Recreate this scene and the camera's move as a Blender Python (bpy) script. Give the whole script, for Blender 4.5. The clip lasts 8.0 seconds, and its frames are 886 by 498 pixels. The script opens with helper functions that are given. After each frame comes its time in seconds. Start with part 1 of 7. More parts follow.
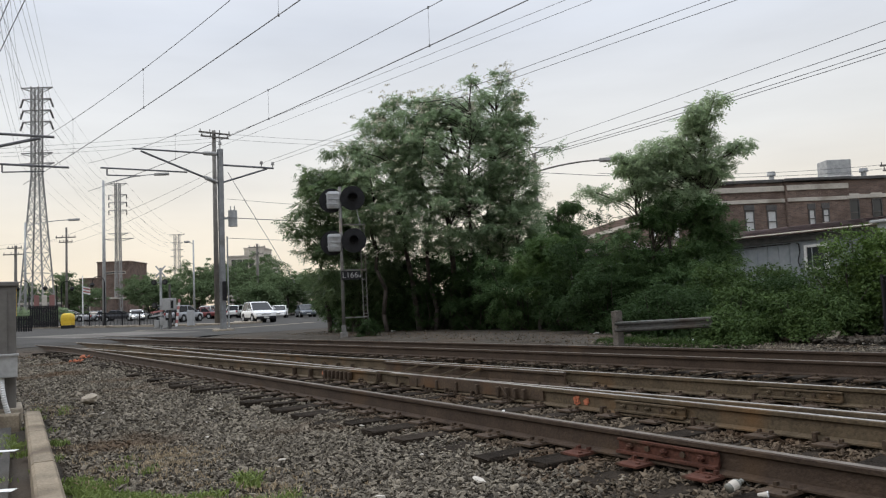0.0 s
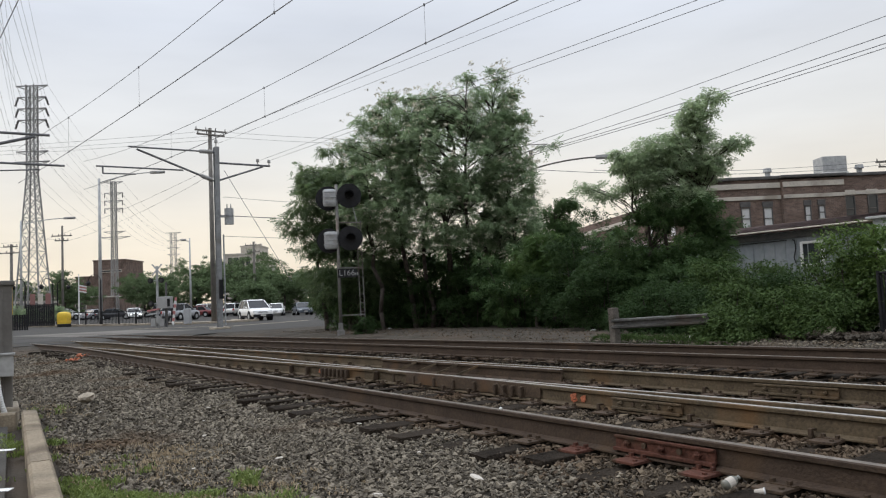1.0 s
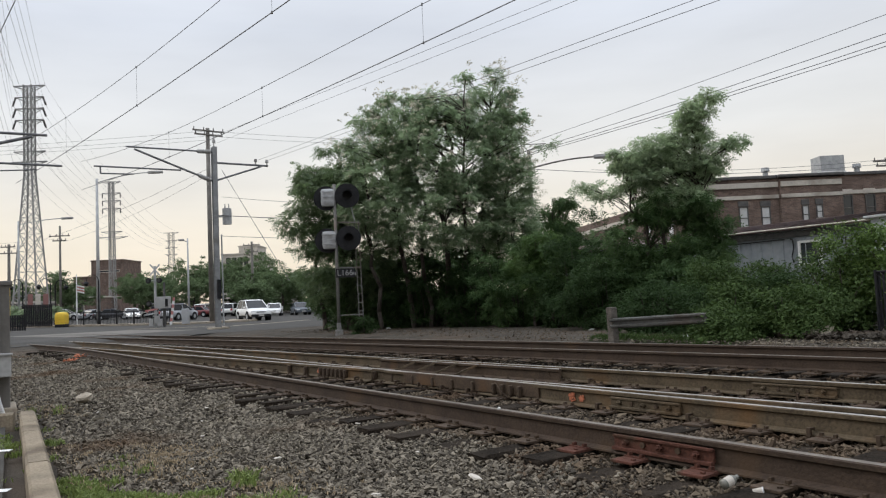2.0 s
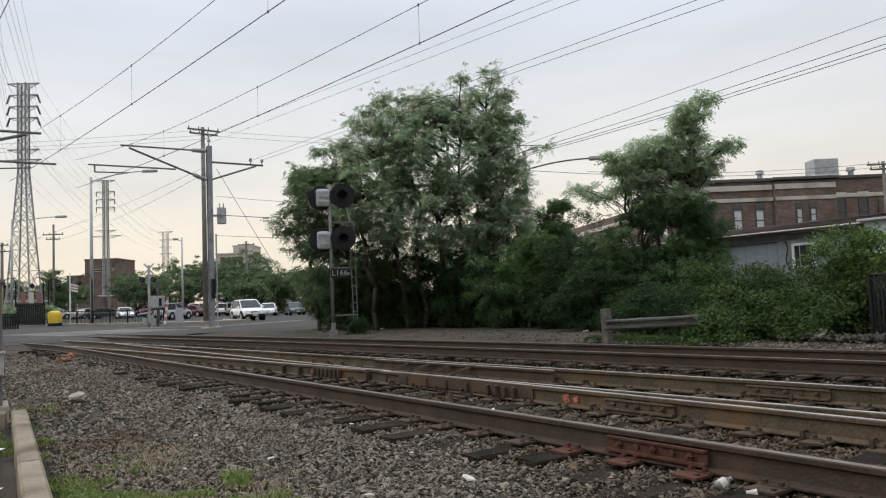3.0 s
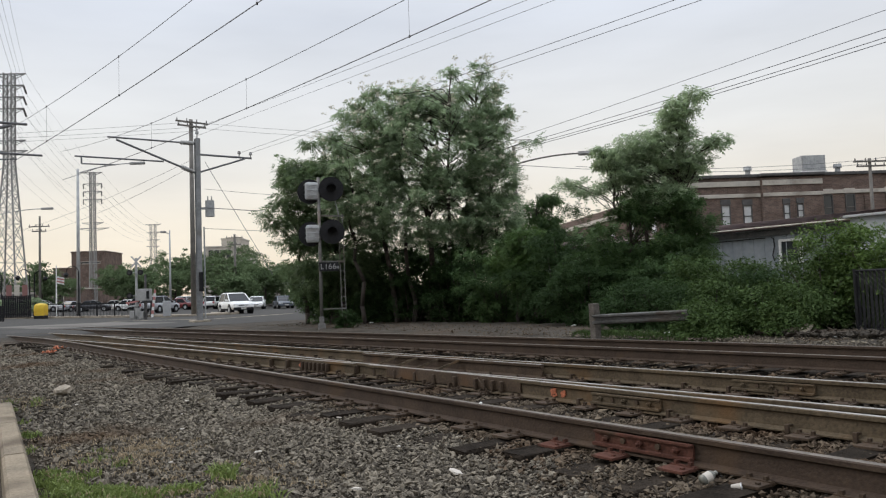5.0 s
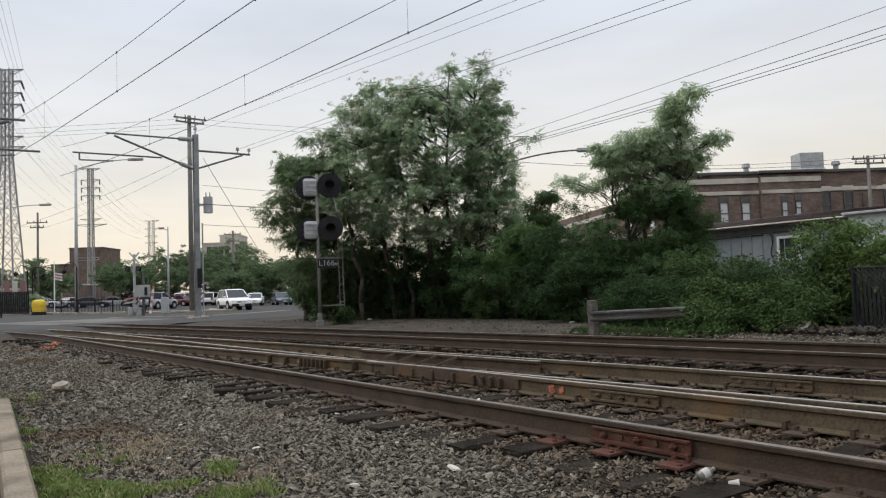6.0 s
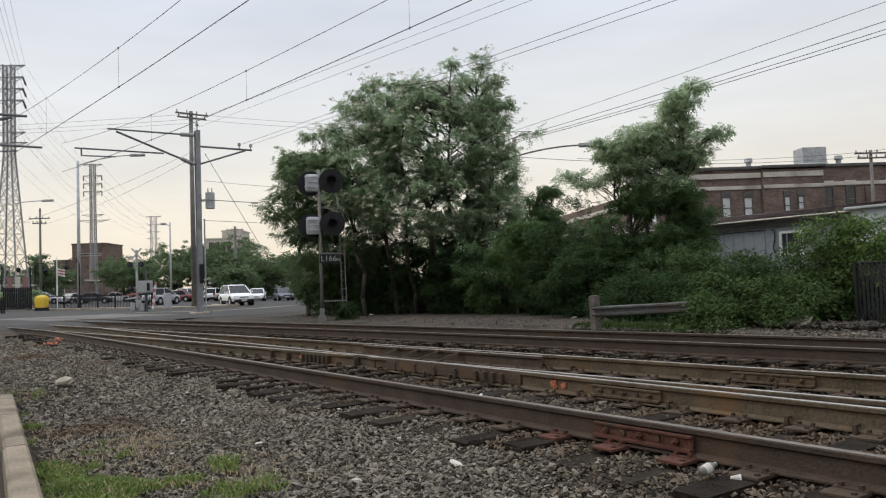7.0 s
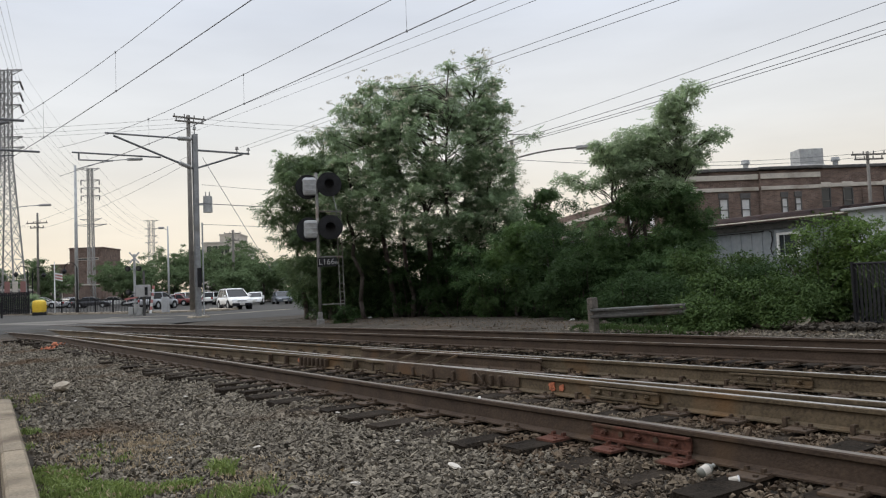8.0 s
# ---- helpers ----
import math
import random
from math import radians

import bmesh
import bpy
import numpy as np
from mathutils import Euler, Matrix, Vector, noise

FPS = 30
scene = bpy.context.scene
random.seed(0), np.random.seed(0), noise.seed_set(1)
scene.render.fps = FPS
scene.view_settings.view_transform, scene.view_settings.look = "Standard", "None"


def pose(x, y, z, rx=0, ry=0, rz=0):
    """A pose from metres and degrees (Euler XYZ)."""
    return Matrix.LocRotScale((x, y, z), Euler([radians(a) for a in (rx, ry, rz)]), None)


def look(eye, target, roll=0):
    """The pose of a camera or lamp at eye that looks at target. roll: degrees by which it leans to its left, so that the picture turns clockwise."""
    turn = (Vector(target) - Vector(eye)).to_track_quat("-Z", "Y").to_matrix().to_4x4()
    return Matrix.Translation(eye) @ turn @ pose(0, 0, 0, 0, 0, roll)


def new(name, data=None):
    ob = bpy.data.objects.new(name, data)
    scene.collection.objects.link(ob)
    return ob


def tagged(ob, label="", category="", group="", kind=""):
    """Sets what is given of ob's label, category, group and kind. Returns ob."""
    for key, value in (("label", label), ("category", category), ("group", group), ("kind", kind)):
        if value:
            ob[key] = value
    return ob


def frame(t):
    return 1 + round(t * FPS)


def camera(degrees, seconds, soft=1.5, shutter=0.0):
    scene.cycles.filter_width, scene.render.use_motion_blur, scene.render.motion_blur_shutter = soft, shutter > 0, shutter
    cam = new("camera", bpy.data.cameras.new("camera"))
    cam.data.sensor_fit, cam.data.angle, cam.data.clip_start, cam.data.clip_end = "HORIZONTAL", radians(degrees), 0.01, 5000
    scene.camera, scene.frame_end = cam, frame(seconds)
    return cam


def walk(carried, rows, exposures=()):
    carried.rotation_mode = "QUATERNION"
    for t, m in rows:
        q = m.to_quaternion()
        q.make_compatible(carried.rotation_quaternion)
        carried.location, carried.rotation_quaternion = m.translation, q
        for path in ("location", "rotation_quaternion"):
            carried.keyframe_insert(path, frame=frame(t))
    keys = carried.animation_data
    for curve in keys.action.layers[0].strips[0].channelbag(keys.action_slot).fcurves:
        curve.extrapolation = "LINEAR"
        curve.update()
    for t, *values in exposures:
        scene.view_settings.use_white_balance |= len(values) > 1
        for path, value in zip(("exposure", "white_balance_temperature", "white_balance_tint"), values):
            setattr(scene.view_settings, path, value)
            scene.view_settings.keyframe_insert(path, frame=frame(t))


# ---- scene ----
cam = camera(60, 8.0, soft=1.2)
EYE = (0.0, 0.0, 1.191)


def aim(yaw, pitch, roll, dx=0.0, dy=0.0, dz=0.0):
    """A camera pose at the standpoint, from yaw to the left, pitch up and roll, in degrees."""
    a, b = radians(yaw), radians(pitch)
    way = Vector((-math.sin(a) * math.cos(b), math.cos(a) * math.cos(b), math.sin(b)))
    eye = Vector(EYE) + Vector((dx, dy, dz))
    return look(eye, eye + way * 10, roll)


walk(cam, [
    (0.0, aim(0.000, 4.040, -2.320)),
    (0.5, aim(-0.113, 3.909, -2.454, 0.001, 0.003, 0.000)),
    (1.0, aim(-0.238, 3.834, -2.493, 0.000, 0.000, 0.004)),
    (1.5, aim(-0.306, 3.790, -2.550, 0.000, 0.001, 0.005)),
    (3.0, aim(-0.764, 3.848, -2.276, -0.003, 0.010, 0.002)),
    (3.5, aim(-1.090, 3.764, -1.904, 0.000, 0.011, 0.003)),
    (4.0, aim(-1.340, 3.578, -1.933, 0.003, 0.018, 0.002)),
    (4.5, aim(-1.463, 3.441, -2.033, 0.004, 0.015, 0.002)),
    (6.0, aim(-1.668, 3.132, -1.970, 0.005, 0.018, -0.001)),
    (6.5, aim(-1.580, 2.853, -2.000, 0.007, 0.016, 0.001)),
    (7.0, aim(-1.508, 2.786, -2.038, 0.005, 0.018, 0.001)),
    (7.5, aim(-1.561, 2.895, -2.180, 0.007, 0.017, -0.001)),
    (8.0, aim(-1.662, 2.993, -2.285, 0.008, 0.012, 0.000)),
], exposures=[(0.0, 0.0), (8.0, 0.0)])

# ---- world and sun ----
world = bpy.data.worlds.new("overcast_sky")
scene.world = world
world.use_nodes = True
wn, wl = world.node_tree.nodes, world.node_tree.links
wn.clear()
w_out, w_bg = wn.new("ShaderNodeOutputWorld"), wn.new("ShaderNodeBackground")
w_sky, w_tc, w_sep = wn.new("ShaderNodeTexSky"), wn.new("ShaderNodeTexCoord"), wn.new("ShaderNodeSeparateXYZ")
SUN_ELEV, SUN_AZ = radians(38), radians(-70)      # azimuth clockwise from +y
w_sky.sky_type = "NISHITA"
w_sky.sun_disc = False
w_sky.sun_elevation, w_sky.sun_rotation = SUN_ELEV, SUN_AZ
w_ramp = wn.new("ShaderNodeValToRGB")
cr = w_ramp.color_ramp
cr.elements[0].position, cr.elements[0].color = 0.0, (0.86, 0.73, 0.57, 1)
cr.elements[1].position, cr.elements[1].color = 1.0, (0.74, 0.79, 0.88, 1)
for pos_, col_ in ((0.10, (0.87, 0.79, 0.67, 1)), (0.20, (0.79, 0.785, 0.765, 1)), (0.34, (0.72, 0.755, 0.82, 1))):
    e_ = cr.elements.new(pos_)
    e_.color = col_
w_map, w_noise = wn.new("ShaderNodeMapping"), wn.new("ShaderNodeTexNoise")
w_map.inputs["Scale"].default_value = (1.0, 1.0, 5.0)
w_noise.inputs["Scale"].default_value, w_noise.inputs["Detail"].default_value = 2.2, 5
w_cl = wn.new("ShaderNodeMapRange")
w_cl.inputs["From Min"].default_value, w_cl.inputs["From Max"].default_value = 0.3, 0.7
w_cl.inputs["To Min"].default_value, w_cl.inputs["To Max"].default_value = 0.90, 1.08
w_mul = wn.new("ShaderNodeVectorMath")
w_mul.operation = "SCALE"
w_skys = wn.new("ShaderNodeVectorMath")
w_skys.operation = "SCALE"
w_skys.inputs["Scale"].default_value = 0.12
w_mix = wn.new("ShaderNodeMix")
w_mix.data_type = "RGBA"
w_mix.inputs["Factor"].default_value = 0.9
w_zen, w_zmul = wn.new("ShaderNodeMapRange"), wn.new("ShaderNodeVectorMath")
w_zen.interpolation_type = "SMOOTHSTEP"
w_zen.inputs["From Min"].default_value, w_zen.inputs["From Max"].default_value = 0.40, 0.95
w_zen.inputs["To Min"].default_value, w_zen.inputs["To Max"].default_value = 1.10, 2.9
w_zmul.operation = "SCALE"
wl.new(w_sep.outputs["Z"], w_zen.inputs["Value"])
wl.new(w_tc.outputs["Generated"], w_sep.inputs[0])
wl.new(w_sep.outputs["Z"], w_ramp.inputs[0])
wl.new(w_tc.outputs["Generated"], w_map.inputs["Vector"])
wl.new(w_map.outputs[0], w_noise.inputs["Vector"])
wl.new(w_noise.outputs["Fac"], w_cl.inputs["Value"])
wl.new(w_ramp.outputs[0], w_zmul.inputs[0])
wl.new(w_zen.outputs[0], w_zmul.inputs["Scale"])
wl.new(w_zmul.outputs[0], w_mul.inputs[0])
wl.new(w_cl.outputs[0], w_mul.inputs["Scale"])
wl.new(w_sky.outputs[0], w_skys.inputs[0])
wl.new(w_skys.outputs[0], w_mix.inputs["A"])
wl.new(w_mul.outputs[0], w_mix.inputs["B"])
wl.new(w_mix.outputs["Result"], w_bg.inputs["Color"])
w_bg.inputs["Strength"].default_value = 1.0
wl.new(w_bg.outputs[0], w_out.inputs[0])

sun = new("sun", bpy.data.lights.new("sun", "SUN"))
sun.data.energy, sun.data.angle, sun.data.color = 1.2, radians(25), (1.0, 0.94, 0.86)
sun_from = Vector((math.sin(SUN_AZ) * math.cos(SUN_ELEV), math.cos(SUN_AZ) * math.cos(SUN_ELEV), math.sin(SUN_ELEV)))
sun.matrix_world = look(sun_from * 50, (0, 0, 0))

# ---- materials ----


def material(name, dark, light, rough=0.8, scale=8.0, metal=0.0, bump=0.3, dirt=None, dirt_amount=0.0, per_object=0.0, per_island=0.0, fine=6.0, translucent=0.0, glossy=0.5):
    """Two-scale noise between two colours, dirt patches, fine relief and optional variation from piece to piece."""
    m = bpy.data.materials.new(name)
    m.use_nodes = True
    n, l = m.node_tree.nodes, m.node_tree.links
    b = n["Principled BSDF"]
    b.inputs["Roughness"].default_value, b.inputs["Metallic"].default_value = rough, metal
    b.inputs["Specular IOR Level"].default_value = glossy
    tc = n.new("ShaderNodeTexCoord")
    big, small = n.new("ShaderNodeTexNoise"), n.new("ShaderNodeTexNoise")
    for q, sc, det in ((big, scale, 4), (small, scale * fine, 3)):
        q.inputs["Scale"].default_value, q.inputs["Detail"].default_value = sc, det
        l.new(tc.outputs["Object"], q.inputs["Vector"])
    add = n.new("ShaderNodeMath")
    add.operation = "ADD"
    l.new(big.outputs["Fac"], add.inputs[0]), l.new(small.outputs["Fac"], add.inputs[1])
    rng = n.new("ShaderNodeMapRange")
    rng.inputs["From Min"].default_value, rng.inputs["From Max"].default_value = 0.7, 1.3
    l.new(add.outputs[0], rng.inputs["Value"])
    fac = rng.outputs[0]
    for amount, source in ((per_object, "object"), (per_island, "island")):
        if amount:
            info = n.new("ShaderNodeObjectInfo") if source == "object" else n.new("ShaderNodeNewGeometry")
            mixf = n.new("ShaderNodeMix")
            mixf.inputs["Factor"].default_value = amount
            l.new(fac, mixf.inputs["A"])
            l.new(info.outputs["Random" if source == "object" else "Random Per Island"], mixf.inputs["B"])
            fac = mixf.outputs["Result"]
    mix = n.new("ShaderNodeMix")
    mix.data_type = "RGBA"
    mix.inputs["A"].default_value, mix.inputs["B"].default_value = (*dark, 1), (*light, 1)
    l.new(fac, mix.inputs["Factor"])
    col = mix.outputs["Result"]
    if dirt:
        dn, dr, dm = n.new("ShaderNodeTexNoise"), n.new("ShaderNodeMapRange"), n.new("ShaderNodeMix")
        dn.inputs["Scale"].default_value, dn.inputs["Detail"].default_value = scale * 0.37, 6
        l.new(tc.outputs["Object"], dn.inputs["Vector"])
        dr.inputs["From Min"].default_value, dr.inputs["From Max"].default_value = 0.62 - 0.3 * dirt_amount, 0.75 - 0.25 * dirt_amount
        l.new(dn.outputs["Fac"], dr.inputs["Value"])
        dm.data_type = "RGBA"
        dm.inputs["B"].default_value = (*dirt, 1)
        l.new(dr.outputs[0], dm.inputs["Factor"]), l.new(col, dm.inputs["A"])
        col = dm.outputs["Result"]
    l.new(col, b.inputs["Base Color"])
    if bump:
        bp = n.new("ShaderNodeBump")
        bp.inputs["Strength"].default_value, bp.inputs["Distance"].default_value = bump, 0.02
        l.new(small.outputs["Fac"], bp.inputs["Height"]), l.new(bp.outputs[0], b.inputs["Normal"])
    if translucent:
        tr, ms = n.new("ShaderNodeBsdfTranslucent"), n.new("ShaderNodeMixShader")
        l.new(col, tr.inputs["Color"])
        ms.inputs[0].default_value = translucent
        l.new(b.outputs[0], ms.inputs[1]), l.new(tr.outputs[0], ms.inputs[2])
        l.new(ms.outputs[0], n["Material Output"].inputs["Surface"])
    return m


def glass_material(name, tint, rough=0.05):
    m = bpy.data.materials.new(name)
    m.use_nodes = True
    b = m.node_tree.nodes["Principled BSDF"]
    b.inputs["Base Color"].default_value, b.inputs["Roughness"].default_value = (*tint, 1), rough
    b.inputs["Specular IOR Level"].default_value = 0.45
    return m


def lamp_material(name, colour, strength):
    m = bpy.data.materials.new(name)
    m.use_nodes = True
    b = m.node_tree.nodes["Principled BSDF"]
    b.inputs["Base Color"].default_value = (*colour, 1)
    b.inputs["Emission Color"].default_value, b.inputs["Emission Strength"].default_value = (*colour, 1), strength
    return m


M_DIRT = material("gravelly_dirt", (0.026, 0.0215, 0.017), (0.070, 0.061, 0.049), 0.95, 1.2, bump=0.8, dirt=(0.062, 0.047, 0.034), dirt_amount=0.4, fine=26, glossy=0.2)
M_BALLAST = material("ballast_stone", (0.020, 0.0160, 0.0122), (0.246, 0.214, 0.166), 0.9, 1.3, bump=0.3, per_island=0.82, dirt=(0.10, 0.068, 0.043), dirt_amount=0.25, fine=50, glossy=0.2)
M_BALLAST_R = material("rust_stained_ballast_stone", (0.016, 0.012, 0.0088), (0.165, 0.130, 0.092), 0.9, 1.3, bump=0.3, per_island=0.78, dirt=(0.075, 0.044, 0.024), dirt_amount=0.4, fine=16, glossy=0.2)
M_RUST = material("rusty_rail_steel", (0.031, 0.0205, 0.013), (0.082, 0.055, 0.035), 0.75, 4.0, metal=0.1, bump=0.35, dirt=(0.090, 0.048, 0.022), dirt_amount=0.17, fine=11, glossy=0.3)
M_RUST_DARK = material("dark_brown_rail_steel", (0.026, 0.0167, 0.0113), (0.061, 0.0410, 0.0280), 0.75, 4.0, metal=0.1, bump=0.35, dirt=(0.066, 0.040, 0.022), dirt_amount=0.12, fine=11, glossy=0.3)
M_RUST_TAN = material("dusty_tan_rail_steel", (0.046, 0.034, 0.021), (0.118, 0.090, 0.057), 0.8, 3.0, metal=0.1, bump=0.35, dirt=(0.125, 0.072, 0.032), dirt_amount=0.25, fine=13, glossy=0.25)
M_SHINE = material("worn_bright_steel", (0.28, 0.26, 0.24), (0.50, 0.47, 0.44), 0.42, 6.0, metal=0.85, bump=0.05)
M_DULLTOP = material("dull_brown_rail_head", (0.085, 0.068, 0.052), (0.19, 0.16, 0.13), 0.5, 6.0, metal=0.5, bump=0.08)
M_REDRUST = material("red_oxide_joint", (0.046, 0.021, 0.015), (0.108, 0.045, 0.032), 0.85, 9.0, bump=0.4, dirt=(0.055, 0.036, 0.024), dirt_amount=0.3, glossy=0.15)
M_ORANGE = material("orange_marking_paint", (0.22, 0.065, 0.03), (0.52, 0.17, 0.085), 0.85, 25.0, bump=0.3)
M_TIE = material("creosoted_tie_timber", (0.008, 0.0065, 0.005), (0.042, 0.033, 0.025), 0.95, 6.0, bump=0.9, per_object=0.35, fine=8, glossy=0.08)
M_ASPHALT = material("street_asphalt", (0.042, 0.041, 0.039), (0.072, 0.070, 0.066), 0.92, 0.6, bump=0.25, dirt=(0.058, 0.055, 0.050), dirt_amount=0.3, fine=60, glossy=0.12)
M_LOT = material("dark_lot_asphalt", (0.040, 0.038, 0.035), (0.082, 0.078, 0.071), 0.94, 1.5, bump=0.4, dirt=(0.05, 0.042, 0.033), dirt_amount=0.3, fine=50, glossy=0.1)
M_CONCRETE = material("weathered_concrete", (0.20, 0.172, 0.135), (0.37, 0.32, 0.25), 0.9, 2.5, bump=0.3, dirt=(0.15, 0.12, 0.085), dirt_amount=0.25, fine=14, glossy=0.3)
M_KERB = material("stained_kerb_concrete", (0.135, 0.112, 0.083), (0.275, 0.226, 0.162), 0.9, 3.5, bump=0.3, dirt=(0.10, 0.078, 0.055), dirt_amount=0.3, fine=14, glossy=0.2)
M_ANNEX = material("pale_blue_grey_siding", (0.33, 0.35, 0.37), (0.42, 0.44, 0.46), 0.6, 1.0, bump=0.1, dirt=(0.25, 0.26, 0.27), dirt_amount=0.2)
M_BARK = material("dark_bark", (0.02, 0.016, 0.013), (0.075, 0.06, 0.05), 0.95, 9.0, bump=0.9)
M_WOODPOLE = material("grey_pole_timber", (0.092, 0.085, 0.077), (0.18, 0.168, 0.152), 0.9, 3.0, bump=0.5, fine=10)
M_GALV = material("galvanised_steel", (0.25, 0.258, 0.262), (0.43, 0.44, 0.44), 0.6, 3.0, metal=0.2, bump=0.1)
M_MAST = material("dull_galvanised_mast", (0.15, 0.156, 0.162), (0.275, 0.282, 0.288), 0.6, 2.0, metal=0.2, bump=0.1, dirt=(0.13, 0.12, 0.11), dirt_amount=0.2)
M_DARKSTEEL = material("dark_weathered_steel", (0.05, 0.05, 0.052), (0.12, 0.115, 0.11), 0.6, 4.0, metal=0.4, bump=0.15)
M_BLACK = material("matt_black_paint", (0.008, 0.008, 0.009), (0.022, 0.022, 0.024), 0.75, 6.0, bump=0.15, glossy=0.2)
M_LEAF_A = material("locust_leaf", (0.108, 0.166, 0.082), (0.37, 0.465, 0.285), 0.40, 0.35, bump=0, per_island=0.6, translucent=0.66)
M_LEAF_M = material("mid_green_leaf", (0.060, 0.104, 0.044), (0.205, 0.275, 0.135), 0.45, 0.35, bump=0, per_island=0.6, translucent=0.5)
M_LEAF_Y = material("young_locust_leaf", (0.150, 0.210, 0.112), (0.43, 0.52, 0.32), 0.42, 0.35, bump=0, per_island=0.6, translucent=0.68)
M_LEAF_B = material("shrub_leaf", (0.021, 0.042, 0.012), (0.080, 0.124, 0.038), 0.7, 0.5, bump=0, per_island=0.6, translucent=0.25, glossy=0.12)
M_LEAF_V = material("fresh_vine_leaf", (0.034, 0.068, 0.016), (0.140, 0.210, 0.055), 0.6, 0.5, bump=0, per_island=0.65, translucent=0.3, glossy=0.15)
M_LEAF_F = material("far_foliage", (0.074, 0.112, 0.054), (0.148, 0.200, 0.100), 0.8, 0.3, glossy=0.1, bump=0, per_island=0.4, translucent=0.3)
# Undergrowth leaf, darkened so its colour carries the shade below the crowns.
M_LEAF_D = material("shade_dark_undergrowth_leaf", (0.016, 0.033, 0.012), (0.056, 0.095, 0.035), 0.7, 0.5, bump=0, per_island=0.55, translucent=0.4, glossy=0.12)
# Deep green; on the thicket and undergrowth its darkness stands for crown shade.
M_LEAF_G = material("deep_green_and_shade_leaf", (0.032, 0.066, 0.024), (0.108, 0.172, 0.066), 0.6, 0.5, bump=0, per_island=0.55, translucent=0.35, glossy=0.15)
M_LEAF_L = material("lime_green_leaf", (0.040, 0.080, 0.022), (0.120, 0.190, 0.060), 0.6, 0.5, bump=0, per_island=0.55, translucent=0.4, glossy=0.2)
M_BRACKET = material("weathered_bracket_tube", (0.085, 0.088, 0.095), (0.17, 0.172, 0.178), 0.6, 3.0, metal=0.3, bump=0.1)
M_TOWER = material("pale_galvanised_lattice", (0.19, 0.188, 0.185), (0.29, 0.287, 0.28), 0.7, 2.0, bump=0)
M_OLDGALV = material("stained_galvanised_beam", (0.10, 0.098, 0.092), (0.21, 0.205, 0.195), 0.6, 2.5, metal=0.3, bump=0.15, dirt=(0.10, 0.06, 0.035), dirt_amount=0.3)
M_BLOSSOM = material("cream_blossom", (0.45, 0.43, 0.33), (0.7, 0.67, 0.55), 0.8, 3.0, bump=0)
M_GRASS = material("short_grass", (0.075, 0.112, 0.022), (0.240, 0.300, 0.085), 0.7, 3.0, bump=0, per_island=0.6, translucent=0.2)
M_STRAW = material("dry_straw", (0.22, 0.17, 0.10), (0.42, 0.33, 0.22), 0.9, 4.0, bump=0, per_island=0.5)
def coursed(m, width, row):
    """Lay brick courses with pale joints over a wall material."""
    n, l = m.node_tree.nodes, m.node_tree.links
    b = n["Principled BSDF"]
    col = b.inputs["Base Color"].links[0].from_socket
    tc, sep, add, com = n.new("ShaderNodeTexCoord"), n.new("ShaderNodeSeparateXYZ"), n.new("ShaderNodeMath"), n.new("ShaderNodeCombineXYZ")
    l.new(tc.outputs["Object"], sep.inputs[0])
    l.new(sep.outputs["X"], add.inputs[0]), l.new(sep.outputs["Y"], add.inputs[1])
    l.new(add.outputs[0], com.inputs["X"]), l.new(sep.outputs["Z"], com.inputs["Y"])
    br, mx = n.new("ShaderNodeTexBrick"), n.new("ShaderNodeMix")
    br.inputs["Color1"].default_value, br.inputs["Color2"].default_value, br.inputs["Mortar"].default_value = (0.72, 0.70, 0.70, 1), (1.18, 1.10, 1.06, 1), (1.5, 1.6, 1.6, 1)
    br.inputs["Scale"].default_value, br.inputs["Brick Width"].default_value, br.inputs["Row Height"].default_value, br.inputs["Mortar Size"].default_value = 1.0, width, row, row * 0.1
    l.new(com.outputs[0], br.inputs["Vector"])
    mx.data_type, mx.blend_type = "RGBA", "MULTIPLY"
    mx.inputs["Factor"].default_value = 1.0
    l.new(col, mx.inputs["A"]), l.new(br.outputs["Color"], mx.inputs["B"])
    l.new(mx.outputs["Result"], b.inputs["Base Color"])
    return m


M_BRICK = material("brown_red_brick", (0.080, 0.059, 0.050), (0.176, 0.132, 0.112), 0.9, 1.2, bump=0.3, dirt=(0.062, 0.048, 0.042), dirt_amount=0.25, fine=14, glossy=0.2)
coursed(M_BRICK, 0.3, 0.1)
M_STONE = material("limestone_trim", (0.36, 0.33, 0.29), (0.52, 0.48, 0.42), 0.85, 1.5, bump=0.15, dirt=(0.28, 0.25, 0.21), dirt_amount=0.2)
M_PANE = glass_material("window_glass", (0.03, 0.035, 0.04))
M_BLIND = material("pale_window_blind", (0.42, 0.43, 0.43), (0.56, 0.57, 0.57), 0.35, 1.0, bump=0)
M_SIDING = material("grey_blue_siding", (0.175, 0.195, 0.215), (0.26, 0.28, 0.30), 0.7, 1.0, bump=0.1, dirt=(0.13, 0.14, 0.15), dirt_amount=0.3)
M_ROOFING = material("red_brown_roofing", (0.09, 0.055, 0.05), (0.17, 0.11, 0.10), 0.8, 2.0, bump=0.3)
M_WHITE = material("off_white_paint", (0.60, 0.60, 0.59), (0.74, 0.74, 0.73), 0.6, 2.0, bump=0.08, dirt=(0.45, 0.44, 0.42), dirt_amount=0.15)
M_CABINET = material("dull_grey_cabinet", (0.24, 0.24, 0.235), (0.34, 0.34, 0.33), 0.6, 3.0, bump=0.1, dirt=(0.18, 0.17, 0.16), dirt_amount=0.2)
M_YELLOW = material("yellow_plastic", (0.55, 0.36, 0.02), (0.72, 0.50, 0.04), 0.5, 2.0, bump=0.05)
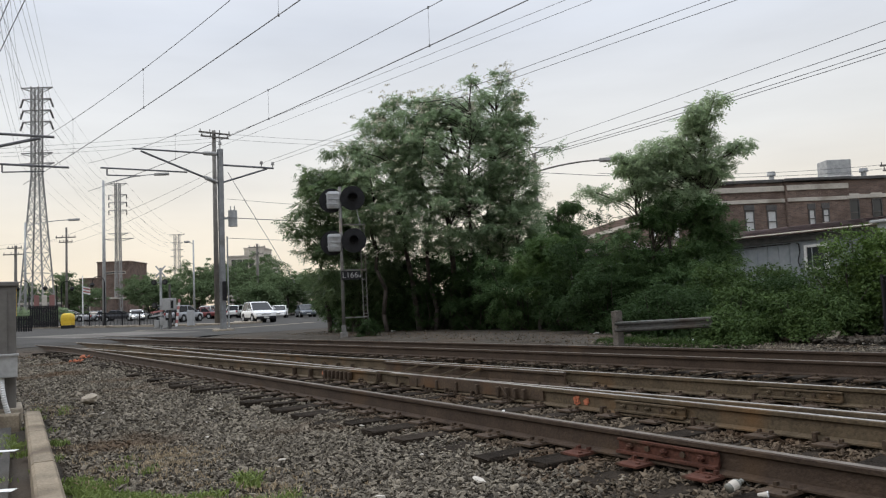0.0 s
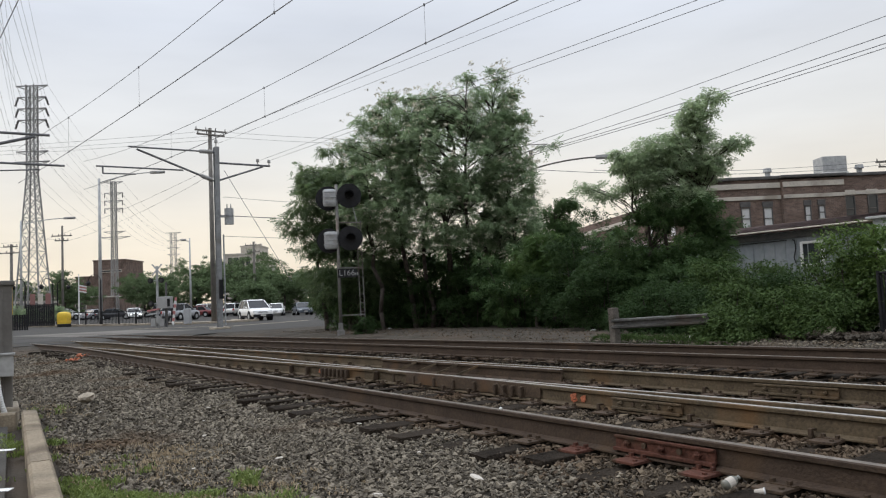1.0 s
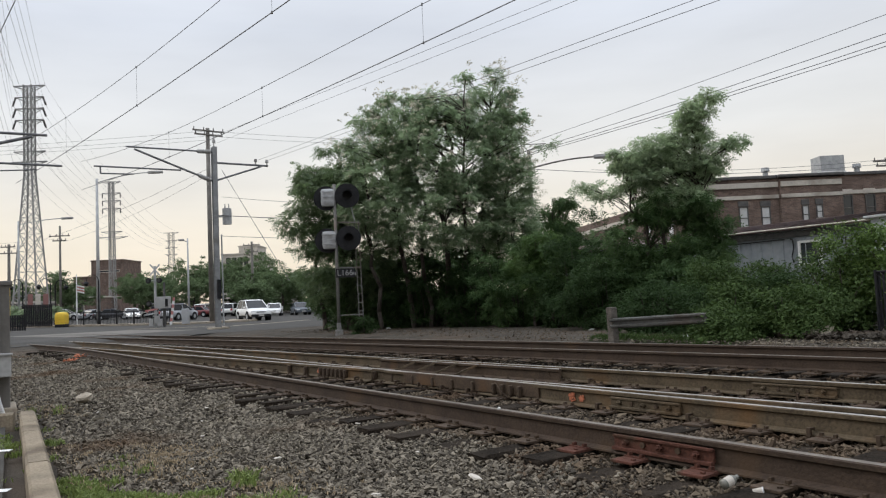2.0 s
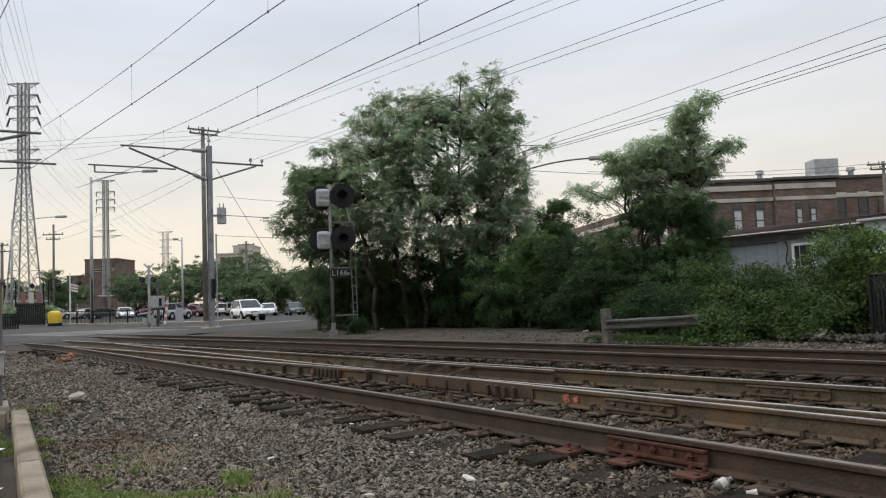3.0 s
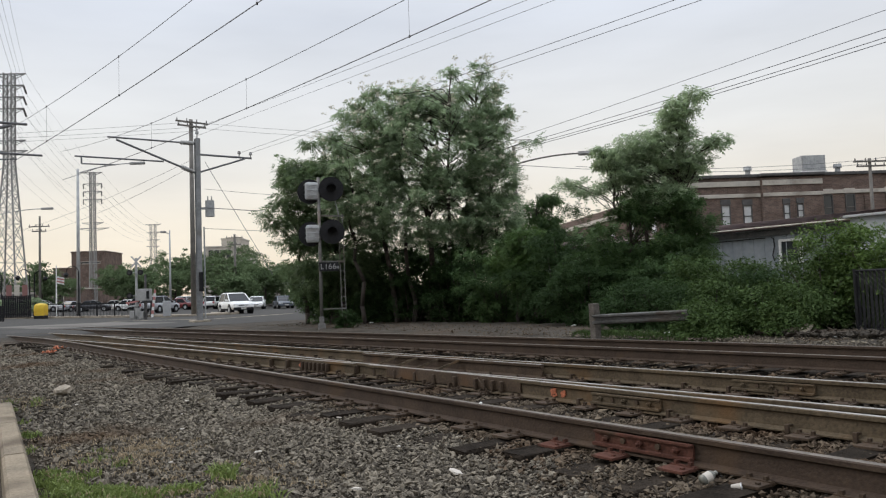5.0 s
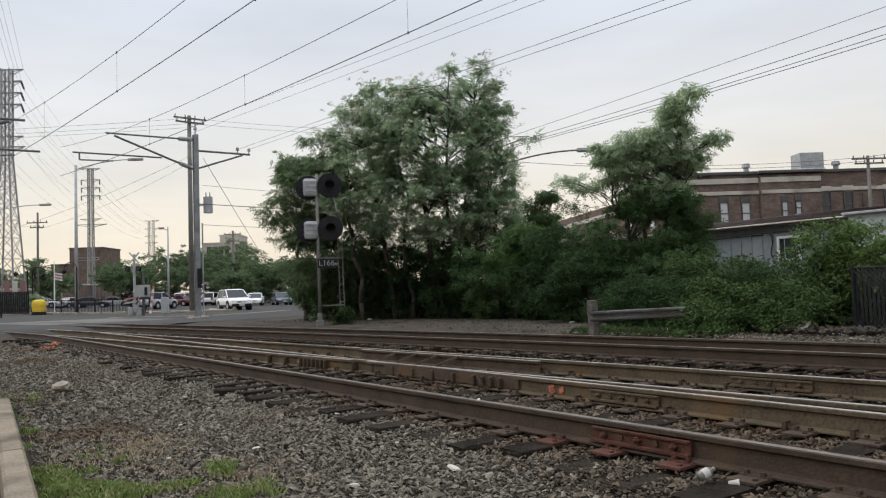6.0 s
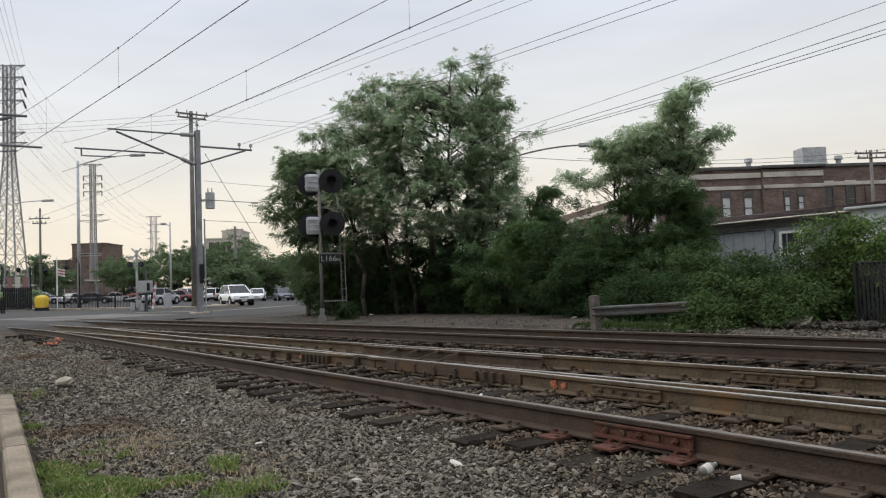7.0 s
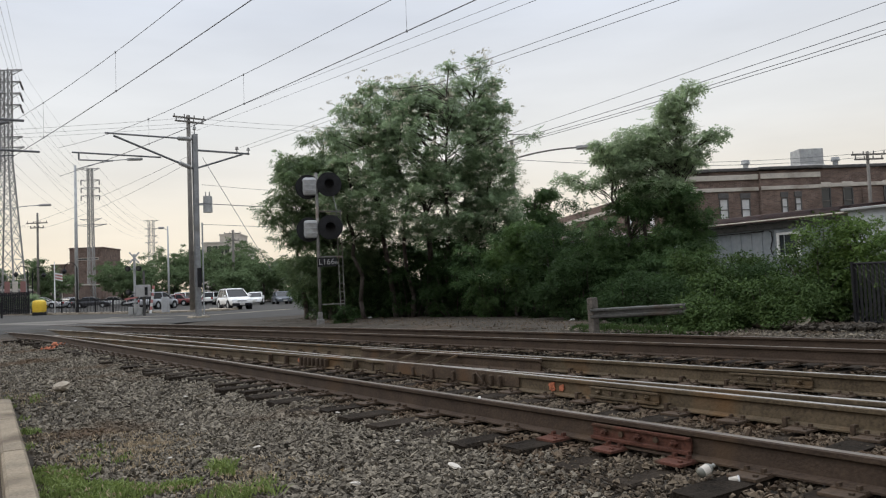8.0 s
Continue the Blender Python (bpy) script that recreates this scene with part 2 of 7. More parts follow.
M_GREYWOOD = material("weathered_grey_timber", (0.05, 0.044, 0.038), (0.14, 0.125, 0.11), 0.9, 7.0, bump=0.6, glossy=0.2)
M_WIRE = material("aged_wire", (0.08, 0.082, 0.088), (0.15, 0.15, 0.158), 0.6, 2.0, metal=0.3, bump=0)

# ---- building blocks ----


def box(bm, c, size, m=None, bevel=0.0):
    """A box round c, in the space of m, with bevelled edges where asked."""
    r = bmesh.ops.create_cube(bm, size=1.0)
    bmesh.ops.scale(bm, vec=size, verts=r["verts"])
    if bevel:
        es = list({e for v in r["verts"] for e in v.link_edges})
        r = bmesh.ops.bevel(bm, geom=es, offset=bevel, segments=2, affect="EDGES", profile=0.6)
    vs = r["verts"]
    bmesh.ops.translate(bm, vec=c, verts=vs)
    if m is not None:
        bmesh.ops.transform(bm, matrix=m, verts=vs)
    return vs


def tube(bm, p, q, r0, r1=None, seg=10):
    """A round bar from p to q, tapering from r0 to r1."""
    p, q = Vector(p), Vector(q)
    r1 = r0 if r1 is None else r1
    d = q - p
    res = bmesh.ops.create_cone(bm, cap_ends=True, segments=seg, radius1=r0, radius2=r1, depth=d.length)
    m = Matrix.Translation((p + q) / 2) @ d.to_track_quat("Z", "Y").to_matrix().to_4x4()
    bmesh.ops.transform(bm, matrix=m, verts=res["verts"])
    return res["verts"]


def beam(bm, p, q, w, h):
    """A square bar from p to q."""
    p, q = Vector(p), Vector(q)
    d = q - p
    m = Matrix.Translation((p + q) / 2) @ d.to_track_quat("Y", "Z").to_matrix().to_4x4()
    return box(bm, (0, 0, 0), (w, d.length, h), m)


def finish(name, bm, mat_, parent=None, label="", smooth=False):
    me = bpy.data.meshes.new(name)
    bm.to_mesh(me)
    bm.free()
    if smooth:
        me.polygons.foreach_set("use_smooth", [True] * len(me.polygons))
    me.materials.append(mat_)
    ob = new(name, me)
    if parent is not None:
        ob.parent = parent
    if label:
        ob["label"] = label
    return ob


def part(name, bm, mat_, parent, label="", smooth=False):
    return finish(name, bm, mat_, parent, label, smooth)


def thing(name, label, category, m=None, group="", kind=""):
    e = new(name)
    if m is not None:
        e.matrix_basis = m
    return tagged(e, label, category, group, kind)


def mesh_from(name, verts, faces, mat_):
    me = bpy.data.meshes.new(name)
    me.from_pydata(verts, [], faces)
    me.materials.append(mat_)
    return me


def soup(name, verts, faces, mat_, parent=None):
    """One mesh from numpy arrays of vertices and equal-sided faces."""
    me = bpy.data.meshes.new(name)
    k = faces.shape[1]
    me.vertices.add(len(verts)), me.loops.add(faces.size), me.polygons.add(len(faces))
    me.vertices.foreach_set("co", verts.astype(np.float32).ravel())
    me.loops.foreach_set("vertex_index", faces.astype(np.int32).ravel())
    me.polygons.foreach_set("loop_start", np.arange(0, faces.size, k, dtype=np.int32))
    me.polygons.foreach_set("use_smooth", [False] * len(faces))
    me.update(calc_edges=True)
    me.materials.append(mat_)
    ob = new(name, me)
    if parent is not None:
        ob.parent = parent
    return ob


# ---- plan of the tracks: s runs along them, o across, away from the camera ----
U = Vector((-0.565, 0.825, 0)).normalized()
N = Vector((U.y, -U.x, 0))
GAUGE = 1.505
RAIL_TOP = 0.2


def at(s, o, z=0.0):
    p = U * s + N * o
    return Vector((p.x, p.y, z))


def o_rail3(s):
    return 7.82 - 0.048 * s - 0.00075 * s * s


def o_rail1(s):
    a, b = 4.33, o_rail3(s) - GAUGE
    return min(a, b) - 0.04 * math.exp(-((a - b) / 0.25) ** 2)


def o_rail5(s):
    return 11.40 - 0.055 * s - 0.00105 * s * s


def smooth(a, b, v):
    v = min(1.0, max(0.0, (v - a) / (b - a)))
    return v * v * (3 - 2 * v)


def street_z(x):
    return min(1.2, 0.2 + 0.012 * max(0.0, -x - 14))


def ground_z(x, y):
    """Height of the ground: ballast bed at zero, the street and far side a little higher."""
    s, o = U.x * x + U.y * y, N.x * x + N.y * y
    o5 = o_rail5(min(s, 60))
    w = max(smooth(o5 + 0.7, o5 + 2.0, o), smooth(31, 35, s))
    o1 = o_rail1(min(s, 60))
    return w * street_z(x) - (1 - w) * (0.05 + 0.05 * smooth(o1 - 0.1, o1 - 0.8, o))



# ---- ground, street, crossing ----


def sheet(name, pts_uv, zoff, mat_):
    vs = [(x, y, ground_z(x, y) + zoff) for x, y in pts_uv[0]]
    return soup(name, np.array(vs), np.array(pts_uv[1]), mat_)


def grid_xy(xs, ys):
    pts = [(x, y) for y in ys for x in xs]
    k = len(xs)
    fs = [(j * k + i, j * k + i + 1, (j + 1) * k + i + 1, (j + 1) * k + i) for j in range(len(ys) - 1) for i in range(k - 1)]
    return pts, fs


def spread(a, b, step, grow):
    """Coordinates dense near zero and wider outwards."""
    out, v, d = [0.0], 0.0, step
    while v < b:
        v += d
        d *= grow
        out.append(v)
    v, d = 0.0, step
    while v > a:
        v -= d
        d *= grow
        out.insert(0, v)
    return out


xs_, ys_ = spread(-3000, 3000, 0.5, 1.05), [y + 12 for y in spread(-2000, 4000, 0.5, 1.05)]
ground = sheet("ground", grid_xy(xs_, ys_), 0.0, M_DIRT)
tagged(ground, "dark gravelly dirt and ballast ground beside the tracks", "ground", kind="structure")

# street that crosses the tracks and runs away behind them, in track coordinates
road_pts, road_fs = [], []
ss_ = [33.5 + 1.5 * i for i in range(9)] + [46 + 3 * i for i in range(50)]
os_ = [-60 + 2 * i for i in range(31)] + [2 + 0.75 * i for i in range(140)]
idx = {}
for i_, s_ in enumerate(ss_):
    for j_, o_ in enumerate(os_):
        idx[i_, j_] = len(road_pts)
        p_ = at(s_ + max(0, o_ - 12) * 0.15, o_)
        road_pts.append((p_.x, p_.y))
for i_ in range(len(ss_) - 1):
    for j_ in range(len(os_) - 1):
        road_fs.append((idx[i_, j_], idx[i_ + 1, j_], idx[i_ + 1, j_ + 1], idx[i_, j_ + 1]))
road = sheet("road", (road_pts, road_fs), 0.012, M_ASPHALT)
tagged(road, "worn grey asphalt street and level crossing", "road", kind="structure")

# ---- rails ----
RAIL_PROFILE = ((-0.076, 0.0), (0.076, 0.0), (0.076, 0.012), (0.012, 0.03), (0.010, 0.135), (0.036, 0.15), (0.038, 0.178),
                (0.030, 0.186), (-0.030, 0.186), (-0.038, 0.178), (-0.036, 0.15), (-0.010, 0.135), (-0.012, 0.03), (-0.076, 0.012))


def rail_points(fn, s0, s1, top, step=0.8):
    k = max(2, int((s1 - s0) / step))
    return [at(s0 + (s1 - s0) * i / k, fn(s0 + (s1 - s0) * i / k), top - 0.186) for i in range(k + 1)]


def rail(parent, fn, s0, s1, top=RAIL_TOP, steel=M_RUST, head=M_SHINE):
    """A flat-bottomed rail swept along its line, with a bright worn running surface."""
    pts = rail_points(fn, s0, s1, top)
    vs, fs, cap = [], [], []
    k = len(RAIL_PROFILE)
    for i, p in enumerate(pts):
        d = (pts[min(i + 1, len(pts) - 1)] - pts[max(i - 1, 0)]).normalized()
        n = Vector((d.y, -d.x, 0))
        vs += [tuple(p + n * a + Vector((0, 0, b))) for a, b in RAIL_PROFILE]
    for i in range(len(pts) - 1):
        for j in range(k):
            fs.append((i * k + j, (i + 1) * k + j, (i + 1) * k + (j + 1) % k, i * k + (j + 1) % k))
    me = mesh_from("rail", vs, fs + [tuple(range(k)), tuple(range(len(vs) - 1, len(vs) - 1 - k, -1))], steel)
    me.materials.append(head)
    for i, f in enumerate(me.polygons):
        if i < len(fs) and i % k == 7:
            f.material_index = 1
    ob = new("rail", me)
    ob.parent = parent
    return ob


turnout = thing("railway_turnout", "rusty railway turnout on dark wooden ties in ballast", "railway track", kind="structure")
far_track = thing("railway_track", "rusty main line track on wooden ties in ballast", "railway track", kind="structure")
o_rail2 = lambda s: 4.33 + GAUGE
o_rail2b = lambda s: o_rail3(s) - GAUGE
o_rail4 = lambda s: o_rail5(s) - GAUGE
FROG, TOE = 9.0, 27.6
rail(turnout, o_rail1, -14, 75, steel=M_RUST_DARK, head=M_DULLTOP)
rail(turnout, o_rail3, -14, 75, steel=M_RUST_TAN)
rail(turnout, o_rail2, -14, FROG - 0.7, steel=M_RUST_TAN)
rail(turnout, o_rail2, FROG + 0.1, TOE, steel=M_RUST_TAN)
rail(turnout, o_rail2b, -14, FROG + 0.9, steel=M_RUST_TAN)
rail(turnout, o_rail2b, FROG + 1.3, TOE, steel=M_RUST_TAN)
rail(far_track, o_rail4, -14, 75, 0.26, steel=M_RUST_DARK, head=M_DULLTOP)
rail(far_track, o_rail5, -14, 75, 0.26, steel=M_RUST_DARK, head=M_DULLTOP)

# ---- ties, tie plates, joints ----
TIE_STEP = 0.56


def tie_mesh(length, seed):
    """A weathered tie: long bevelled timber with a split, uneven top."""
    rng = np.random.default_rng(seed)
    bm = bmesh.new()
    vs = box(bm, (0, 0, -0.08), (length, 0.225, 0.17), bevel=0.012)
    for v in vs:
        v.co += Vector(rng.normal(0, 0.006, 3))
    me = bpy.data.meshes.new("tie")
    bm.to_mesh(me)
    bm.free()
    me.materials.append(M_TIE)
    return me


def piece(name, me, parent, m):
    ob = new(name, me)
    ob.parent = parent
    ob.matrix_basis = m
    return ob


def across(s, o, z, yaw=0.0):
    """A pose whose x axis points across the tracks and y along them."""
    p = at(s, o, z)
    return Matrix.Translation(p) @ Matrix(((N.x, U.x, 0, 0), (N.y, U.y, 0, 0), (0, 0, 1, 0), (0, 0, 0, 1))) @ pose(0, 0, 0, 0, 0, yaw)


def plate_mesh(mat_, name="tie_plate"):
    """Ribbed steel plate with four square spike heads."""
    bm = bmesh.new()
    box(bm, (0, 0, 0.005), (0.50, 0.20, 0.02), bevel=0.004)
    for sx in (-1, 1):
        box(bm, (sx * 0.10, 0, 0.017), (0.035, 0.19, 0.012))
        for sy in (-0.055, 0.055):
            box(bm, (sx * 0.095, sy, 0.035), (0.035, 0.022, 0.022))
        box(bm, (sx * 0.19, 0.06 * sx, 0.018), (0.024, 0.024, 0.018))
    me = bpy.data.meshes.new(name)
    bm.to_mesh(me)
    bm.free()
    me.materials.append(mat_)
    return me


def anchor_mesh():
    """A rail anchor clip gripping the rail foot."""
    bm = bmesh.new()
    box(bm, (0.085, 0, 0.02), (0.03, 0.035, 0.075), bevel=0.006)
    box(bm, (0.06, 0, 0.045), (0.07, 0.03, 0.02), bevel=0.004)
    me = bpy.data.meshes.new("rail_anchor")
    bm.to_mesh(me)
    bm.free()
    me.materials.append(M_RUST)
    return me


rng_t = np.random.default_rng(11)
PLATE, PLATE_RED, ANCHOR = plate_mesh(M_RUST), plate_mesh(M_REDRUST), anchor_mesh()
tie_pool = {}
tie_spots = []


def lay_tie(parent, s, o0, o1, yaw):
    key = (round(o1 - o0, 1), int(rng_t.integers(4)))
    if key not in tie_pool:
        tie_pool[key] = tie_mesh(key[0], len(tie_pool))
    piece("tie", tie_pool[key], parent, across(s, (o0 + o1) / 2, rng_t.choice([-0.004, -0.008, -0.015, -0.045]), yaw))
    tie_spots.append((s, o0, o1))


def slope(fn, s):
    return -math.degrees(math.atan(fn(s + 0.5) - fn(s - 0.5)))


s_ = -9.0
while s_ < 36:
    turn_ = rng_t.normal(0, 1.0)
    lay_tie(turnout, s_, o_rail1(s_) - rng_t.uniform(0.5, 0.86), o_rail3(s_) + rng_t.uniform(0.45, 0.6), turn_)
    for fn, s_a, s_b in ((o_rail1, -20, 60), (o_rail3, -20, 60), (o_rail2, -20, TOE), (o_rail2b, -20, TOE)):
        if s_a < s_ < s_b and -1 < s_ < 24:
            red = fn is o_rail1 and 3.2 < s_ < 4.4
            piece("tie_plate", PLATE_RED if red else PLATE, turnout, across(s_, fn(s_), 0.004, slope(fn, s_)))
            if fn in (o_rail2, o_rail3, o_rail2b) and rng_t.random() < 0.6:
                piece("rail_anchor", ANCHOR, turnout, across(s_ + 0.16, fn(s_), 0.02, 180 + slope(fn, s_)))
    s_ += TIE_STEP + rng_t.normal(0, 0.015)
s_ = -9.0
while s_ < 36:
    lay_tie(far_track, s_, o_rail5(s_) - GAUGE - 0.55, o_rail5(s_) + 0.55, slope(o_rail5, s_) + rng_t.normal(0, 0.8))
    if 1 < s_ < 26:
        for fn in (o_rail4, o_rail5):
            piece("tie_plate", PLATE, far_track, across(s_, fn(s_), 0.05, slope(fn, s_)))
    s_ += TIE_STEP + rng_t.normal(0, 0.015)


def joint_bar(parent, fn, s0, s1, mat_, label):
    """A bolted bar against the web of a rail, facing the camera's side, with flanges, bolts and nuts."""
    L, mid = abs(s1 - s0), (s0 + s1) / 2
    bm = bmesh.new()
    box(bm, (-0.034, 0, 0.088), (0.022, L, 0.085), bevel=0.004)
    box(bm, (-0.046, 0, 0.128), (0.03, L, 0.02), bevel=0.005)
    box(bm, (-0.056, 0, 0.040), (0.045, L, 0.026), bevel=0.006)
    bar = part("joint_bar", bm, mat_, parent, label)
    bar.matrix_basis = across(mid, fn(mid), RAIL_TOP - 0.186, slope(fn, mid))
    for i in range(5):
        y = (i - 2) * L / 5.6
        bm = bmesh.new()
        if i % 2 == 0:
            res = bmesh.ops.create_cone(bm, cap_ends=True, segments=6, radius1=0.024, radius2=0.024, depth=0.03)
            bmesh.ops.transform(bm, matrix=pose(-0.062, y, 0.088, 0, 90, 0), verts=res["verts"])
            tube(bm, (-0.07, y, 0.088), (-0.105, y, 0.088), 0.012, seg=8)
        else:
            tube(bm, (-0.046, y, 0.088), (-0.062, y, 0.088), 0.021, seg=10)
        part("bolt", bm, M_RUST if i % 2 else mat_, bar)
    return bar


joint_bar(turnout, o_rail1, 3.2, 4.06, M_REDRUST, "red oxide painted joint bar")
joint_bar(turnout, o_rail2, 4.65, 5.5, M_RUST_TAN, "rusty joint bar with bolts")
joint_bar(turnout, o_rail3, 4.15, 5.05, M_RUST_TAN, "rusty joint bar with bolts")
# heel blocks and frog bolts
for fn, ss in ((o_rail2, [6.9 + 0.16 * i for i in range(4)]), (o_rail2, [7.8, 8.25, 8.7, 9.2, 9.75, 10.3]), (o_rail2b, [11.0 + 0.13 * i for i in range(7)]), (o_rail2b, [12.3, 12.9])):
    for s_ in ss:
        bm = bmesh.new()
        box(bm, (-0.05, 0, 0.085), (0.07, 0.05, 0.13), bevel=0.012)
        part("filler_block", bm, M_RUST, turnout).matrix_basis = across(s_, fn(s_), RAIL_TOP - 0.186, slope(fn, s_))
# guard rail with slanting braces beside the far stock rail
rail(turnout, lambda s: o_rail3(s) - 0.12 - 0.02 * max(0.0, 8.6 - s), 7.8, 12.2, RAIL_TOP - 0.012, M_RUST)
for s_ in (9.5, 10.0, 10.55, 11.1):
    bm = bmesh.new()
    beam(bm, at(s_, o_rail3(s_) - 0.17, 0.17), at(s_ + 0.26, o_rail3(s_) - 0.47, 0.02), 0.07, 0.03)
    part("brace", bm, M_RUST_TAN, turnout)
# frog point casting and bond wires
bm = bmesh.new()
pts_ = [(6.6, 5.80), (6.6, 5.88), (9.4, 5.92), (9.4, 5.76)]
lo_ = [bm.verts.new(at(s, o, 0.05)) for s, o in pts_]
hi_ = [bm.verts.new(at(s, o, 0.196)) for s, o in pts_]
bm.faces.new(hi_)
for i_ in range(4):
    bm.faces.new((lo_[i_], lo_[(i_ + 1) % 4], hi_[(i_ + 1) % 4], hi_[i_]))
bmesh.ops.recalc_face_normals(bm, faces=bm.faces[:])
part("frog_casting", bm, M_RUST, turnout)
for fn, s0 in ((o_rail2, 7.35), (o_rail3, 8.2)):
    bm = bmesh.new()
    last = None
    for i in range(9):
        t = i / 8
        p = at(s0 - 0.35 * t, fn(s0) - 0.05 - 0.10 * math.sin(t * math.pi), 0.17 - 0.12 * t + 0.05 * math.sin(t * 5))
        if last:
            tube(bm, last, p, 0.005, seg=6)
        last = p
    part("bond_wire", bm, M_RUST, turnout)
for fn, s0, w in ((o_rail2, 5.94, 0.032), (o_rail2, 6.08, 0.042), (o_rail2b, 11.9, 0.05)):
    bm = bmesh.new()
    rr = np.random.default_rng(int(s0 * 10))
    for i in range(34):
        a_ = i * 0.37
        q_ = rr.uniform(0.2, 1.1)
        c_ = (w * q_ * math.cos(a_), 0.085 + 0.042 * q_ * math.sin(a_))
        box(bm, (-0.0165 - rr.uniform(0, 0.004), c_[0], c_[1]), (0.008, rr.uniform(0.008, 0.026), rr.uniform(0.008, 0.022)))
    part("paint_mark", bm, M_ORANGE, turnout, "orange spray paint mark").matrix_basis = across(s0, fn(s0), RAIL_TOP - 0.186, slope(fn, s0))

# ---- ballast: loose angular stones ----


def stones(name, seed, s_rng, o_rng, count, size, mat_, label, keep, flat=0.62, zbase=-0.05):
    """Angular stones scattered over a stretch of the bed; keep(s, o) says where."""
    rng = np.random.default_rng(seed)
    bm = bmesh.new()
    vs = [bm.verts.new(c) for c in ((1, 0.2, 0), (-1, -0.1, 0.1), (0.1, 1, 0), (-0.2, -1, 0), (0.1, 0, 1), (0, 0.1, -1))]
    for a, b in ((0, 2), (2, 1), (1, 3), (3, 0)):
        bm.faces.new((vs[a], vs[b], vs[4])), bm.faces.new((vs[b], vs[a], vs[5]))
    bm.verts.index_update()
    base = np.array([tuple(v.co) for v in bm.verts])
    tri = np.array([[v.index for v in f.verts] for f in bm.faces])
    bm.free()
    s, o = rng.uniform(*s_rng, count), rng.uniform(*o_rng, count)
    ok = keep(s, o)
    s, o = s[ok], o[ok]
    k = len(s)
    r = rng.uniform(size[0], size[1], (k, 1, 1)) * np.where(rng.random((k, 1, 1)) < 0.12, 1.5, 1.0)
    v = base[None] * rng.uniform(0.5, 1.35, (k, len(base), 3)) * np.stack([rng.uniform(0.8, 1.4, k), rng.uniform(0.6, 1.0, k), rng.uniform(0.3, 0.75, k)], 1)[:, None, :] * r
    a, b, c = rng.uniform(0, 6.28, k), rng.normal(0, 0.45, k), rng.normal(0, 0.45, k)
    ca, sa, cb, sb, cc, sc = np.cos(a), np.sin(a), np.cos(b), np.sin(b), np.cos(c), np.sin(c)
    x, y, z = v[..., 0], v[..., 1], v[..., 2]
    y, z = y * cb[:, None] - z * sb[:, None], y * sb[:, None] + z * cb[:, None]
    x, z = x * cc[:, None] + z * sc[:, None], -x * sc[:, None] + z * cc[:, None]
    x, y = x * ca[:, None] - y * sa[:, None], x * sa[:, None] + y * ca[:, None]
    px, py = U.x * s + N.x * o, U.y * s + N.y * o
    pz = zbase + rng.uniform(0.0, 0.045, k) - 0.045 * np.clip((3.95 - o) / 0.5, 0, 1) * (zbase < 0)
    v = np.stack([x + px[:, None], y + py[:, None], z + pz[:, None]], 2).reshape(-1, 3)
    f = (tri[None] + (np.arange(k) * len(base))[:, None, None]).reshape(-1, 3)
    return tagged(soup(name, v, f, mat_), label, "ballast", kind="stuff")


tie_s = np.array([t[0] for t in tie_spots])
tie_a, tie_b = np.array([t[1] for t in tie_spots]), np.array([t[2] for t in tie_spots])


def off_ties(s, o):
    hit = (np.abs(s[:, None] - tie_s[None]) < 0.115) & (o[:, None] > tie_a[None] + 0.03) & (o[:, None] < tie_b[None] - 0.03)
    lone = np.random.default_rng(5).random(len(s)) < 0.10
    return ~hit.any(1) | lone


def kerb_o(s):
    return 0.25 + 0.088 * s


near_bed = lambda s, o: off_ties(s, o) & (o > np.where(s > 10.4, 0.09 * s - 0.4, kerb_o(s) + 0.12)) & (np.random.default_rng(6).random(len(s)) < 0.45 + 0.55 / (1 + np.exp(-(o - kerb_o(s) - 0.7) * 4)))
shoulder = lambda s, o: o > 4.15 - 0.6 * np.clip(4.7 - s, 0, 3) + np.random.default_rng(9).normal(0, 0.25, len(s))
stones("ballast", 1, (0.5, 9.0), (0.6, 4.0), 54000, (0.012, 0.026), M_BALLAST, "loose dark grey angular ballast stones", lambda s, o: near_bed(s, o) & ~shoulder(s, o))
stones("ballast", 15, (0.5, 9.0), (0.6, 4.0), 54000, (0.012, 0.026), M_BALLAST_R, "brown-stained angular ballast stones along the near rail", lambda s, o: near_bed(s, o) & shoulder(s, o))
stones("ballast", 8, (0.5, 9.0), (4.0, 6.2), 26000, (0.012, 0.026), M_BALLAST_R, "rust-stained angular ballast stones between the rails", near_bed)
stones("ballast", 2, (9.0, 24.0), (0.6, 5.0), 44000, (0.018, 0.035), M_BALLAST, "loose dark grey angular ballast stones", near_bed)
stones("ballast", 3, (1.5, 22.0), (5.0, 12.3), 38000, (0.020, 0.038), M_BALLAST_R, "loose rust-stained ballast stones between the rails", near_bed)
stones("ballast", 4, (20.0, 34.0), (0.0, 11.0), 16000, (0.028, 0.05), M_BALLAST, "loose dark grey angular ballast stones", near_bed)
stones("gravel", 7, (3.0, 12.5), (12.0, 14.6), 5000, (0.016, 0.03), M_BALLAST, "grey crushed stone beside the far track", lambda s, o: o > 1.0, zbase=0.17)
stones("gravel", 17, (12.5, 30.0), (12.0, 15.5), 3500, (0.016, 0.03), M_BALLAST_R, "brown crushed stone and dirt beside the far track", lambda s, o: o > 1.0, zbase=0.17)
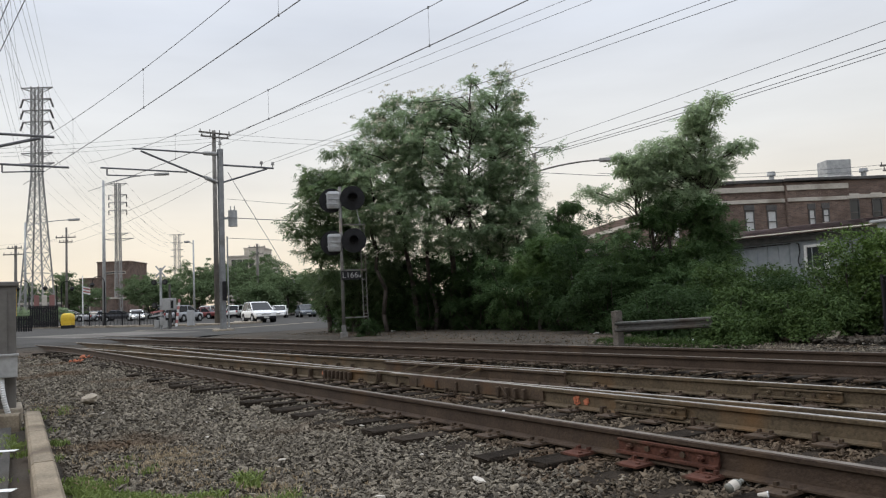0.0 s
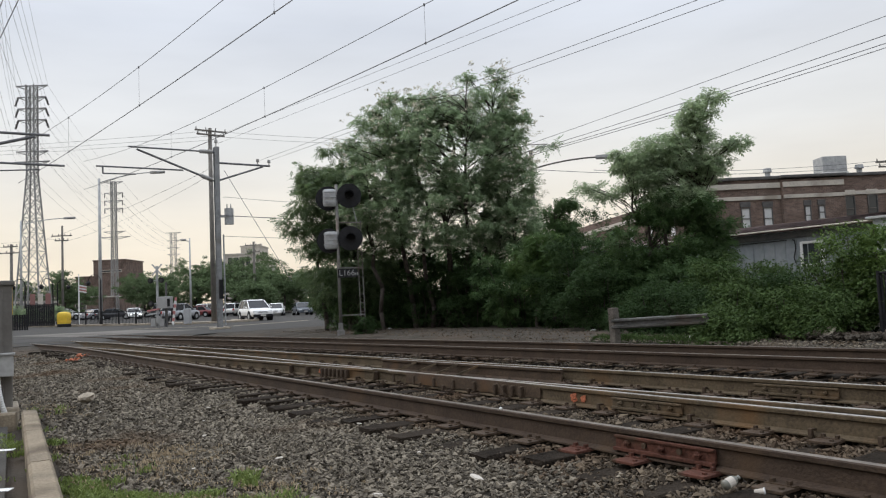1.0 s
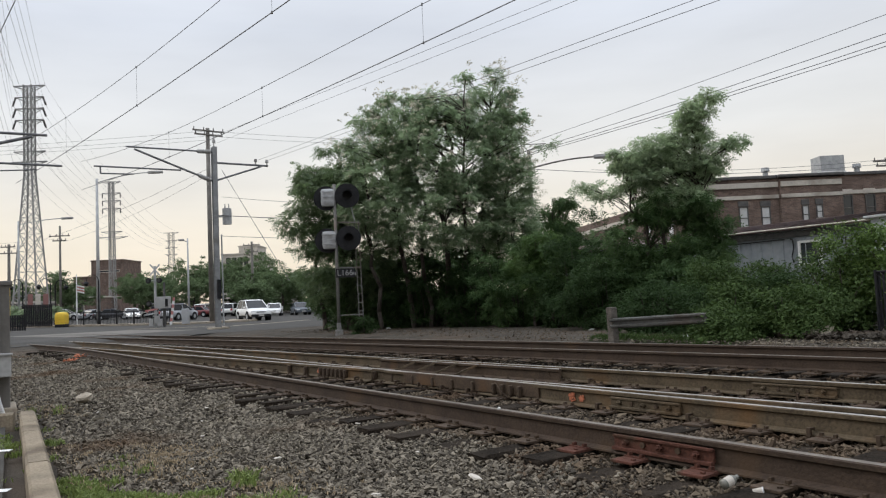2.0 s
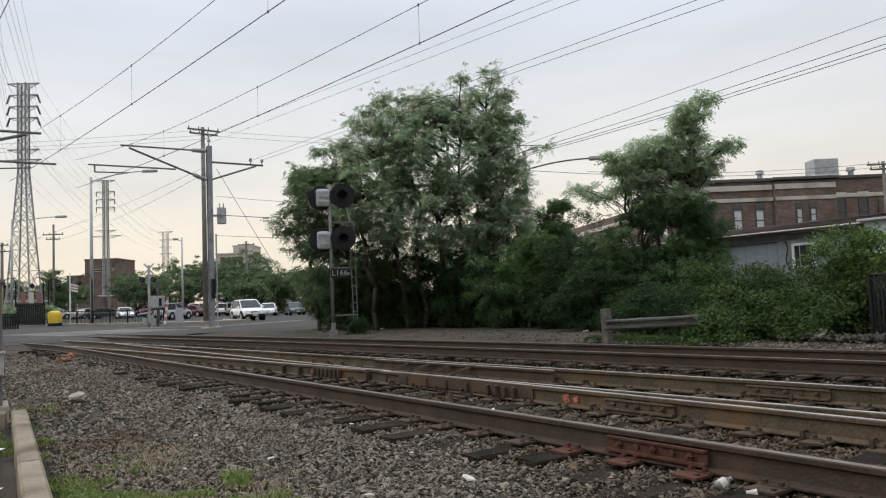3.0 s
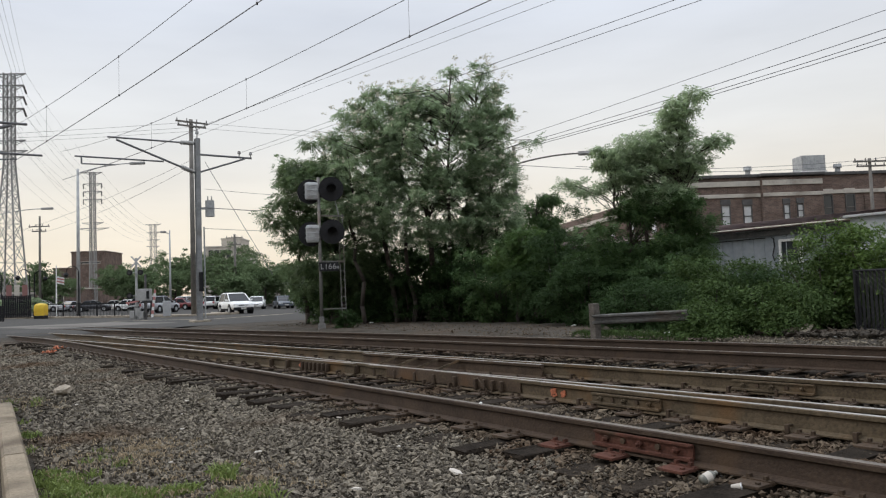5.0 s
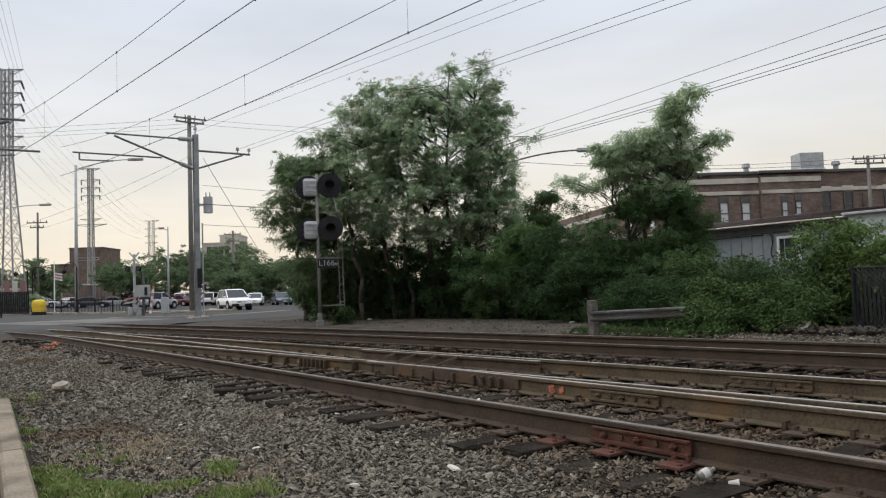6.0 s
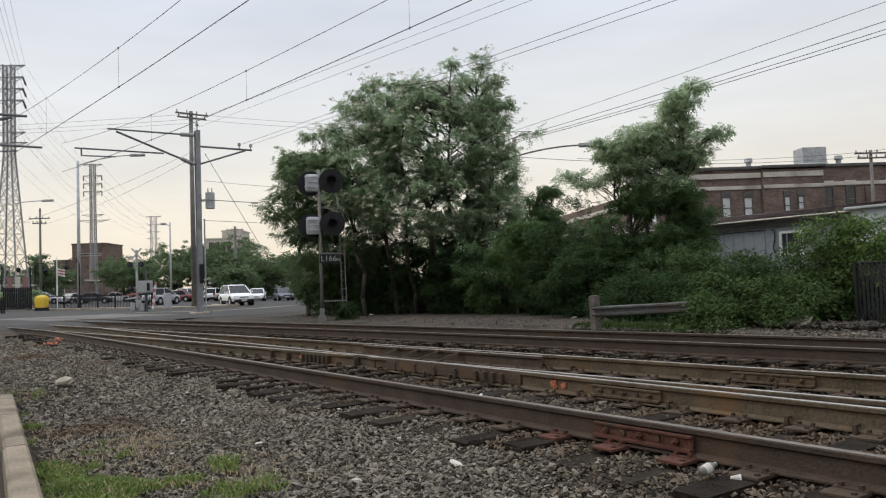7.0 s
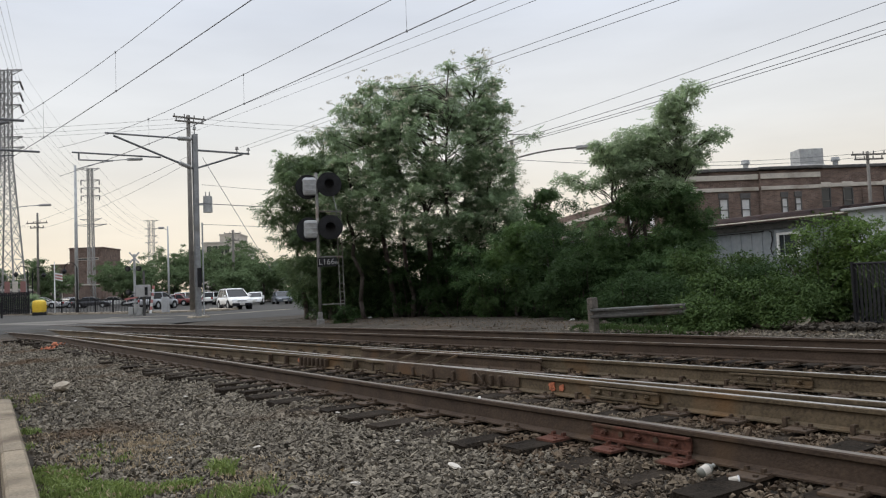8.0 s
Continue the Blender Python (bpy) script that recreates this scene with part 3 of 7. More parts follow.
for i_, (s_, o_) in enumerate(((24.85, 10.04), (24.07, 8.59), (24.33, 8.22), (25.19, 4.14), (34.09, 5.44), (23.34, 3.59))):
    stones("painted_stones", 90 + i_, (s_ - 0.25, s_ + 0.25), (o_ - 0.14, o_ + 0.14), 14, (0.03, 0.06), M_ORANGE, "ballast stones sprayed with orange marking paint", lambda s, o: o > 0, zbase=0.0 if o_ < 9 else 0.06)

# ---- trees and shrubs ----
LEAFLET = np.array([(0, 0, 0), (0.45, 0.22, 0.03), (1, 0, 0), (0.45, -0.22, 0.03)])


def leaf_template(pairs, length, leaflet):
    """A pinnate leaf: leaflets in pairs along a stem, drooping a little."""
    vs = []
    for i in range(pairs):
        x = length * (0.25 + 0.75 * i / pairs)
        for side in (1, -1):
            a = side * 1.05
            r = np.array([(math.cos(a), -math.sin(a), 0), (math.sin(a), math.cos(a), 0), (0, 0, 1)])
            vs.append((LEAFLET * leaflet) @ r.T + (x, 0, -0.25 * x * x / length))
    vs.append(LEAFLET * leaflet + (length, 0, -0.25 * length))
    return np.concatenate(vs)


def leaf_cloud(name, rng, centres, radii, per_clump, template, mat_, parent=None, size=(0.7, 1.3)):
    """Leaves in loose clumps: each clump is a flattened cloud, denser towards its outer and upper side."""
    k = len(template)
    n = len(centres) * per_clump
    c = np.repeat(np.array(centres), per_clump, axis=0)
    r = np.repeat(np.array(radii), per_clump, axis=0)[:, None]
    d = rng.normal(size=(n, 3))
    d /= np.linalg.norm(d, axis=1)[:, None]
    rad = rng.uniform(0.0, 1.0, (n, 1)) ** 0.5
    p = c + d * rad * r * np.array([1.0, 1.0, 0.62])
    yaw = np.arctan2(d[:, 1], d[:, 0]) + rng.normal(0, 0.9, n)
    pit = rng.normal(0.35, 0.45, n)
    rol = rng.normal(0, 0.6, n)
    cy, sy, cp, sp, cr_, sr = np.cos(yaw), np.sin(yaw), np.cos(pit), np.sin(pit), np.cos(rol), np.sin(rol)
    ex = np.stack([cy * cp, sy * cp, -sp], 1)
    ey0 = np.stack([-sy, cy, np.zeros(n)], 1)
    ez0 = np.cross(ex, ey0)
    ey = ey0 * cr_[:, None] + ez0 * sr[:, None]
    ez = np.cross(ex, ey)
    sc = rng.uniform(*size, n)[:, None, None]
    v = (template[None, :, 0:1] * ex[:, None, :] + template[None, :, 1:2] * ey[:, None, :] + template[None, :, 2:3] * ez[:, None, :]) * sc + p[:, None, :]
    f = np.arange(n * k).reshape(-1, 4)
    return soup(name, v.reshape(-1, 3), f, mat_, parent)


def in_blobs(rng, blobs, count, shell=0.45):
    """Clump centres in a crown made of overlapping ellipsoids (x, y, z, rx, ry, rz), more of them near the outside."""
    w = np.array([b[3] * b[4] * b[5] for b in blobs]) ** 0.62
    pick = rng.choice(len(blobs), count, p=w / w.sum())
    out = []
    for i in pick:
        b = np.array(blobs[i])
        d = rng.normal(size=3)
        d /= np.linalg.norm(d)
        out.append(b[:3] + d * b[3:] * rng.uniform(shell ** 2, 1.0) ** 0.5)
    return np.array(out)


def bough(bm, rng, p, q, r0, r1, bend=0.12, steps=4):
    """A crooked tapering limb."""
    p, q = Vector(p), Vector(q)
    last, length = p, (q - p).length
    for i in range(1, steps + 1):
        t = i / steps
        w = p.lerp(q, t) + Vector(rng.normal(0, bend * length * 0.35, 3)) * (0 if i == steps else 1) + Vector((0, 0, math.sin(t * math.pi) * bend * length * 0.5))
        tube(bm, last, w, r0 + (r1 - r0) * (i - 1) / steps, r0 + (r1 - r0) * t, 7)
        last = w


def tree(label, seed, stems, blobs, clumps, per_clump, clump_r, template, mat_, name="tree", blossoms=0, limbs=46):
    """Several stems, limbs out to the clumps, and a crown of pinnate leaves."""
    rng = np.random.default_rng(seed)
    base = thing(name, label, "tree", pose(stems[0][0], stems[0][1], ground_z(stems[0][0], stems[0][1])))
    inv = Vector(base.matrix_basis.translation)
    cs = in_blobs(rng, blobs, clumps, 0.6)
    tops = []
    for x, y, tx, ty, tz, r in stems:
        g = Vector((x, y, ground_z(x, y) - 0.15)) - inv
        top = Vector((tx, ty, tz)) - inv
        fork = g.lerp(top, 0.45) + Vector(rng.normal(0, 0.15, 3))
        bm = bmesh.new()
        bough(bm, rng, g, fork, r, r * 0.7, 0.06)
        bough(bm, rng, fork, top, r * 0.7, r * 0.22, 0.08, 5)
        tops.append((g, fork, top, r, bm))
    lobes = [cs[int(np.argmin(((cs - np.array(b[:3])) ** 2).sum(1)))] for b in blobs]
    for c in lobes + list(cs[rng.permutation(len(cs))[:limbs]]):
        q = Vector(c) - inv
        g, fork, top, r, bm = min(tops, key=lambda s_: (s_[1] - q).length)
        start = fork.lerp(top, min(0.9, max(0.0, (q.z - fork.z - 0.8) / max(0.5, top.z - fork.z))))
        bough(bm, rng, start, q, r * 0.22, 0.010, 0.12, 3)
    for stem in tops:
        part("trunk", stem[4], M_BARK, base, smooth=True)
    crown = leaf_cloud("crown", rng, cs - np.array(inv), rng.uniform(*clump_r, len(cs)), per_clump, template, mat_, base)
    if blossoms:
        pk = cs[rng.integers(len(cs), size=blossoms)]
        out = pk - cs.mean(0)
        pk = pk + 0.38 * out / np.linalg.norm(out, axis=1)[:, None] - np.array(inv) + rng.normal(0, 0.16, (blossoms, 3))
        leaf_cloud("blossom", rng, pk, rng.uniform(0.05, 0.15, blossoms), 14, LEAFLET * 0.082, M_BLOSSOM, base)["label"] = "hanging cream flower clusters"
    return base


PINNATE = leaf_template(4, 0.30, 0.115)
PINNATE_S = leaf_template(3, 0.20, 0.085)
FEATHER = leaf_template(4, 0.27, 0.088)
SPRAY = leaf_template(3, 0.25, 0.112)
SPRIG = leaf_template(2, 0.16, 0.095)
BROAD = np.concatenate([LEAFLET * (0.11, 0.14, 0.11), LEAFLET * (0.10, 0.12, 0.10) @ np.array([(0, 1, 0), (-1, 0, 0), (0, 0, 1)]) + (0.02, 0, 0.01)])

tree("tall locust tree in blossom with grey-green feathery leaves", 3,
     [(0.2, 29.4, 0.6, 29.0, 8.8, 0.13), (1.4, 29.8, 2.3, 29.2, 9.0, 0.12), (-1.0, 29.2, -1.8, 28.8, 8.3, 0.11), (2.6, 29.2, 3.0, 28.6, 7.4, 0.09), (-0.4, 29.0, -0.5, 28.2, 8.4, 0.09), (0.9, 28.8, 1.3, 27.9, 9.3, 0.08), (-2.2, 29.0, -2.7, 28.5, 6.8, 0.09), (1.9, 28.6, 2.7, 27.9, 5.6, 0.07)],
     [(0.6, 28.9, 6.6, 2.5, 2.3, 2.1), (1.9, 29.1, 8.3, 1.25, 1.2, 1.05), (-1.3, 29.0, 7.5, 1.35, 1.4, 1.2), (0.2, 29.0, 8.5, 1.0, 1.0, 0.6), (2.6, 28.9, 7.0, 0.8, 1.1, 1.3), (2.8, 28.7, 5.4, 0.85, 1.2, 1.2), (2.8, 28.5, 3.9, 1.1, 1.3, 1.2), (0.2, 28.2, 4.5, 3.0, 1.9, 1.5), (-2.3, 28.8, 5.4, 1.6, 1.7, 1.9),
      (1.3, 29.1, 9.85, 0.16, 0.2, 0.35), (2.42, 29.1, 9.75, 0.34, 0.3, 0.32), (3.0, 29.1, 9.05, 0.4, 0.35, 0.22), (0.05, 29.0, 9.25, 0.3, 0.3, 0.25), (-0.75, 29.0, 8.95, 0.3, 0.35, 0.25), (-1.6, 29.0, 8.9, 0.3, 0.3, 0.3), (-2.3, 29.0, 8.7, 0.2, 0.25, 0.38), (-2.75, 29.0, 7.95, 0.4, 0.4, 0.35), (3.25, 29.0, 8.1, 0.25, 0.35, 0.25), (4.0, 28.9, 6.9, 0.5, 0.25, 0.10), (3.3, 28.9, 6.5, 0.35, 0.4, 0.3), (-3.2, 29.0, 7.3, 0.4, 0.4, 0.3)],
     1000, 23, (0.14, 0.44), SPRAY * 0.92, M_LEAF_A, blossoms=1500, limbs=240)
tree("dense dark green tree at the edge of the street", 5,
     [(-3.6, 30.4, -3.9, 30.4, 5.9, 0.12), (-4.6, 30.6, -4.9, 30.5, 4.8, 0.1), (-3.0, 30.2, -3.2, 30.2, 6.6, 0.09)],
     [(-3.9, 30.2, 5.3, 1.8, 1.8, 1.4), (-5.0, 30.2, 4.4, 1.2, 1.2, 0.9), (-4.2, 30.2, 3.0, 1.2, 1.4, 1.3), (-2.8, 30.0, 3.8, 1.5, 1.5, 2.1), (-3.4, 30.0, 6.8, 1.1, 1.0, 0.7), (-4.8, 30.2, 6.1, 0.8, 0.7, 0.6), (-4.0, 30.2, 1.7, 1.1, 1.1, 1.0)],
     250, 42, (0.24, 0.58), PINNATE * 0.88, M_LEAF_M, limbs=90)
tree("dark green tree behind the tall locust", 6,
     [(4.6, 31.6, 4.8, 31.5, 4.6, 0.10), (5.3, 31.8, 5.5, 31.6, 3.8, 0.08)],
     [(4.6, 31.5, 4.2, 0.7, 0.9, 0.7), (5.1, 31.5, 3.8, 0.55, 0.8, 0.5), (4.4, 31.4, 3.0, 1.2, 1.0, 1.0), (5.2, 31.6, 4.9, 0.35, 0.4, 0.2)],
     110, 40, (0.2, 0.45), PINNATE * 0.8, M_LEAF_G, limbs=40)
tree("small lime-green tree in front of the locust", 7,
     [(3.1, 25.2, 3.2, 25.1, 3.0, 0.06), (3.5, 25.3, 3.8, 25.2, 2.7, 0.05)],
     [(3.6, 25.1, 2.9, 0.75, 0.7, 0.4), (2.9, 25.1, 2.4, 0.6, 0.6, 0.5), (4.2, 25.1, 2.5, 0.5, 0.6, 0.4), (3.5, 25.0, 1.8, 1.0, 0.7, 0.6)],
     120, 26, (0.16, 0.38), FEATHER * 0.8, M_LEAF_L, limbs=40)
tree("young locust tree with open feathery crown", 8,
     [(6.3, 22.2, 6.6, 22.2, 5.2, 0.08), (6.9, 22.4, 7.9, 22.3, 6.7, 0.07), (6.0, 22.0, 5.3, 22.0, 5.2, 0.06)],
     [(7.95, 22.2, 6.6, 0.45, 0.4, 0.34), (7.5, 22.2, 6.25, 0.28, 0.3, 0.45), (8.25, 22.2, 6.92, 0.24, 0.25, 0.14), (8.35, 22.2, 5.38, 0.62, 0.45, 0.2), (8.9, 22.2, 5.44, 0.28, 0.25, 0.10), (7.2, 22.2, 5.25, 0.6, 0.5, 0.42), (6.6, 22.2, 4.75, 0.8, 0.6, 0.45), (7.7, 22.2, 4.6, 0.6, 0.5, 0.42),
      (5.55, 22.0, 5.0, 0.36, 0.4, 0.25), (5.3, 22.0, 5.22, 0.16, 0.2, 0.08), (5.8, 22.0, 4.5, 0.5, 0.5, 0.38), (4.3, 22.0, 4.3, 0.32, 0.35, 0.10), (4.95, 22.0, 4.1, 0.4, 0.4, 0.15), (6.8, 22.2, 3.9, 1.1, 0.8, 0.45), (6.4, 22.2, 5.35, 0.5, 0.5, 0.35), (7.65, 22.2, 5.75, 0.45, 0.4, 0.35), (8.1, 22.2, 4.9, 0.45, 0.5, 0.3), (5.9, 22.1, 5.0, 0.5, 0.5, 0.3), (7.0, 22.2, 5.75, 0.3, 0.35, 0.25)],
     460, 14, (0.12, 0.32), PINNATE_S * 1.05, M_LEAF_Y, limbs=110)
# Lower foliage split off as its own thicket, shade painted as darker green.
tree("dense sapling thicket under the young locust, shade put into its deep green", 9,
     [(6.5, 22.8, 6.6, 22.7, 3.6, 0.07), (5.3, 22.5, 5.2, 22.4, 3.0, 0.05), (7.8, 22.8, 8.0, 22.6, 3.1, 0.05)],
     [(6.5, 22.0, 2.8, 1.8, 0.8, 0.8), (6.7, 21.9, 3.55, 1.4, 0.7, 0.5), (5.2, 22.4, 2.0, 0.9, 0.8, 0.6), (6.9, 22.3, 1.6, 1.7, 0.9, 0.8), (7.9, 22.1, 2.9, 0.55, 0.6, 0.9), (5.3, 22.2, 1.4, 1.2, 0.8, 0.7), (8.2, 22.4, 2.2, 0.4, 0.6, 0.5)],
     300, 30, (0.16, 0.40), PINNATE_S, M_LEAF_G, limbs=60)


def shrub(label, seed, blobs, clumps, per_clump, mat_=M_LEAF_B, template=BROAD, name="shrub"):
    rng = np.random.default_rng(seed)
    x, y = blobs[0][0], blobs[0][1]
    base = thing(name, label, "shrub", pose(x, y, ground_z(x, y)))
    inv = np.array(base.matrix_basis.translation)
    cs = in_blobs(rng, blobs, clumps, 0.2)
    bm = bmesh.new()
    for c in cs[:24]:
        q = Vector(c - inv)
        bough(bm, rng, (q.x * 0.4, q.y * 0.4, -0.1), q, 0.025, 0.006, 0.12, 3)
    tagged(part("stem", bm, M_BARK, base), kind="stuff")
    leaf_cloud("foliage", rng, cs - inv, rng.uniform(0.18, 0.45, len(cs)), per_clump, template, mat_, base)
    return base


# Shade of the crowns overhead is put into these shrubs' darker leaf colours.
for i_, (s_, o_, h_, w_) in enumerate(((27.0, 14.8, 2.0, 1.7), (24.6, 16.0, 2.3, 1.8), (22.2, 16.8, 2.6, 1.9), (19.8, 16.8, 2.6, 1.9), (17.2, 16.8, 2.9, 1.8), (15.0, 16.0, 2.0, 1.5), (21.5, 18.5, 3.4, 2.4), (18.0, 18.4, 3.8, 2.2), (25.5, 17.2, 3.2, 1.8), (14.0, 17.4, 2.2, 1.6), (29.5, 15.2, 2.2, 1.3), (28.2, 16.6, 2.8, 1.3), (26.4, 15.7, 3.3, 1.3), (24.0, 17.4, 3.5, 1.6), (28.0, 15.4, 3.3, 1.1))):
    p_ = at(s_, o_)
    shrub("green undergrowth below the trees, shade put into its leaf colour", 20 + i_, [(p_.x, p_.y, 0.2 + h_ * 0.5, w_, 1.0, h_ * 0.55), (p_.x + 0.4, p_.y + 0.3, 0.2 + h_ * 0.25, w_ * 0.9, 0.9, h_ * 0.35)], 74, 56, M_LEAF_D if i_ % 3 else M_LEAF_G, SPRIG)
for i_, (s_, o_, h_, w_) in enumerate(((12.3, 14.6, 1.15, 1.2), (11.0, 14.6, 1.2, 1.1), (9.6, 14.3, 1.05, 0.9), (9.4, 15.2, 1.3, 1.1), (8.4, 15.4, 1.75, 1.0), (7.0, 16.3, 2.25, 1.15), (5.4, 16.4, 2.75, 1.2), (9.3, 13.2, 0.6, 0.7), (8.3, 14.0, 0.95, 0.8), (8.4, 16.1, 2.15, 0.75), (11.2, 15.8, 1.75, 0.9), (7.6, 16.3, 2.25, 0.8), (10.0, 15.6, 1.55, 0.8))):
    p_ = at(s_, o_)
    shrub("leafy green bush with vines beside the fence", 40 + i_, [(p_.x, p_.y, 0.15 + h_ * 0.55, w_, 0.9, h_ * 0.5), (p_.x - 0.2, p_.y - 0.3, 0.12 + h_ * 0.25, w_ * 0.8, 0.8, h_ * 0.35)], 95, 108, M_LEAF_V if i_ in (5, 6, 9, 11) else M_LEAF_D if i_ in (0, 1, 3) else M_LEAF_B, BROAD * 0.52)
p_ = at(16.2, 20.5)
shrub("slender yellow-green sapling in front of the shed", 64, [(p_.x, p_.y, 2.1, 0.55, 0.4, 1.0)], 18, 60, M_LEAF_V, BROAD * 0.7, "sapling")

# ---- brick building, shed ----


def oriented(x, y, z, yaw):
    return pose(x, y, z, 0, 0, yaw)


def brick_building():
    b = thing("brick_building", "two-storey brown brick building with pale stone bands", "building")
    g = 0.2
    bm = bmesh.new()
    box(bm, (34.2, 66, (g + 9.6) / 2), (28, 12, 9.6 - g))
    part("wall", bm, M_BRICK, b)
    bm = bmesh.new()
    m = oriented(20.2, 60.2, 0, 7.5)
    box(bm, (2, 22, (g + 8.9) / 2), (4, 40, 8.9 - g), m)
    part("wing_wall", bm, M_BRICK, b)
    bm = bmesh.new()
    box(bm, (34.2, 66, 9.72), (28.3, 12.3, 0.25), bevel=0.04)
    part("coping", bm, M_DARKSTEEL, b)
    # a shallow brick bay with rounded corners, its coping and bands standing forward with it
    bm = bmesh.new()
    box(bm, (29.5, 59.95, (g + 9.56) / 2), (5.0, 0.5, 9.56 - g), bevel=0.2)
    part("bay_wall", bm, M_BRICK, b)
    bm = bmesh.new()
    box(bm, (29.5, 59.72, 9.72), (5.2, 0.5, 0.24), bevel=0.06)
    part("coping", bm, M_DARKSTEEL, b)
    for z, h, x0, x1, y in ((9.1, 0.42, 20.2, 27.0, 59.96), (9.1, 0.42, 27.1, 31.9, 59.70), (8.15, 0.30, 20.2, 27.0, 59.96), (8.15, 0.30, 27.1, 31.9, 59.70), (8.25, 0.30, 32.0, 48.2, 59.96)):
        bm = bmesh.new()
        box(bm, ((x0 + x1) / 2, y, z), (x1 - x0, 0.16, h), bevel=0.03)
        part("stone_band", bm, M_STONE, b)
    bm = bmesh.new()
    box(bm, (-0.05, 22, 8.0), (0.2, 40, 0.4), m)
    part("stone_band", bm, M_STONE, b)
    for x, w, z0, z1 in ((24.15, 0.66, 5.7, 7.4), (25.9, 0.66, 5.7, 7.35), (28.9, 0.45, 5.9, 7.3), (30.0, 0.45, 6.3, 7.3), (32.4, 0.72, 6.0, 8.0), (34.2, 0.72, 6.0, 8.0), (37.5, 0.72, 6.0, 8.0)):
        win = new("window")
        win.parent = b
        win.location = (x, 59.7 if 27 < x < 32 else 60, (z0 + z1) / 2)
        h = z1 - z0
        bm = bmesh.new()
        for sx in (-1, 1):
            box(bm, (sx * w / 2, -0.04, 0), (0.07, 0.12, h))
        for z in (-h / 2, 0.0, h / 2):
            box(bm, (0, -0.04, z), (w, 0.11, 0.07))
        part("frame", bm, M_DARKSTEEL, win)
        bm = bmesh.new()
        box(bm, (0, 0.0, 0), (w, 0.05, h))
        part("pane", bm, M_BLIND if x < 31 else M_PANE, win, "pane with pale blind" if x < 31 else "")
        bm = bmesh.new()
        box(bm, (0, -0.03, h / 2 + 0.28), (w + 0.16, 0.12, 0.42), bevel=0.02)
        part("lintel", bm, M_STONE if x > 31 else M_DARKSTEEL, win)
        bm = bmesh.new()
        box(bm, (0, -0.08, -h / 2 - 0.06), (w + 0.2, 0.22, 0.1), bevel=0.02)
        part("sill", bm, M_STONE, win)
    for x in (22.4, 35.6):
        bm = bmesh.new()
        box(bm, (x, 59.98, 4.2), (0.5, 0.1, 7.5), bevel=0.02)
        part("pier", bm, M_BRICK, b)
    for i in range(7):
        bm = bmesh.new()
        box(bm, (-0.02, 4 + i * 4.6, 6.4), (0.12, 0.8, 1.6), m)
        part("window", bm, M_BLIND, b)
    return b


brick_building()


def roof_unit(x, y, z, w, d, h):
    u = thing("rooftop_air_unit", "grey metal air handling unit on the brick roof", "air conditioner", pose(x, y, z))
    bm = bmesh.new()
    box(bm, (0, 0, h / 2 + 0.3), (w, d, h), bevel=0.03)
    part("casing", bm, M_GALV, u)
    bm = bmesh.new()
    box(bm, (0, 0, 0.15), (w * 1.08, d * 1.08, 0.32))
    part("base", bm, M_WHITE, u)
    for i in (-1, 1):
        bm = bmesh.new()
        box(bm, (i * w / 4, -d / 2 - 0.01, h / 2 + 0.3), (w * 0.42, 0.03, h * 0.8), bevel=0.01)
        part("panel", bm, M_GALV, u)


def roof_vent(x, y, z, r=0.3, h=0.55):
    u = thing("roof_vent", "round grey metal roof ventilator on the brick roof", "roof vent", pose(x, y, z), group="roof ventilators")
    bm = bmesh.new()
    tube(bm, (0, 0, 0), (0, 0, h), r * 0.7, seg=14)
    part("pipe", bm, M_GALV, u)
    bm = bmesh.new()
    tube(bm, (0, 0, h), (0, 0, h + 0.3), r * 1.15, r, seg=14)
    part("cap", bm, M_GALV, u)


roof_unit(32.1, 62, 9.84, 1.95, 1.6, 1.3)
roof_unit(21.6, 62, 9.84, 1.3, 1.2, 0.5)
roof_vent(26.75, 61.5, 9.84)
roof_vent(34.2, 61.5, 9.84)


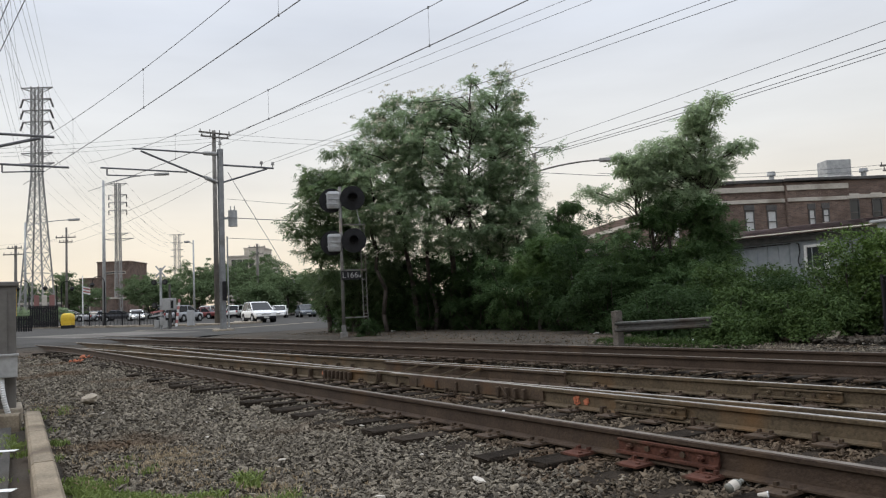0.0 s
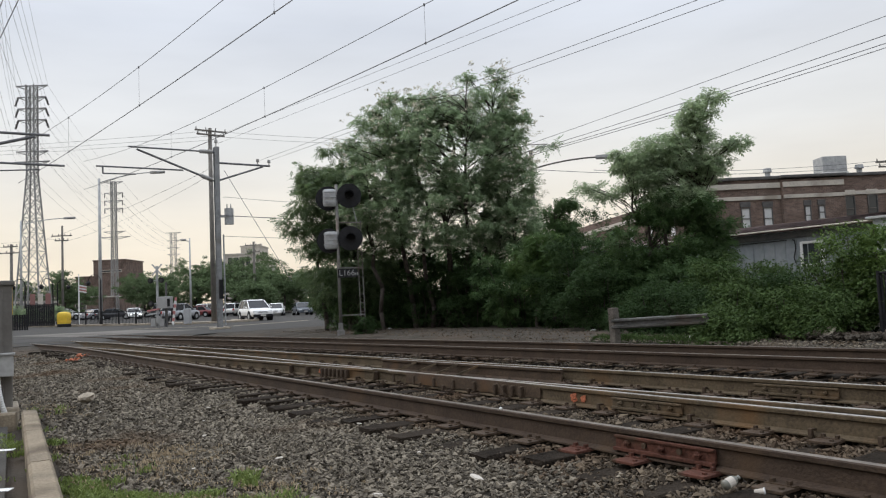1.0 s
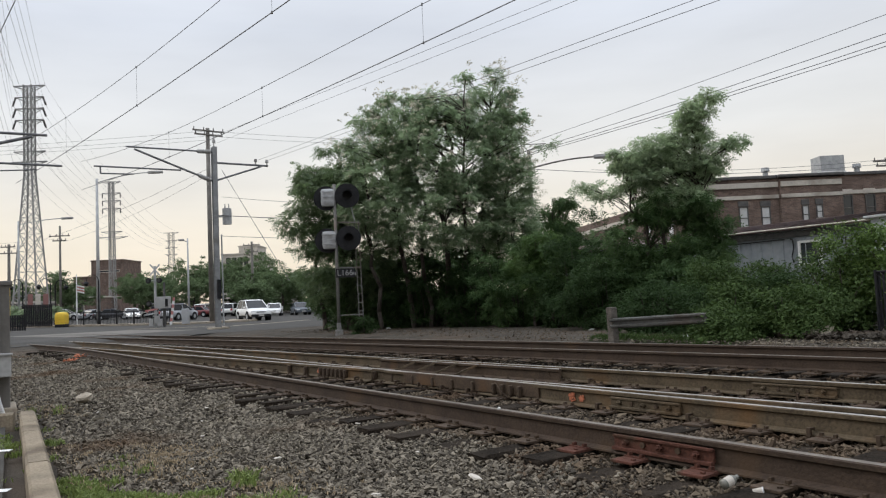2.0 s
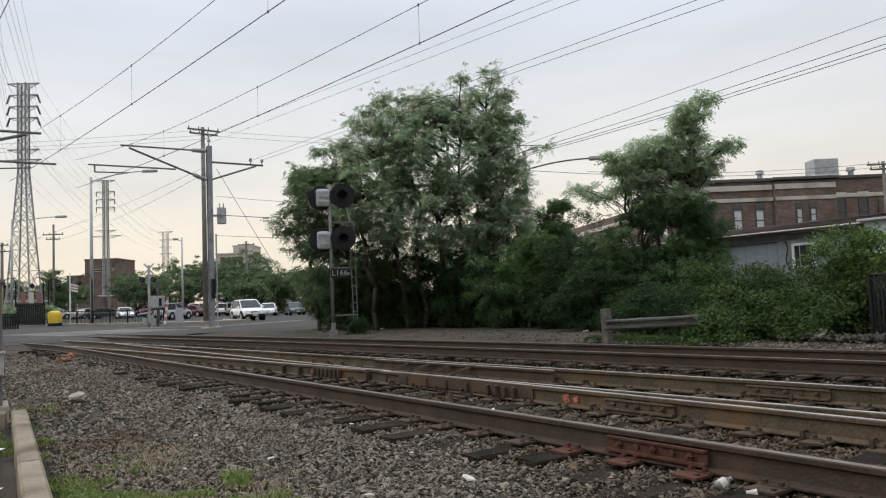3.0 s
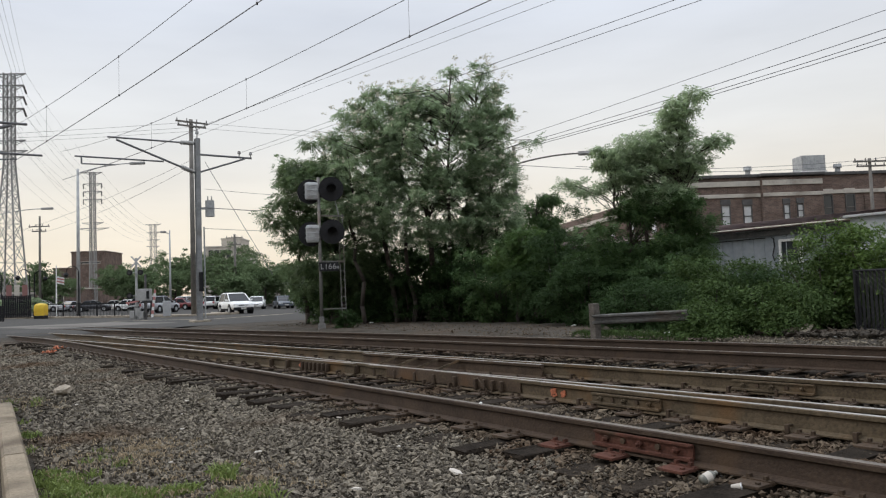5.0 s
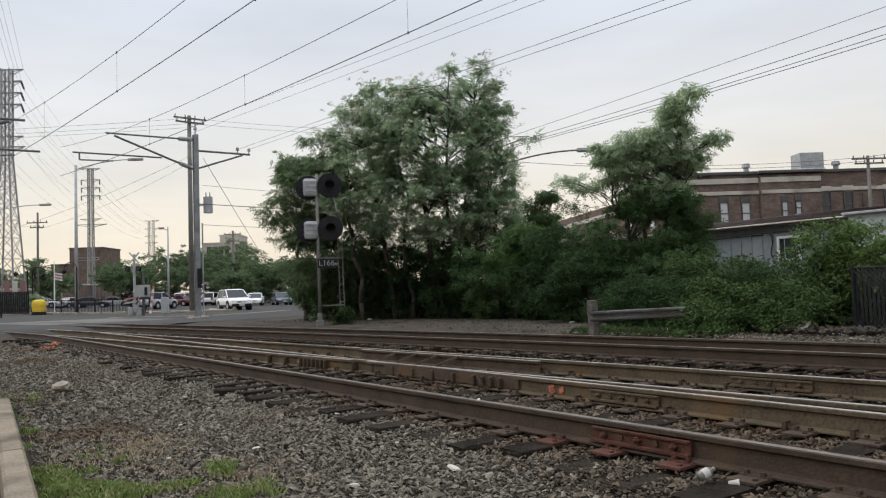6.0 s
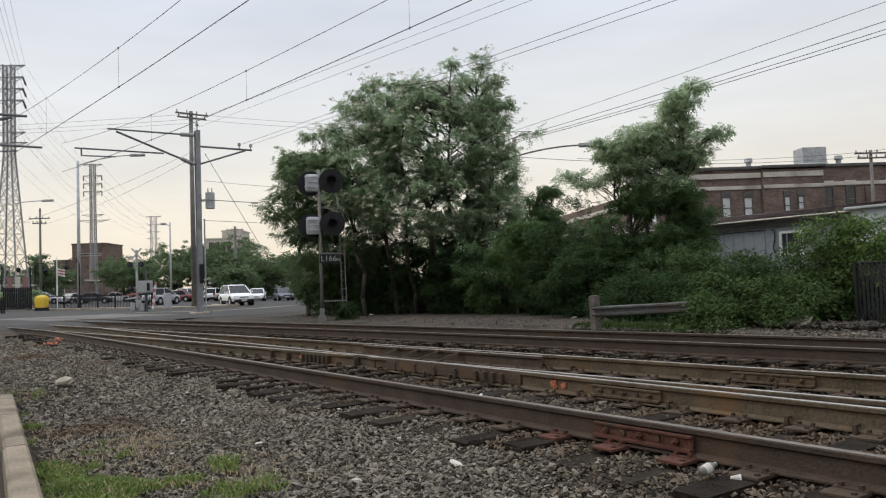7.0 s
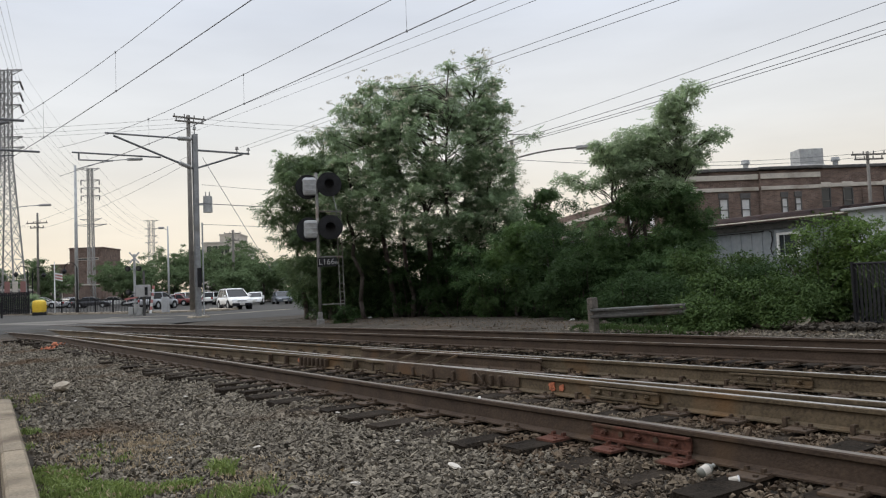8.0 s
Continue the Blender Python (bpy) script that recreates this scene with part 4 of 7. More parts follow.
def shed():
    """A long low shed parallel to the tracks; local x runs along them to the right, y away from them."""
    p = at(11.6, 24.0)
    m = Matrix.Translation((p.x, p.y, 0)) @ Matrix((( -U.x, N.x, 0, 0), (-U.y, N.y, 0, 0), (0, 0, 1, 0), (0, 0, 0, 1)))
    b = thing("shed", "long low grey-blue metal shed with a rust-brown roof", "shed", m)
    L = 16.0
    bm = bmesh.new()
    box(bm, (-L / 2, 3.0, 1.55), (L, 6.0, 2.9))
    part("wall", bm, M_SIDING, b)
    for i in range(40):
        bm = bmesh.new()
        box(bm, (-L + 0.2 + i * 0.4, -0.012, 1.6), (0.03, 0.03, 2.7))
        part("siding_rib", bm, M_SIDING, b)
    bm = bmesh.new()
    vs = [bm.verts.new(v) for v in ((-L - 0.3, -0.35, 3.09), (0.1, -0.35, 3.09), (0.1, 3.0, 3.54), (-L - 0.3, 3.0, 3.54), (-L - 0.3, 6.35, 3.09), (0.1, 6.35, 3.09))]
    bm.faces.new((vs[0], vs[1], vs[2], vs[3])), bm.faces.new((vs[3], vs[2], vs[5], vs[4]))
    bmesh.ops.solidify(bm, geom=bm.faces[:], thickness=-0.07)
    part("roof", bm, M_ROOFING, b)
    bm = bmesh.new()
    tube(bm, (-L - 0.2, -0.39, 3.04), (0.1, -0.39, 3.03), 0.028, seg=8)
    part("gutter", bm, M_STONE, b)
    bm = bmesh.new()
    box(bm, (-L / 2, -0.04, 2.86), (L, 0.05, 0.20), bevel=0.008)
    part("fascia", bm, M_DARKSTEEL, b, "dark board under the eaves")
    bm = bmesh.new()
    tube(bm, (-9.0, -0.06, 2.66), (-2.9, -0.06, 2.70), 0.016, seg=6)
    part("cable", bm, M_BLACK, b)
    win = new("window")
    win.parent = b
    win.location = (-2.05, -0.02, 2.2)
    bm = bmesh.new()
    for sx in (-0.36, 0.36):
        box(bm, (sx, 0, 0), (0.08, 0.09, 0.8), bevel=0.008)
    for z in (-0.37, 0.37):
        box(bm, (0, 0, z), (0.72, 0.085, 0.08), bevel=0.008)
    part("frame", bm, M_WHITE, win, "white window frame")
    bm = bmesh.new()
    box(bm, (0, 0.02, 0), (0.70, 0.03, 0.72))
    part("pane", bm, M_PANE, win)
    bm = bmesh.new()
    pts = [(-2.7, 2.7), (-2.62, 2.66), (-2.6, 2.4), (-2.68, 2.1), (-2.62, 1.9)]
    for (a, c), (d, e) in zip(pts, pts[1:]):
        tube(bm, (a, -0.05, c), (d, -0.05, e), 0.02, seg=6)
    part("conduit", bm, M_BLACK, b)
    w = thing("white_annex", "pale grey metal annex at the end of the shed", "shed", m)
    bm = bmesh.new()
    box(bm, (3.2, 2.6, 1.58), (6.2, 6.0, 2.96))
    part("wall", bm, M_ANNEX, w)
    for i in range(14):
        bm = bmesh.new()
        box(bm, (0.3 + i * 0.42, -0.415, 1.5), (0.03, 0.03, 2.7))
        part("siding_rib", bm, M_ANNEX, w)
    bm = bmesh.new()
    box(bm, (3.2, 2.6, 3.10), (6.5, 6.3, 0.08), bevel=0.02)
    part("roof", bm, M_GALV, w)


shed()

# ---- overhead line ----


def strand(name, pts, r, parent, mat_=M_WIRE, seg=5):
    """One continuous round wire through the points."""
    vs, fs = [], []
    for i, p in enumerate(pts):
        d = (pts[min(i + 1, len(pts) - 1)] - pts[max(i - 1, 0)]).normalized()
        a = d.cross(Vector((0, 0, 1)) if abs(d.z) < 0.9 else Vector((1, 0, 0))).normalized()
        b = d.cross(a)
        vs += [tuple(p + (a * math.cos(6.2832 * j / seg) + b * math.sin(6.2832 * j / seg)) * r) for j in range(seg)]
    for i in range(len(pts) - 1):
        for j in range(seg):
            k = (j + 1) % seg
            fs.append((i * seg + j, i * seg + k, (i + 1) * seg + k, (i + 1) * seg + j))
    ob = new(name, mesh_from(name, vs, fs, mat_))
    ob.parent = parent
    return ob


def wire(parent, p, q, r, sag=0.0, steps=1, name="wire"):
    pts = [Vector(p).lerp(Vector(q), i / steps) - Vector((0, 0, 4 * sag * (i / steps) * (1 - i / steps))) for i in range(steps + 1)]
    return strand(name, pts, r, parent)


mast_p = at(40.11, 13.26)


def catenary_mast():
    """Local x points across the tracks, towards the camera's side."""
    m = Matrix.Translation((mast_p.x, mast_p.y, 0.2)) @ Matrix(((-N.x, -U.x, 0, 0), (-N.y, -U.y, 0, 0), (0, 0, 1, 0), (0, 0, 0, 1)))
    b = thing("catenary_mast", "galvanised steel overhead line mast with tubular brackets", "catenary mast", m)
    bm = bmesh.new()
    for y in (-0.125, 0.125):
        box(bm, (0, y, 4.85), (0.25, 0.025, 9.7))
    box(bm, (0, 0, 4.85), (0.03, 0.23, 9.7))
    part("column", bm, M_MAST, b)
    bm = bmesh.new()
    box(bm, (0, 0, -0.05), (0.9, 0.9, 0.3), bevel=0.03)
    part("foundation", bm, M_CONCRETE, b)
    for nm, p, q, r in (("top_tube", (0.1, 0, 9.42), (4.45, 0, 9.38), 0.045), ("strut", (0.1, 0, 7.85), (4.05, 0, 9.28), 0.055),
                        ("steady_arm", (1.75, 0, 8.34), (5.95, 0, 8.30), 0.042), ("registration_drop", (5.65, 0, 8.3), (5.65, 0, 7.95), 0.04),
                        ("registration_arm", (5.65, 0, 7.95), (4.1, 0, 8.0), 0.035), ("back_arm", (-0.1, 0, 8.85), (-3.0, 0, 8.86), 0.055),
                        ("back_strut", (-0.1, 0, 7.9), (-2.6, 0, 8.8), 0.05)):
        bm = bmesh.new()
        tube(bm, p, q, r, seg=10)
        part(nm, bm, M_BRACKET, b)
    for p, q in (((0.2, 0, 9.42), (0.9, 0, 9.41)), ((0.25, 0, 7.9), (0.85, 0, 8.13))):
        bm = bmesh.new()
        for i in range(6):
            c = Vector(p).lerp(Vector(q), (i + 0.5) / 6)
            d = (Vector(q) - Vector(p)).normalized() * 0.05
            tube(bm, c - d, c + d, 0.13, 0.08, 12)
        part("insulator", bm, M_CABINET, b)
    for x in (-2.3, -2.95):
        bm = bmesh.new()
        tube(bm, (x, 0, 8.9), (x, 0, 9.2), 0.03), tube(bm, (x, 0, 9.05), (x, 0, 9.2), 0.1, 0.07)
        part("insulator", bm, M_CABINET, b)
    bm = bmesh.new()
    tube(bm, (0, 0, 9.7), (0, 0, 10.3), 0.03), tube(bm, (0, 0, 9.95), (0, 0, 10.1), 0.1, 0.07)
    part("insulator", bm, M_CABINET, b)
    bm = bmesh.new()
    box(bm, (-0.03, 0.21, 2.1), (0.20, 0.14, 1.0), bevel=0.02)
    part("switch_cover", bm, M_BLACK, b)
    bm = bmesh.new()
    tube(bm, (-0.28, 0.05, 0.2), (-0.28, 0.05, 5.0), 0.04)
    part("conduit", bm, M_GALV, b)
    return b


catenary_mast()

line_b = thing("overhead_line", "dark overhead contact and messenger wires with droppers", "overhead wire", group="overhead lines")
line_c = thing("overhead_line", "dark overhead contact and messenger wires with droppers", "overhead wire", group="overhead lines")


def catenary(parent, fn, s0, s1, zc, zm, droppers):
    """Contact wire and messenger over a track, joined by droppers; zc and zm give their heights along s."""
    k = 36
    for part_name, r, zf in (("contact_wire", 0.012, zc), ("messenger_wire", 0.009, zm)):
        strand(part_name, [at(s0 + (s1 - s0) * i / k, fn(s0 + (s1 - s0) * i / k), zf(s0 + (s1 - s0) * i / k)) for i in range(k + 1)], r, parent)
    for s in droppers:
        bm = bmesh.new()
        tube(bm, at(s, fn(s), zc(s)), at(s, fn(s), zm(s)), 0.004, seg=5)
        for z in (zc(s), zm(s)):
            tube(bm, at(s, fn(s), z - 0.03), at(s, fn(s), z + 0.03), 0.022, seg=6)
        part("dropper", bm, M_WIRE, parent)


catenary(line_c, lambda s: o_rail5(s) - 0.75, -12, 40.1, lambda s: 7.1 + 0.0009 * max(0, s - 25) ** 2, lambda s: 8.0 + 0.003 * max(0, s - 25) ** 2, (4, 14.3, 22.25, 29.7))
catenary(line_b, lambda s: o_rail3(s) - 0.75, -12, 40, lambda s: 7.30 + 0.004 * s, lambda s: 8.52 + 0.0012 * max(0, s - 18) ** 2, (5, 14.8, 23.6, 31.6))


def near_mast():
    """The mast on the near side, left of the view, with its bracket over the track; local x points over the tracks."""
    p = at(38.0, -1.6)
    m = Matrix.Translation((p.x, p.y, 0.2)) @ Matrix(((N.x, U.x, 0, 0), (N.y, U.y, 0, 0), (0, 0, 1, 0), (0, 0, 0, 1)))
    b = thing("catenary_mast", "galvanised steel overhead line mast with tubular brackets", "catenary mast", m)
    bm = bmesh.new()
    for y in (-0.125, 0.125):
        box(bm, (0, y, 4.85), (0.25, 0.025, 9.7))
    box(bm, (0, 0, 4.85), (0.03, 0.23, 9.7))
    part("column", bm, M_MAST, b)
    for nm, a, c, r in (("top_tube", (0.1, 0, 9.05), (6.6, 0, 9.18), 0.06), ("strut", (0.1, 0, 7.2), (6.0, 0, 9.08), 0.07), ("steady_arm", (2.5, 0, 7.78), (7.2, 0, 7.83), 0.05),
                        ("registration_drop", (4.55, 0, 7.8), (4.55, 0, 7.45), 0.035), ("registration_arm", (4.55, 0, 7.45), (6.2, 0, 7.6), 0.03)):
        bm = bmesh.new()
        tube(bm, a, c, r, seg=10)
        part(nm, bm, M_BRACKET, b)


near_mast()

# ---- foreground: kerb, parking lot, cabinet, grass, litter ----
KERB_A, KERB_B = Vector((-4.92, 9.16, 0)), Vector((-1.235, 2.6, 0))


def kerb_run(parent, p, q, w, top, bottom, k, name="kerb_stone"):
    d = q - p
    n = Vector((-d.y, d.x, 0)).normalized()
    for i in range(k):
        a, b = p + d * (i / k + 0.002), p + d * ((i + 1) / k - 0.002)
        bm = bmesh.new()
        vs = []
        for c in (a, b):
            for off, z in ((-w / 2, bottom), (w / 2, bottom), (w / 2, top - 0.02), (w / 2 - 0.02, top), (-w / 2 + 0.02, top), (-w / 2, top - 0.02)):
                vs.append(bm.verts.new(c + n * off + Vector((0, 0, z + random.uniform(-0.003, 0.003)))))
        for j in range(6):
            bm.faces.new((vs[j], vs[(j + 1) % 6], vs[6 + (j + 1) % 6], vs[6 + j]))
        bm.faces.new(vs[:6][::-1]), bm.faces.new(vs[6:])
        bmesh.ops.recalc_face_normals(bm, faces=bm.faces[:])
        part(name, bm, M_KERB, parent)


kerb = thing("kerb", "worn pale concrete kerb at the edge of the parking lot", "kerb", kind="structure")
kerb_run(kerb, KERB_B, KERB_A, 0.165, 0.12, -0.12, 4)
kerb_run(kerb, Vector((-7.5, 8.2, 0)), Vector((-5.03, 9.10, 0)), 0.15, 0.11, -0.12, 2)

kd = (KERB_A - KERB_B).normalized()
kn = Vector((-kd.y, kd.x, 0))
bm = bmesh.new()
a_, b_ = KERB_B - kd * 6, KERB_A - kd * 0.1
vs_ = [bm.verts.new(p + Vector((0, 0, -0.035))) for p in (a_ + kn * 0.26, b_ + kn * 0.22, b_ + kn * 14, a_ + kn * 14)]
bm.faces.new(vs_)
if bm.faces[:][0].normal.z < 0:
    bmesh.ops.reverse_faces(bm, faces=bm.faces[:])
lot = finish("parking_lot", bm, M_LOT)
tagged(lot, "dark asphalt parking lot beside the kerb", "parking lot", kind="structure")
for p_, q_ in (((-5.6, 7.20), (-4.10, 7.36)), ((-4.9, 5.48), (-3.17, 5.66))):
    bm = bmesh.new()
    d_ = (Vector((*q_, 0)) - Vector((*p_, 0)))
    n_ = Vector((-d_.y, d_.x, 0)).normalized() * 0.05
    vs_ = [bm.verts.new(Vector((*c, -0.031)) + e) for c, e in ((p_, -n_), (q_, -n_), (q_, n_), (p_, n_))]
    bm.faces.new(vs_)
    tagged(finish("parking_line", bm, M_WHITE), "worn white parking bay line on asphalt", "road marking", group="parking bay lines")


def cabinet():
    b = thing("equipment_cabinet", "tall dull grey-brown steel equipment cabinet", "cabinet", pose(-6.06, 9.66, -0.03, 0, 0, 30))
    bm = bmesh.new()
    box(bm, (0, 0, 0.85), (1.16, 0.7, 1.62), bevel=0.02)
    part("body", bm, M_DULL, b)
    bm = bmesh.new()
    box(bm, (0, 0, 1.68), (1.22, 0.76, 0.06), bevel=0.015)
    part("lid", bm, M_DULL, b)
    bm = bmesh.new()
    box(bm, (0, 0, 0.04), (1.3, 0.85, 0.2), bevel=0.02)
    part("plinth", bm, M_CONCRETE, b)
    bm = bmesh.new()
    box(bm, (-0.02, -0.36, 0.9), (1.0, 0.02, 1.4), bevel=0.008)
    door = part("door", bm, M_DULL, b)
    bm = bmesh.new()
    box(bm, (-0.4, -0.4, 0.95), (0.03, 0.05, 0.16), bevel=0.01)
    part("handle", bm, M_GALV, door)
    bm = bmesh.new()
    box(bm, (0.44, -0.44, 0.66), (0.30, 0.14, 0.27), bevel=0.012)
    jb = part("junction_box", bm, M_CABINET, b, "small pale grey junction box")
    bm = bmesh.new()
    box(bm, (0.44, -0.45, 0.80), (0.33, 0.17, 0.025), bevel=0.006)
    part("cover", bm, M_CABINET, jb)
    bm = bmesh.new()
    last = None
    for i in range(19):
        t = i / 18
        p = Vector((0.42 + 0.09 * t * t, -0.44 - 0.05 * math.sin(t * 3), 0.53 - 0.5 * t))
        if last is not None:
            tube(bm, last, p, 0.03, seg=10)
        last = p
    part("conduit", bm, M_WHITE, b, "white plastic conduit", smooth=True)


M_DULL = material("brown_grey_steel_paint", (0.085, 0.078, 0.07), (0.13, 0.12, 0.11), 0.6, 2.5, bump=0.1, dirt=(0.07, 0.06, 0.05), dirt_amount=0.3)
cabinet()


def blades(name, seed, spots, per, height, mat_, label):
    """Tufts of narrow bent blades."""
    rng = np.random.default_rng(seed)
    n = len(spots) * per
    c = np.repeat(np.array(spots), per, axis=0) + np.concatenate([rng.normal(0, 0.035, (n, 2)), np.zeros((n, 1))], 1)
    a = rng.uniform(0, 6.28, n)
    h = height * rng.uniform(0.5, 1.3, n)
    lean = rng.normal(0, 0.5, (n, 2)) * h[:, None]
    w = np.stack([np.cos(a), np.sin(a), np.zeros(n)], 1) * 0.0045
    mid = c + np.concatenate([lean * 0.35, (h * 0.6)[:, None]], 1)
    tip = c + np.concatenate([lean, (h * rng.uniform(0.6, 1.0, n))[:, None]], 1)
    v = np.stack([c - w, c + w, mid + w * 0.8, tip, mid - w * 0.8], 1).reshape(-1, 3)
    f = np.arange(n * 5).reshape(-1, 5)
    return tagged(soup(name, v, f, mat_), label, "grass", kind="stuff")


rg = np.random.default_rng(21)
spots = []
for k_, (so, ss, oo, cnt) in enumerate((((9.2, 1.12), 0.7, 0.06, 40), ((7.4, 1.02), 0.9, 0.12, 90), ((5.9, 0.95), 0.6, 0.16, 60), ((5.35, 1.45), 0.28, 0.16, 90), ((5.0, 1.84), 0.2, 0.1, 60), ((5.2, 2.05), 0.14, 0.06, 40), ((5.6, 1.12), 0.4, 0.1, 50), ((6.3, 1.35), 0.5, 0.2, 30), ((5.1, 1.2), 0.5, 0.3, 60), ((8.0, 0.78), 1.2, 0.03, 60), ((4.7, 1.3), 0.3, 0.3, 60), ((6.6, 0.62), 1.0, 0.03, 50))):
    for _ in range(int(cnt * 1.25)):
        p_ = at(so[0] + rg.normal(0, ss), so[1] + rg.normal(0, oo))
        if noise.noise(Vector((p_.x * 3.1, p_.y * 3.1, 0.4))) > 0.15:
            spots.append((p_.x, p_.y, -0.055))
blades("grass", 3, spots, 18, 0.06, M_GRASS, "thin patchy green grass beside the kerb")
weed = []
for _ in range(9):
    p_ = at(5.39 + rg.normal(0, 0.08), 1.93 + rg.normal(0, 0.05))
    weed.append((p_.x, p_.y, -0.03))
for _ in range(4):
    p_ = at(11.2 + rg.normal(0, 0.6), 1.4 + rg.normal(0, 0.25))
    weed.append((p_.x, p_.y, -0.03))
blades("weeds", 4, weed, 22, 0.085, M_GRASS, "green weeds growing in the ballast")
straw = []
for so, ss, oo, cnt in (((7.0, 1.78), 0.25, 0.18, 60), ((6.4, 1.68), 0.3, 0.2, 60), ((5.2, 1.6), 0.4, 0.3, 60), ((4.9, 2.1), 0.3, 0.2, 30), ((11.0, 1.4), 0.8, 0.3, 40), ((7.5, 1.2), 1.0, 0.15, 40)):
    for _ in range(cnt):
        p_ = at(so[0] + rg.normal(0, ss), so[1] + rg.normal(0, oo))
        straw.append((p_.x, p_.y, -0.02))
blades("dry_grass", 5, straw, 7, 0.025, M_STRAW, "dry straw-coloured dead grass on the ballast")


def lump(name, s, o, z, size, mat_, label, category, seed, flat=0.5):
    """An irregular lump or crumpled scrap."""
    rng = np.random.default_rng(seed)
    bm = bmesh.new()
    bmesh.ops.create_icosphere(bm, subdivisions=2, radius=1.0)
    for v in bm.verts:
        v.co = Vector((v.co.x * size[0], v.co.y * size[1], v.co.z * size[2])) * (1 + rng.normal(0, 0.13))
    ob = finish(name, bm, mat_)
    ob.matrix_basis = Matrix.Translation(at(s, o, z)) @ pose(0, 0, 0, rng.normal(0, 8), rng.normal(0, 8), rng.uniform(0, 180))
    return tagged(ob, label, category)


lump("rock", 12.1, 2.04, 0.03, (0.17, 0.11, 0.07), M_CONCRETE, "pale grey lump of rock on the ballast", "rock", 1)
lump("paper_scrap", 4.24, 3.12, 0.0, (0.06, 0.026, 0.008), M_STONE, "crumpled white paper scrap on the ballast", "litter", 2)
for i_, (s_, o_) in enumerate(((5.25, 3.31), (6.94, 3.68), (5.9, 2.4), (8.5, 2.6), (9.6, 3.0), (4.3, 2.4), (10.4, 1.9), (13.5, 3.2), (7.5, 2.3), (6.0, 1.75))):
    lump("litter", s_, o_, 0.0, (0.022 + 0.006 * (i_ % 3), 0.014, 0.008), M_STONE, "small pale scrap of litter on the ballast", "litter", 30 + i_)
lump("litter", 5.47, 4.33, 0.205, (0.016, 0.012, 0.012), M_WHITE, "small white scrap on the rail head", "litter", 50)
for i_, (s_, o_) in enumerate(((25.5, 15.0), (15.0, 15.2), (7.7, 13.6), (8.6, 13.7), (6.9, 13.5), (9.3, 13.4), (10.3, 13.2))):
    lump("litter", s_, o_, 0.21, (0.09, 0.06, 0.035), M_WHITE, "white scrap of litter on the gravel", "litter", 60 + i_)


M_BOTTLE = glass_material("dirty_clear_plastic", (0.16, 0.16, 0.14), 0.2)


def bottle(s, o):
    b = thing("plastic_bottle", "clear plastic bottle with pale label lying on a tie", "bottle", Matrix.Translation(at(s, o, 0.045)) @ pose(0, 0, 0, 0, 72, 20))
    bm = bmesh.new()
    tube(bm, (0, 0, 0), (0, 0, 0.075), 0.030, seg=16), tube(bm, (0, 0, 0.075), (0, 0, 0.098), 0.030, 0.012, 16), tube(bm, (0, 0, 0.098), (0, 0, 0.115), 0.014, seg=12)
    part("shell", bm, M_BOTTLE, b, smooth=True)
    bm = bmesh.new()
    tube(bm, (0, 0, 0.02), (0, 0, 0.065), 0.031, seg=16)
    part("label_band", bm, M_STONE, b, "pale paper label")


bottle(2.86, 3.90)
cup = thing("paper_cup", "small crushed cream paper cup on the ballast", "cup", Matrix.Translation(at(2.76, 4.04, 0.0)) @ pose(0, 0, 0, 80, 0, 60))
bm = bmesh.new()
tube(bm, (0, 0, 0), (0, 0, 0.055), 0.015, 0.021, 14)
part("cup_wall", bm, M_STONE, cup)
bm = bmesh.new()
tube(bm, (0, 0, 0.055), (0, 0, 0.059), 0.023, 0.023, 14)
part("rim", bm, M_WHITE, cup)

# ---- signal ----


def disc(bm, c, r, thick):
    """A round target, facing local -y."""
    c = Vector(c)
    tube(bm, c + Vector((0, -thick / 2, 0)), c + Vector((0, thick / 2, 0)), r, seg=36)


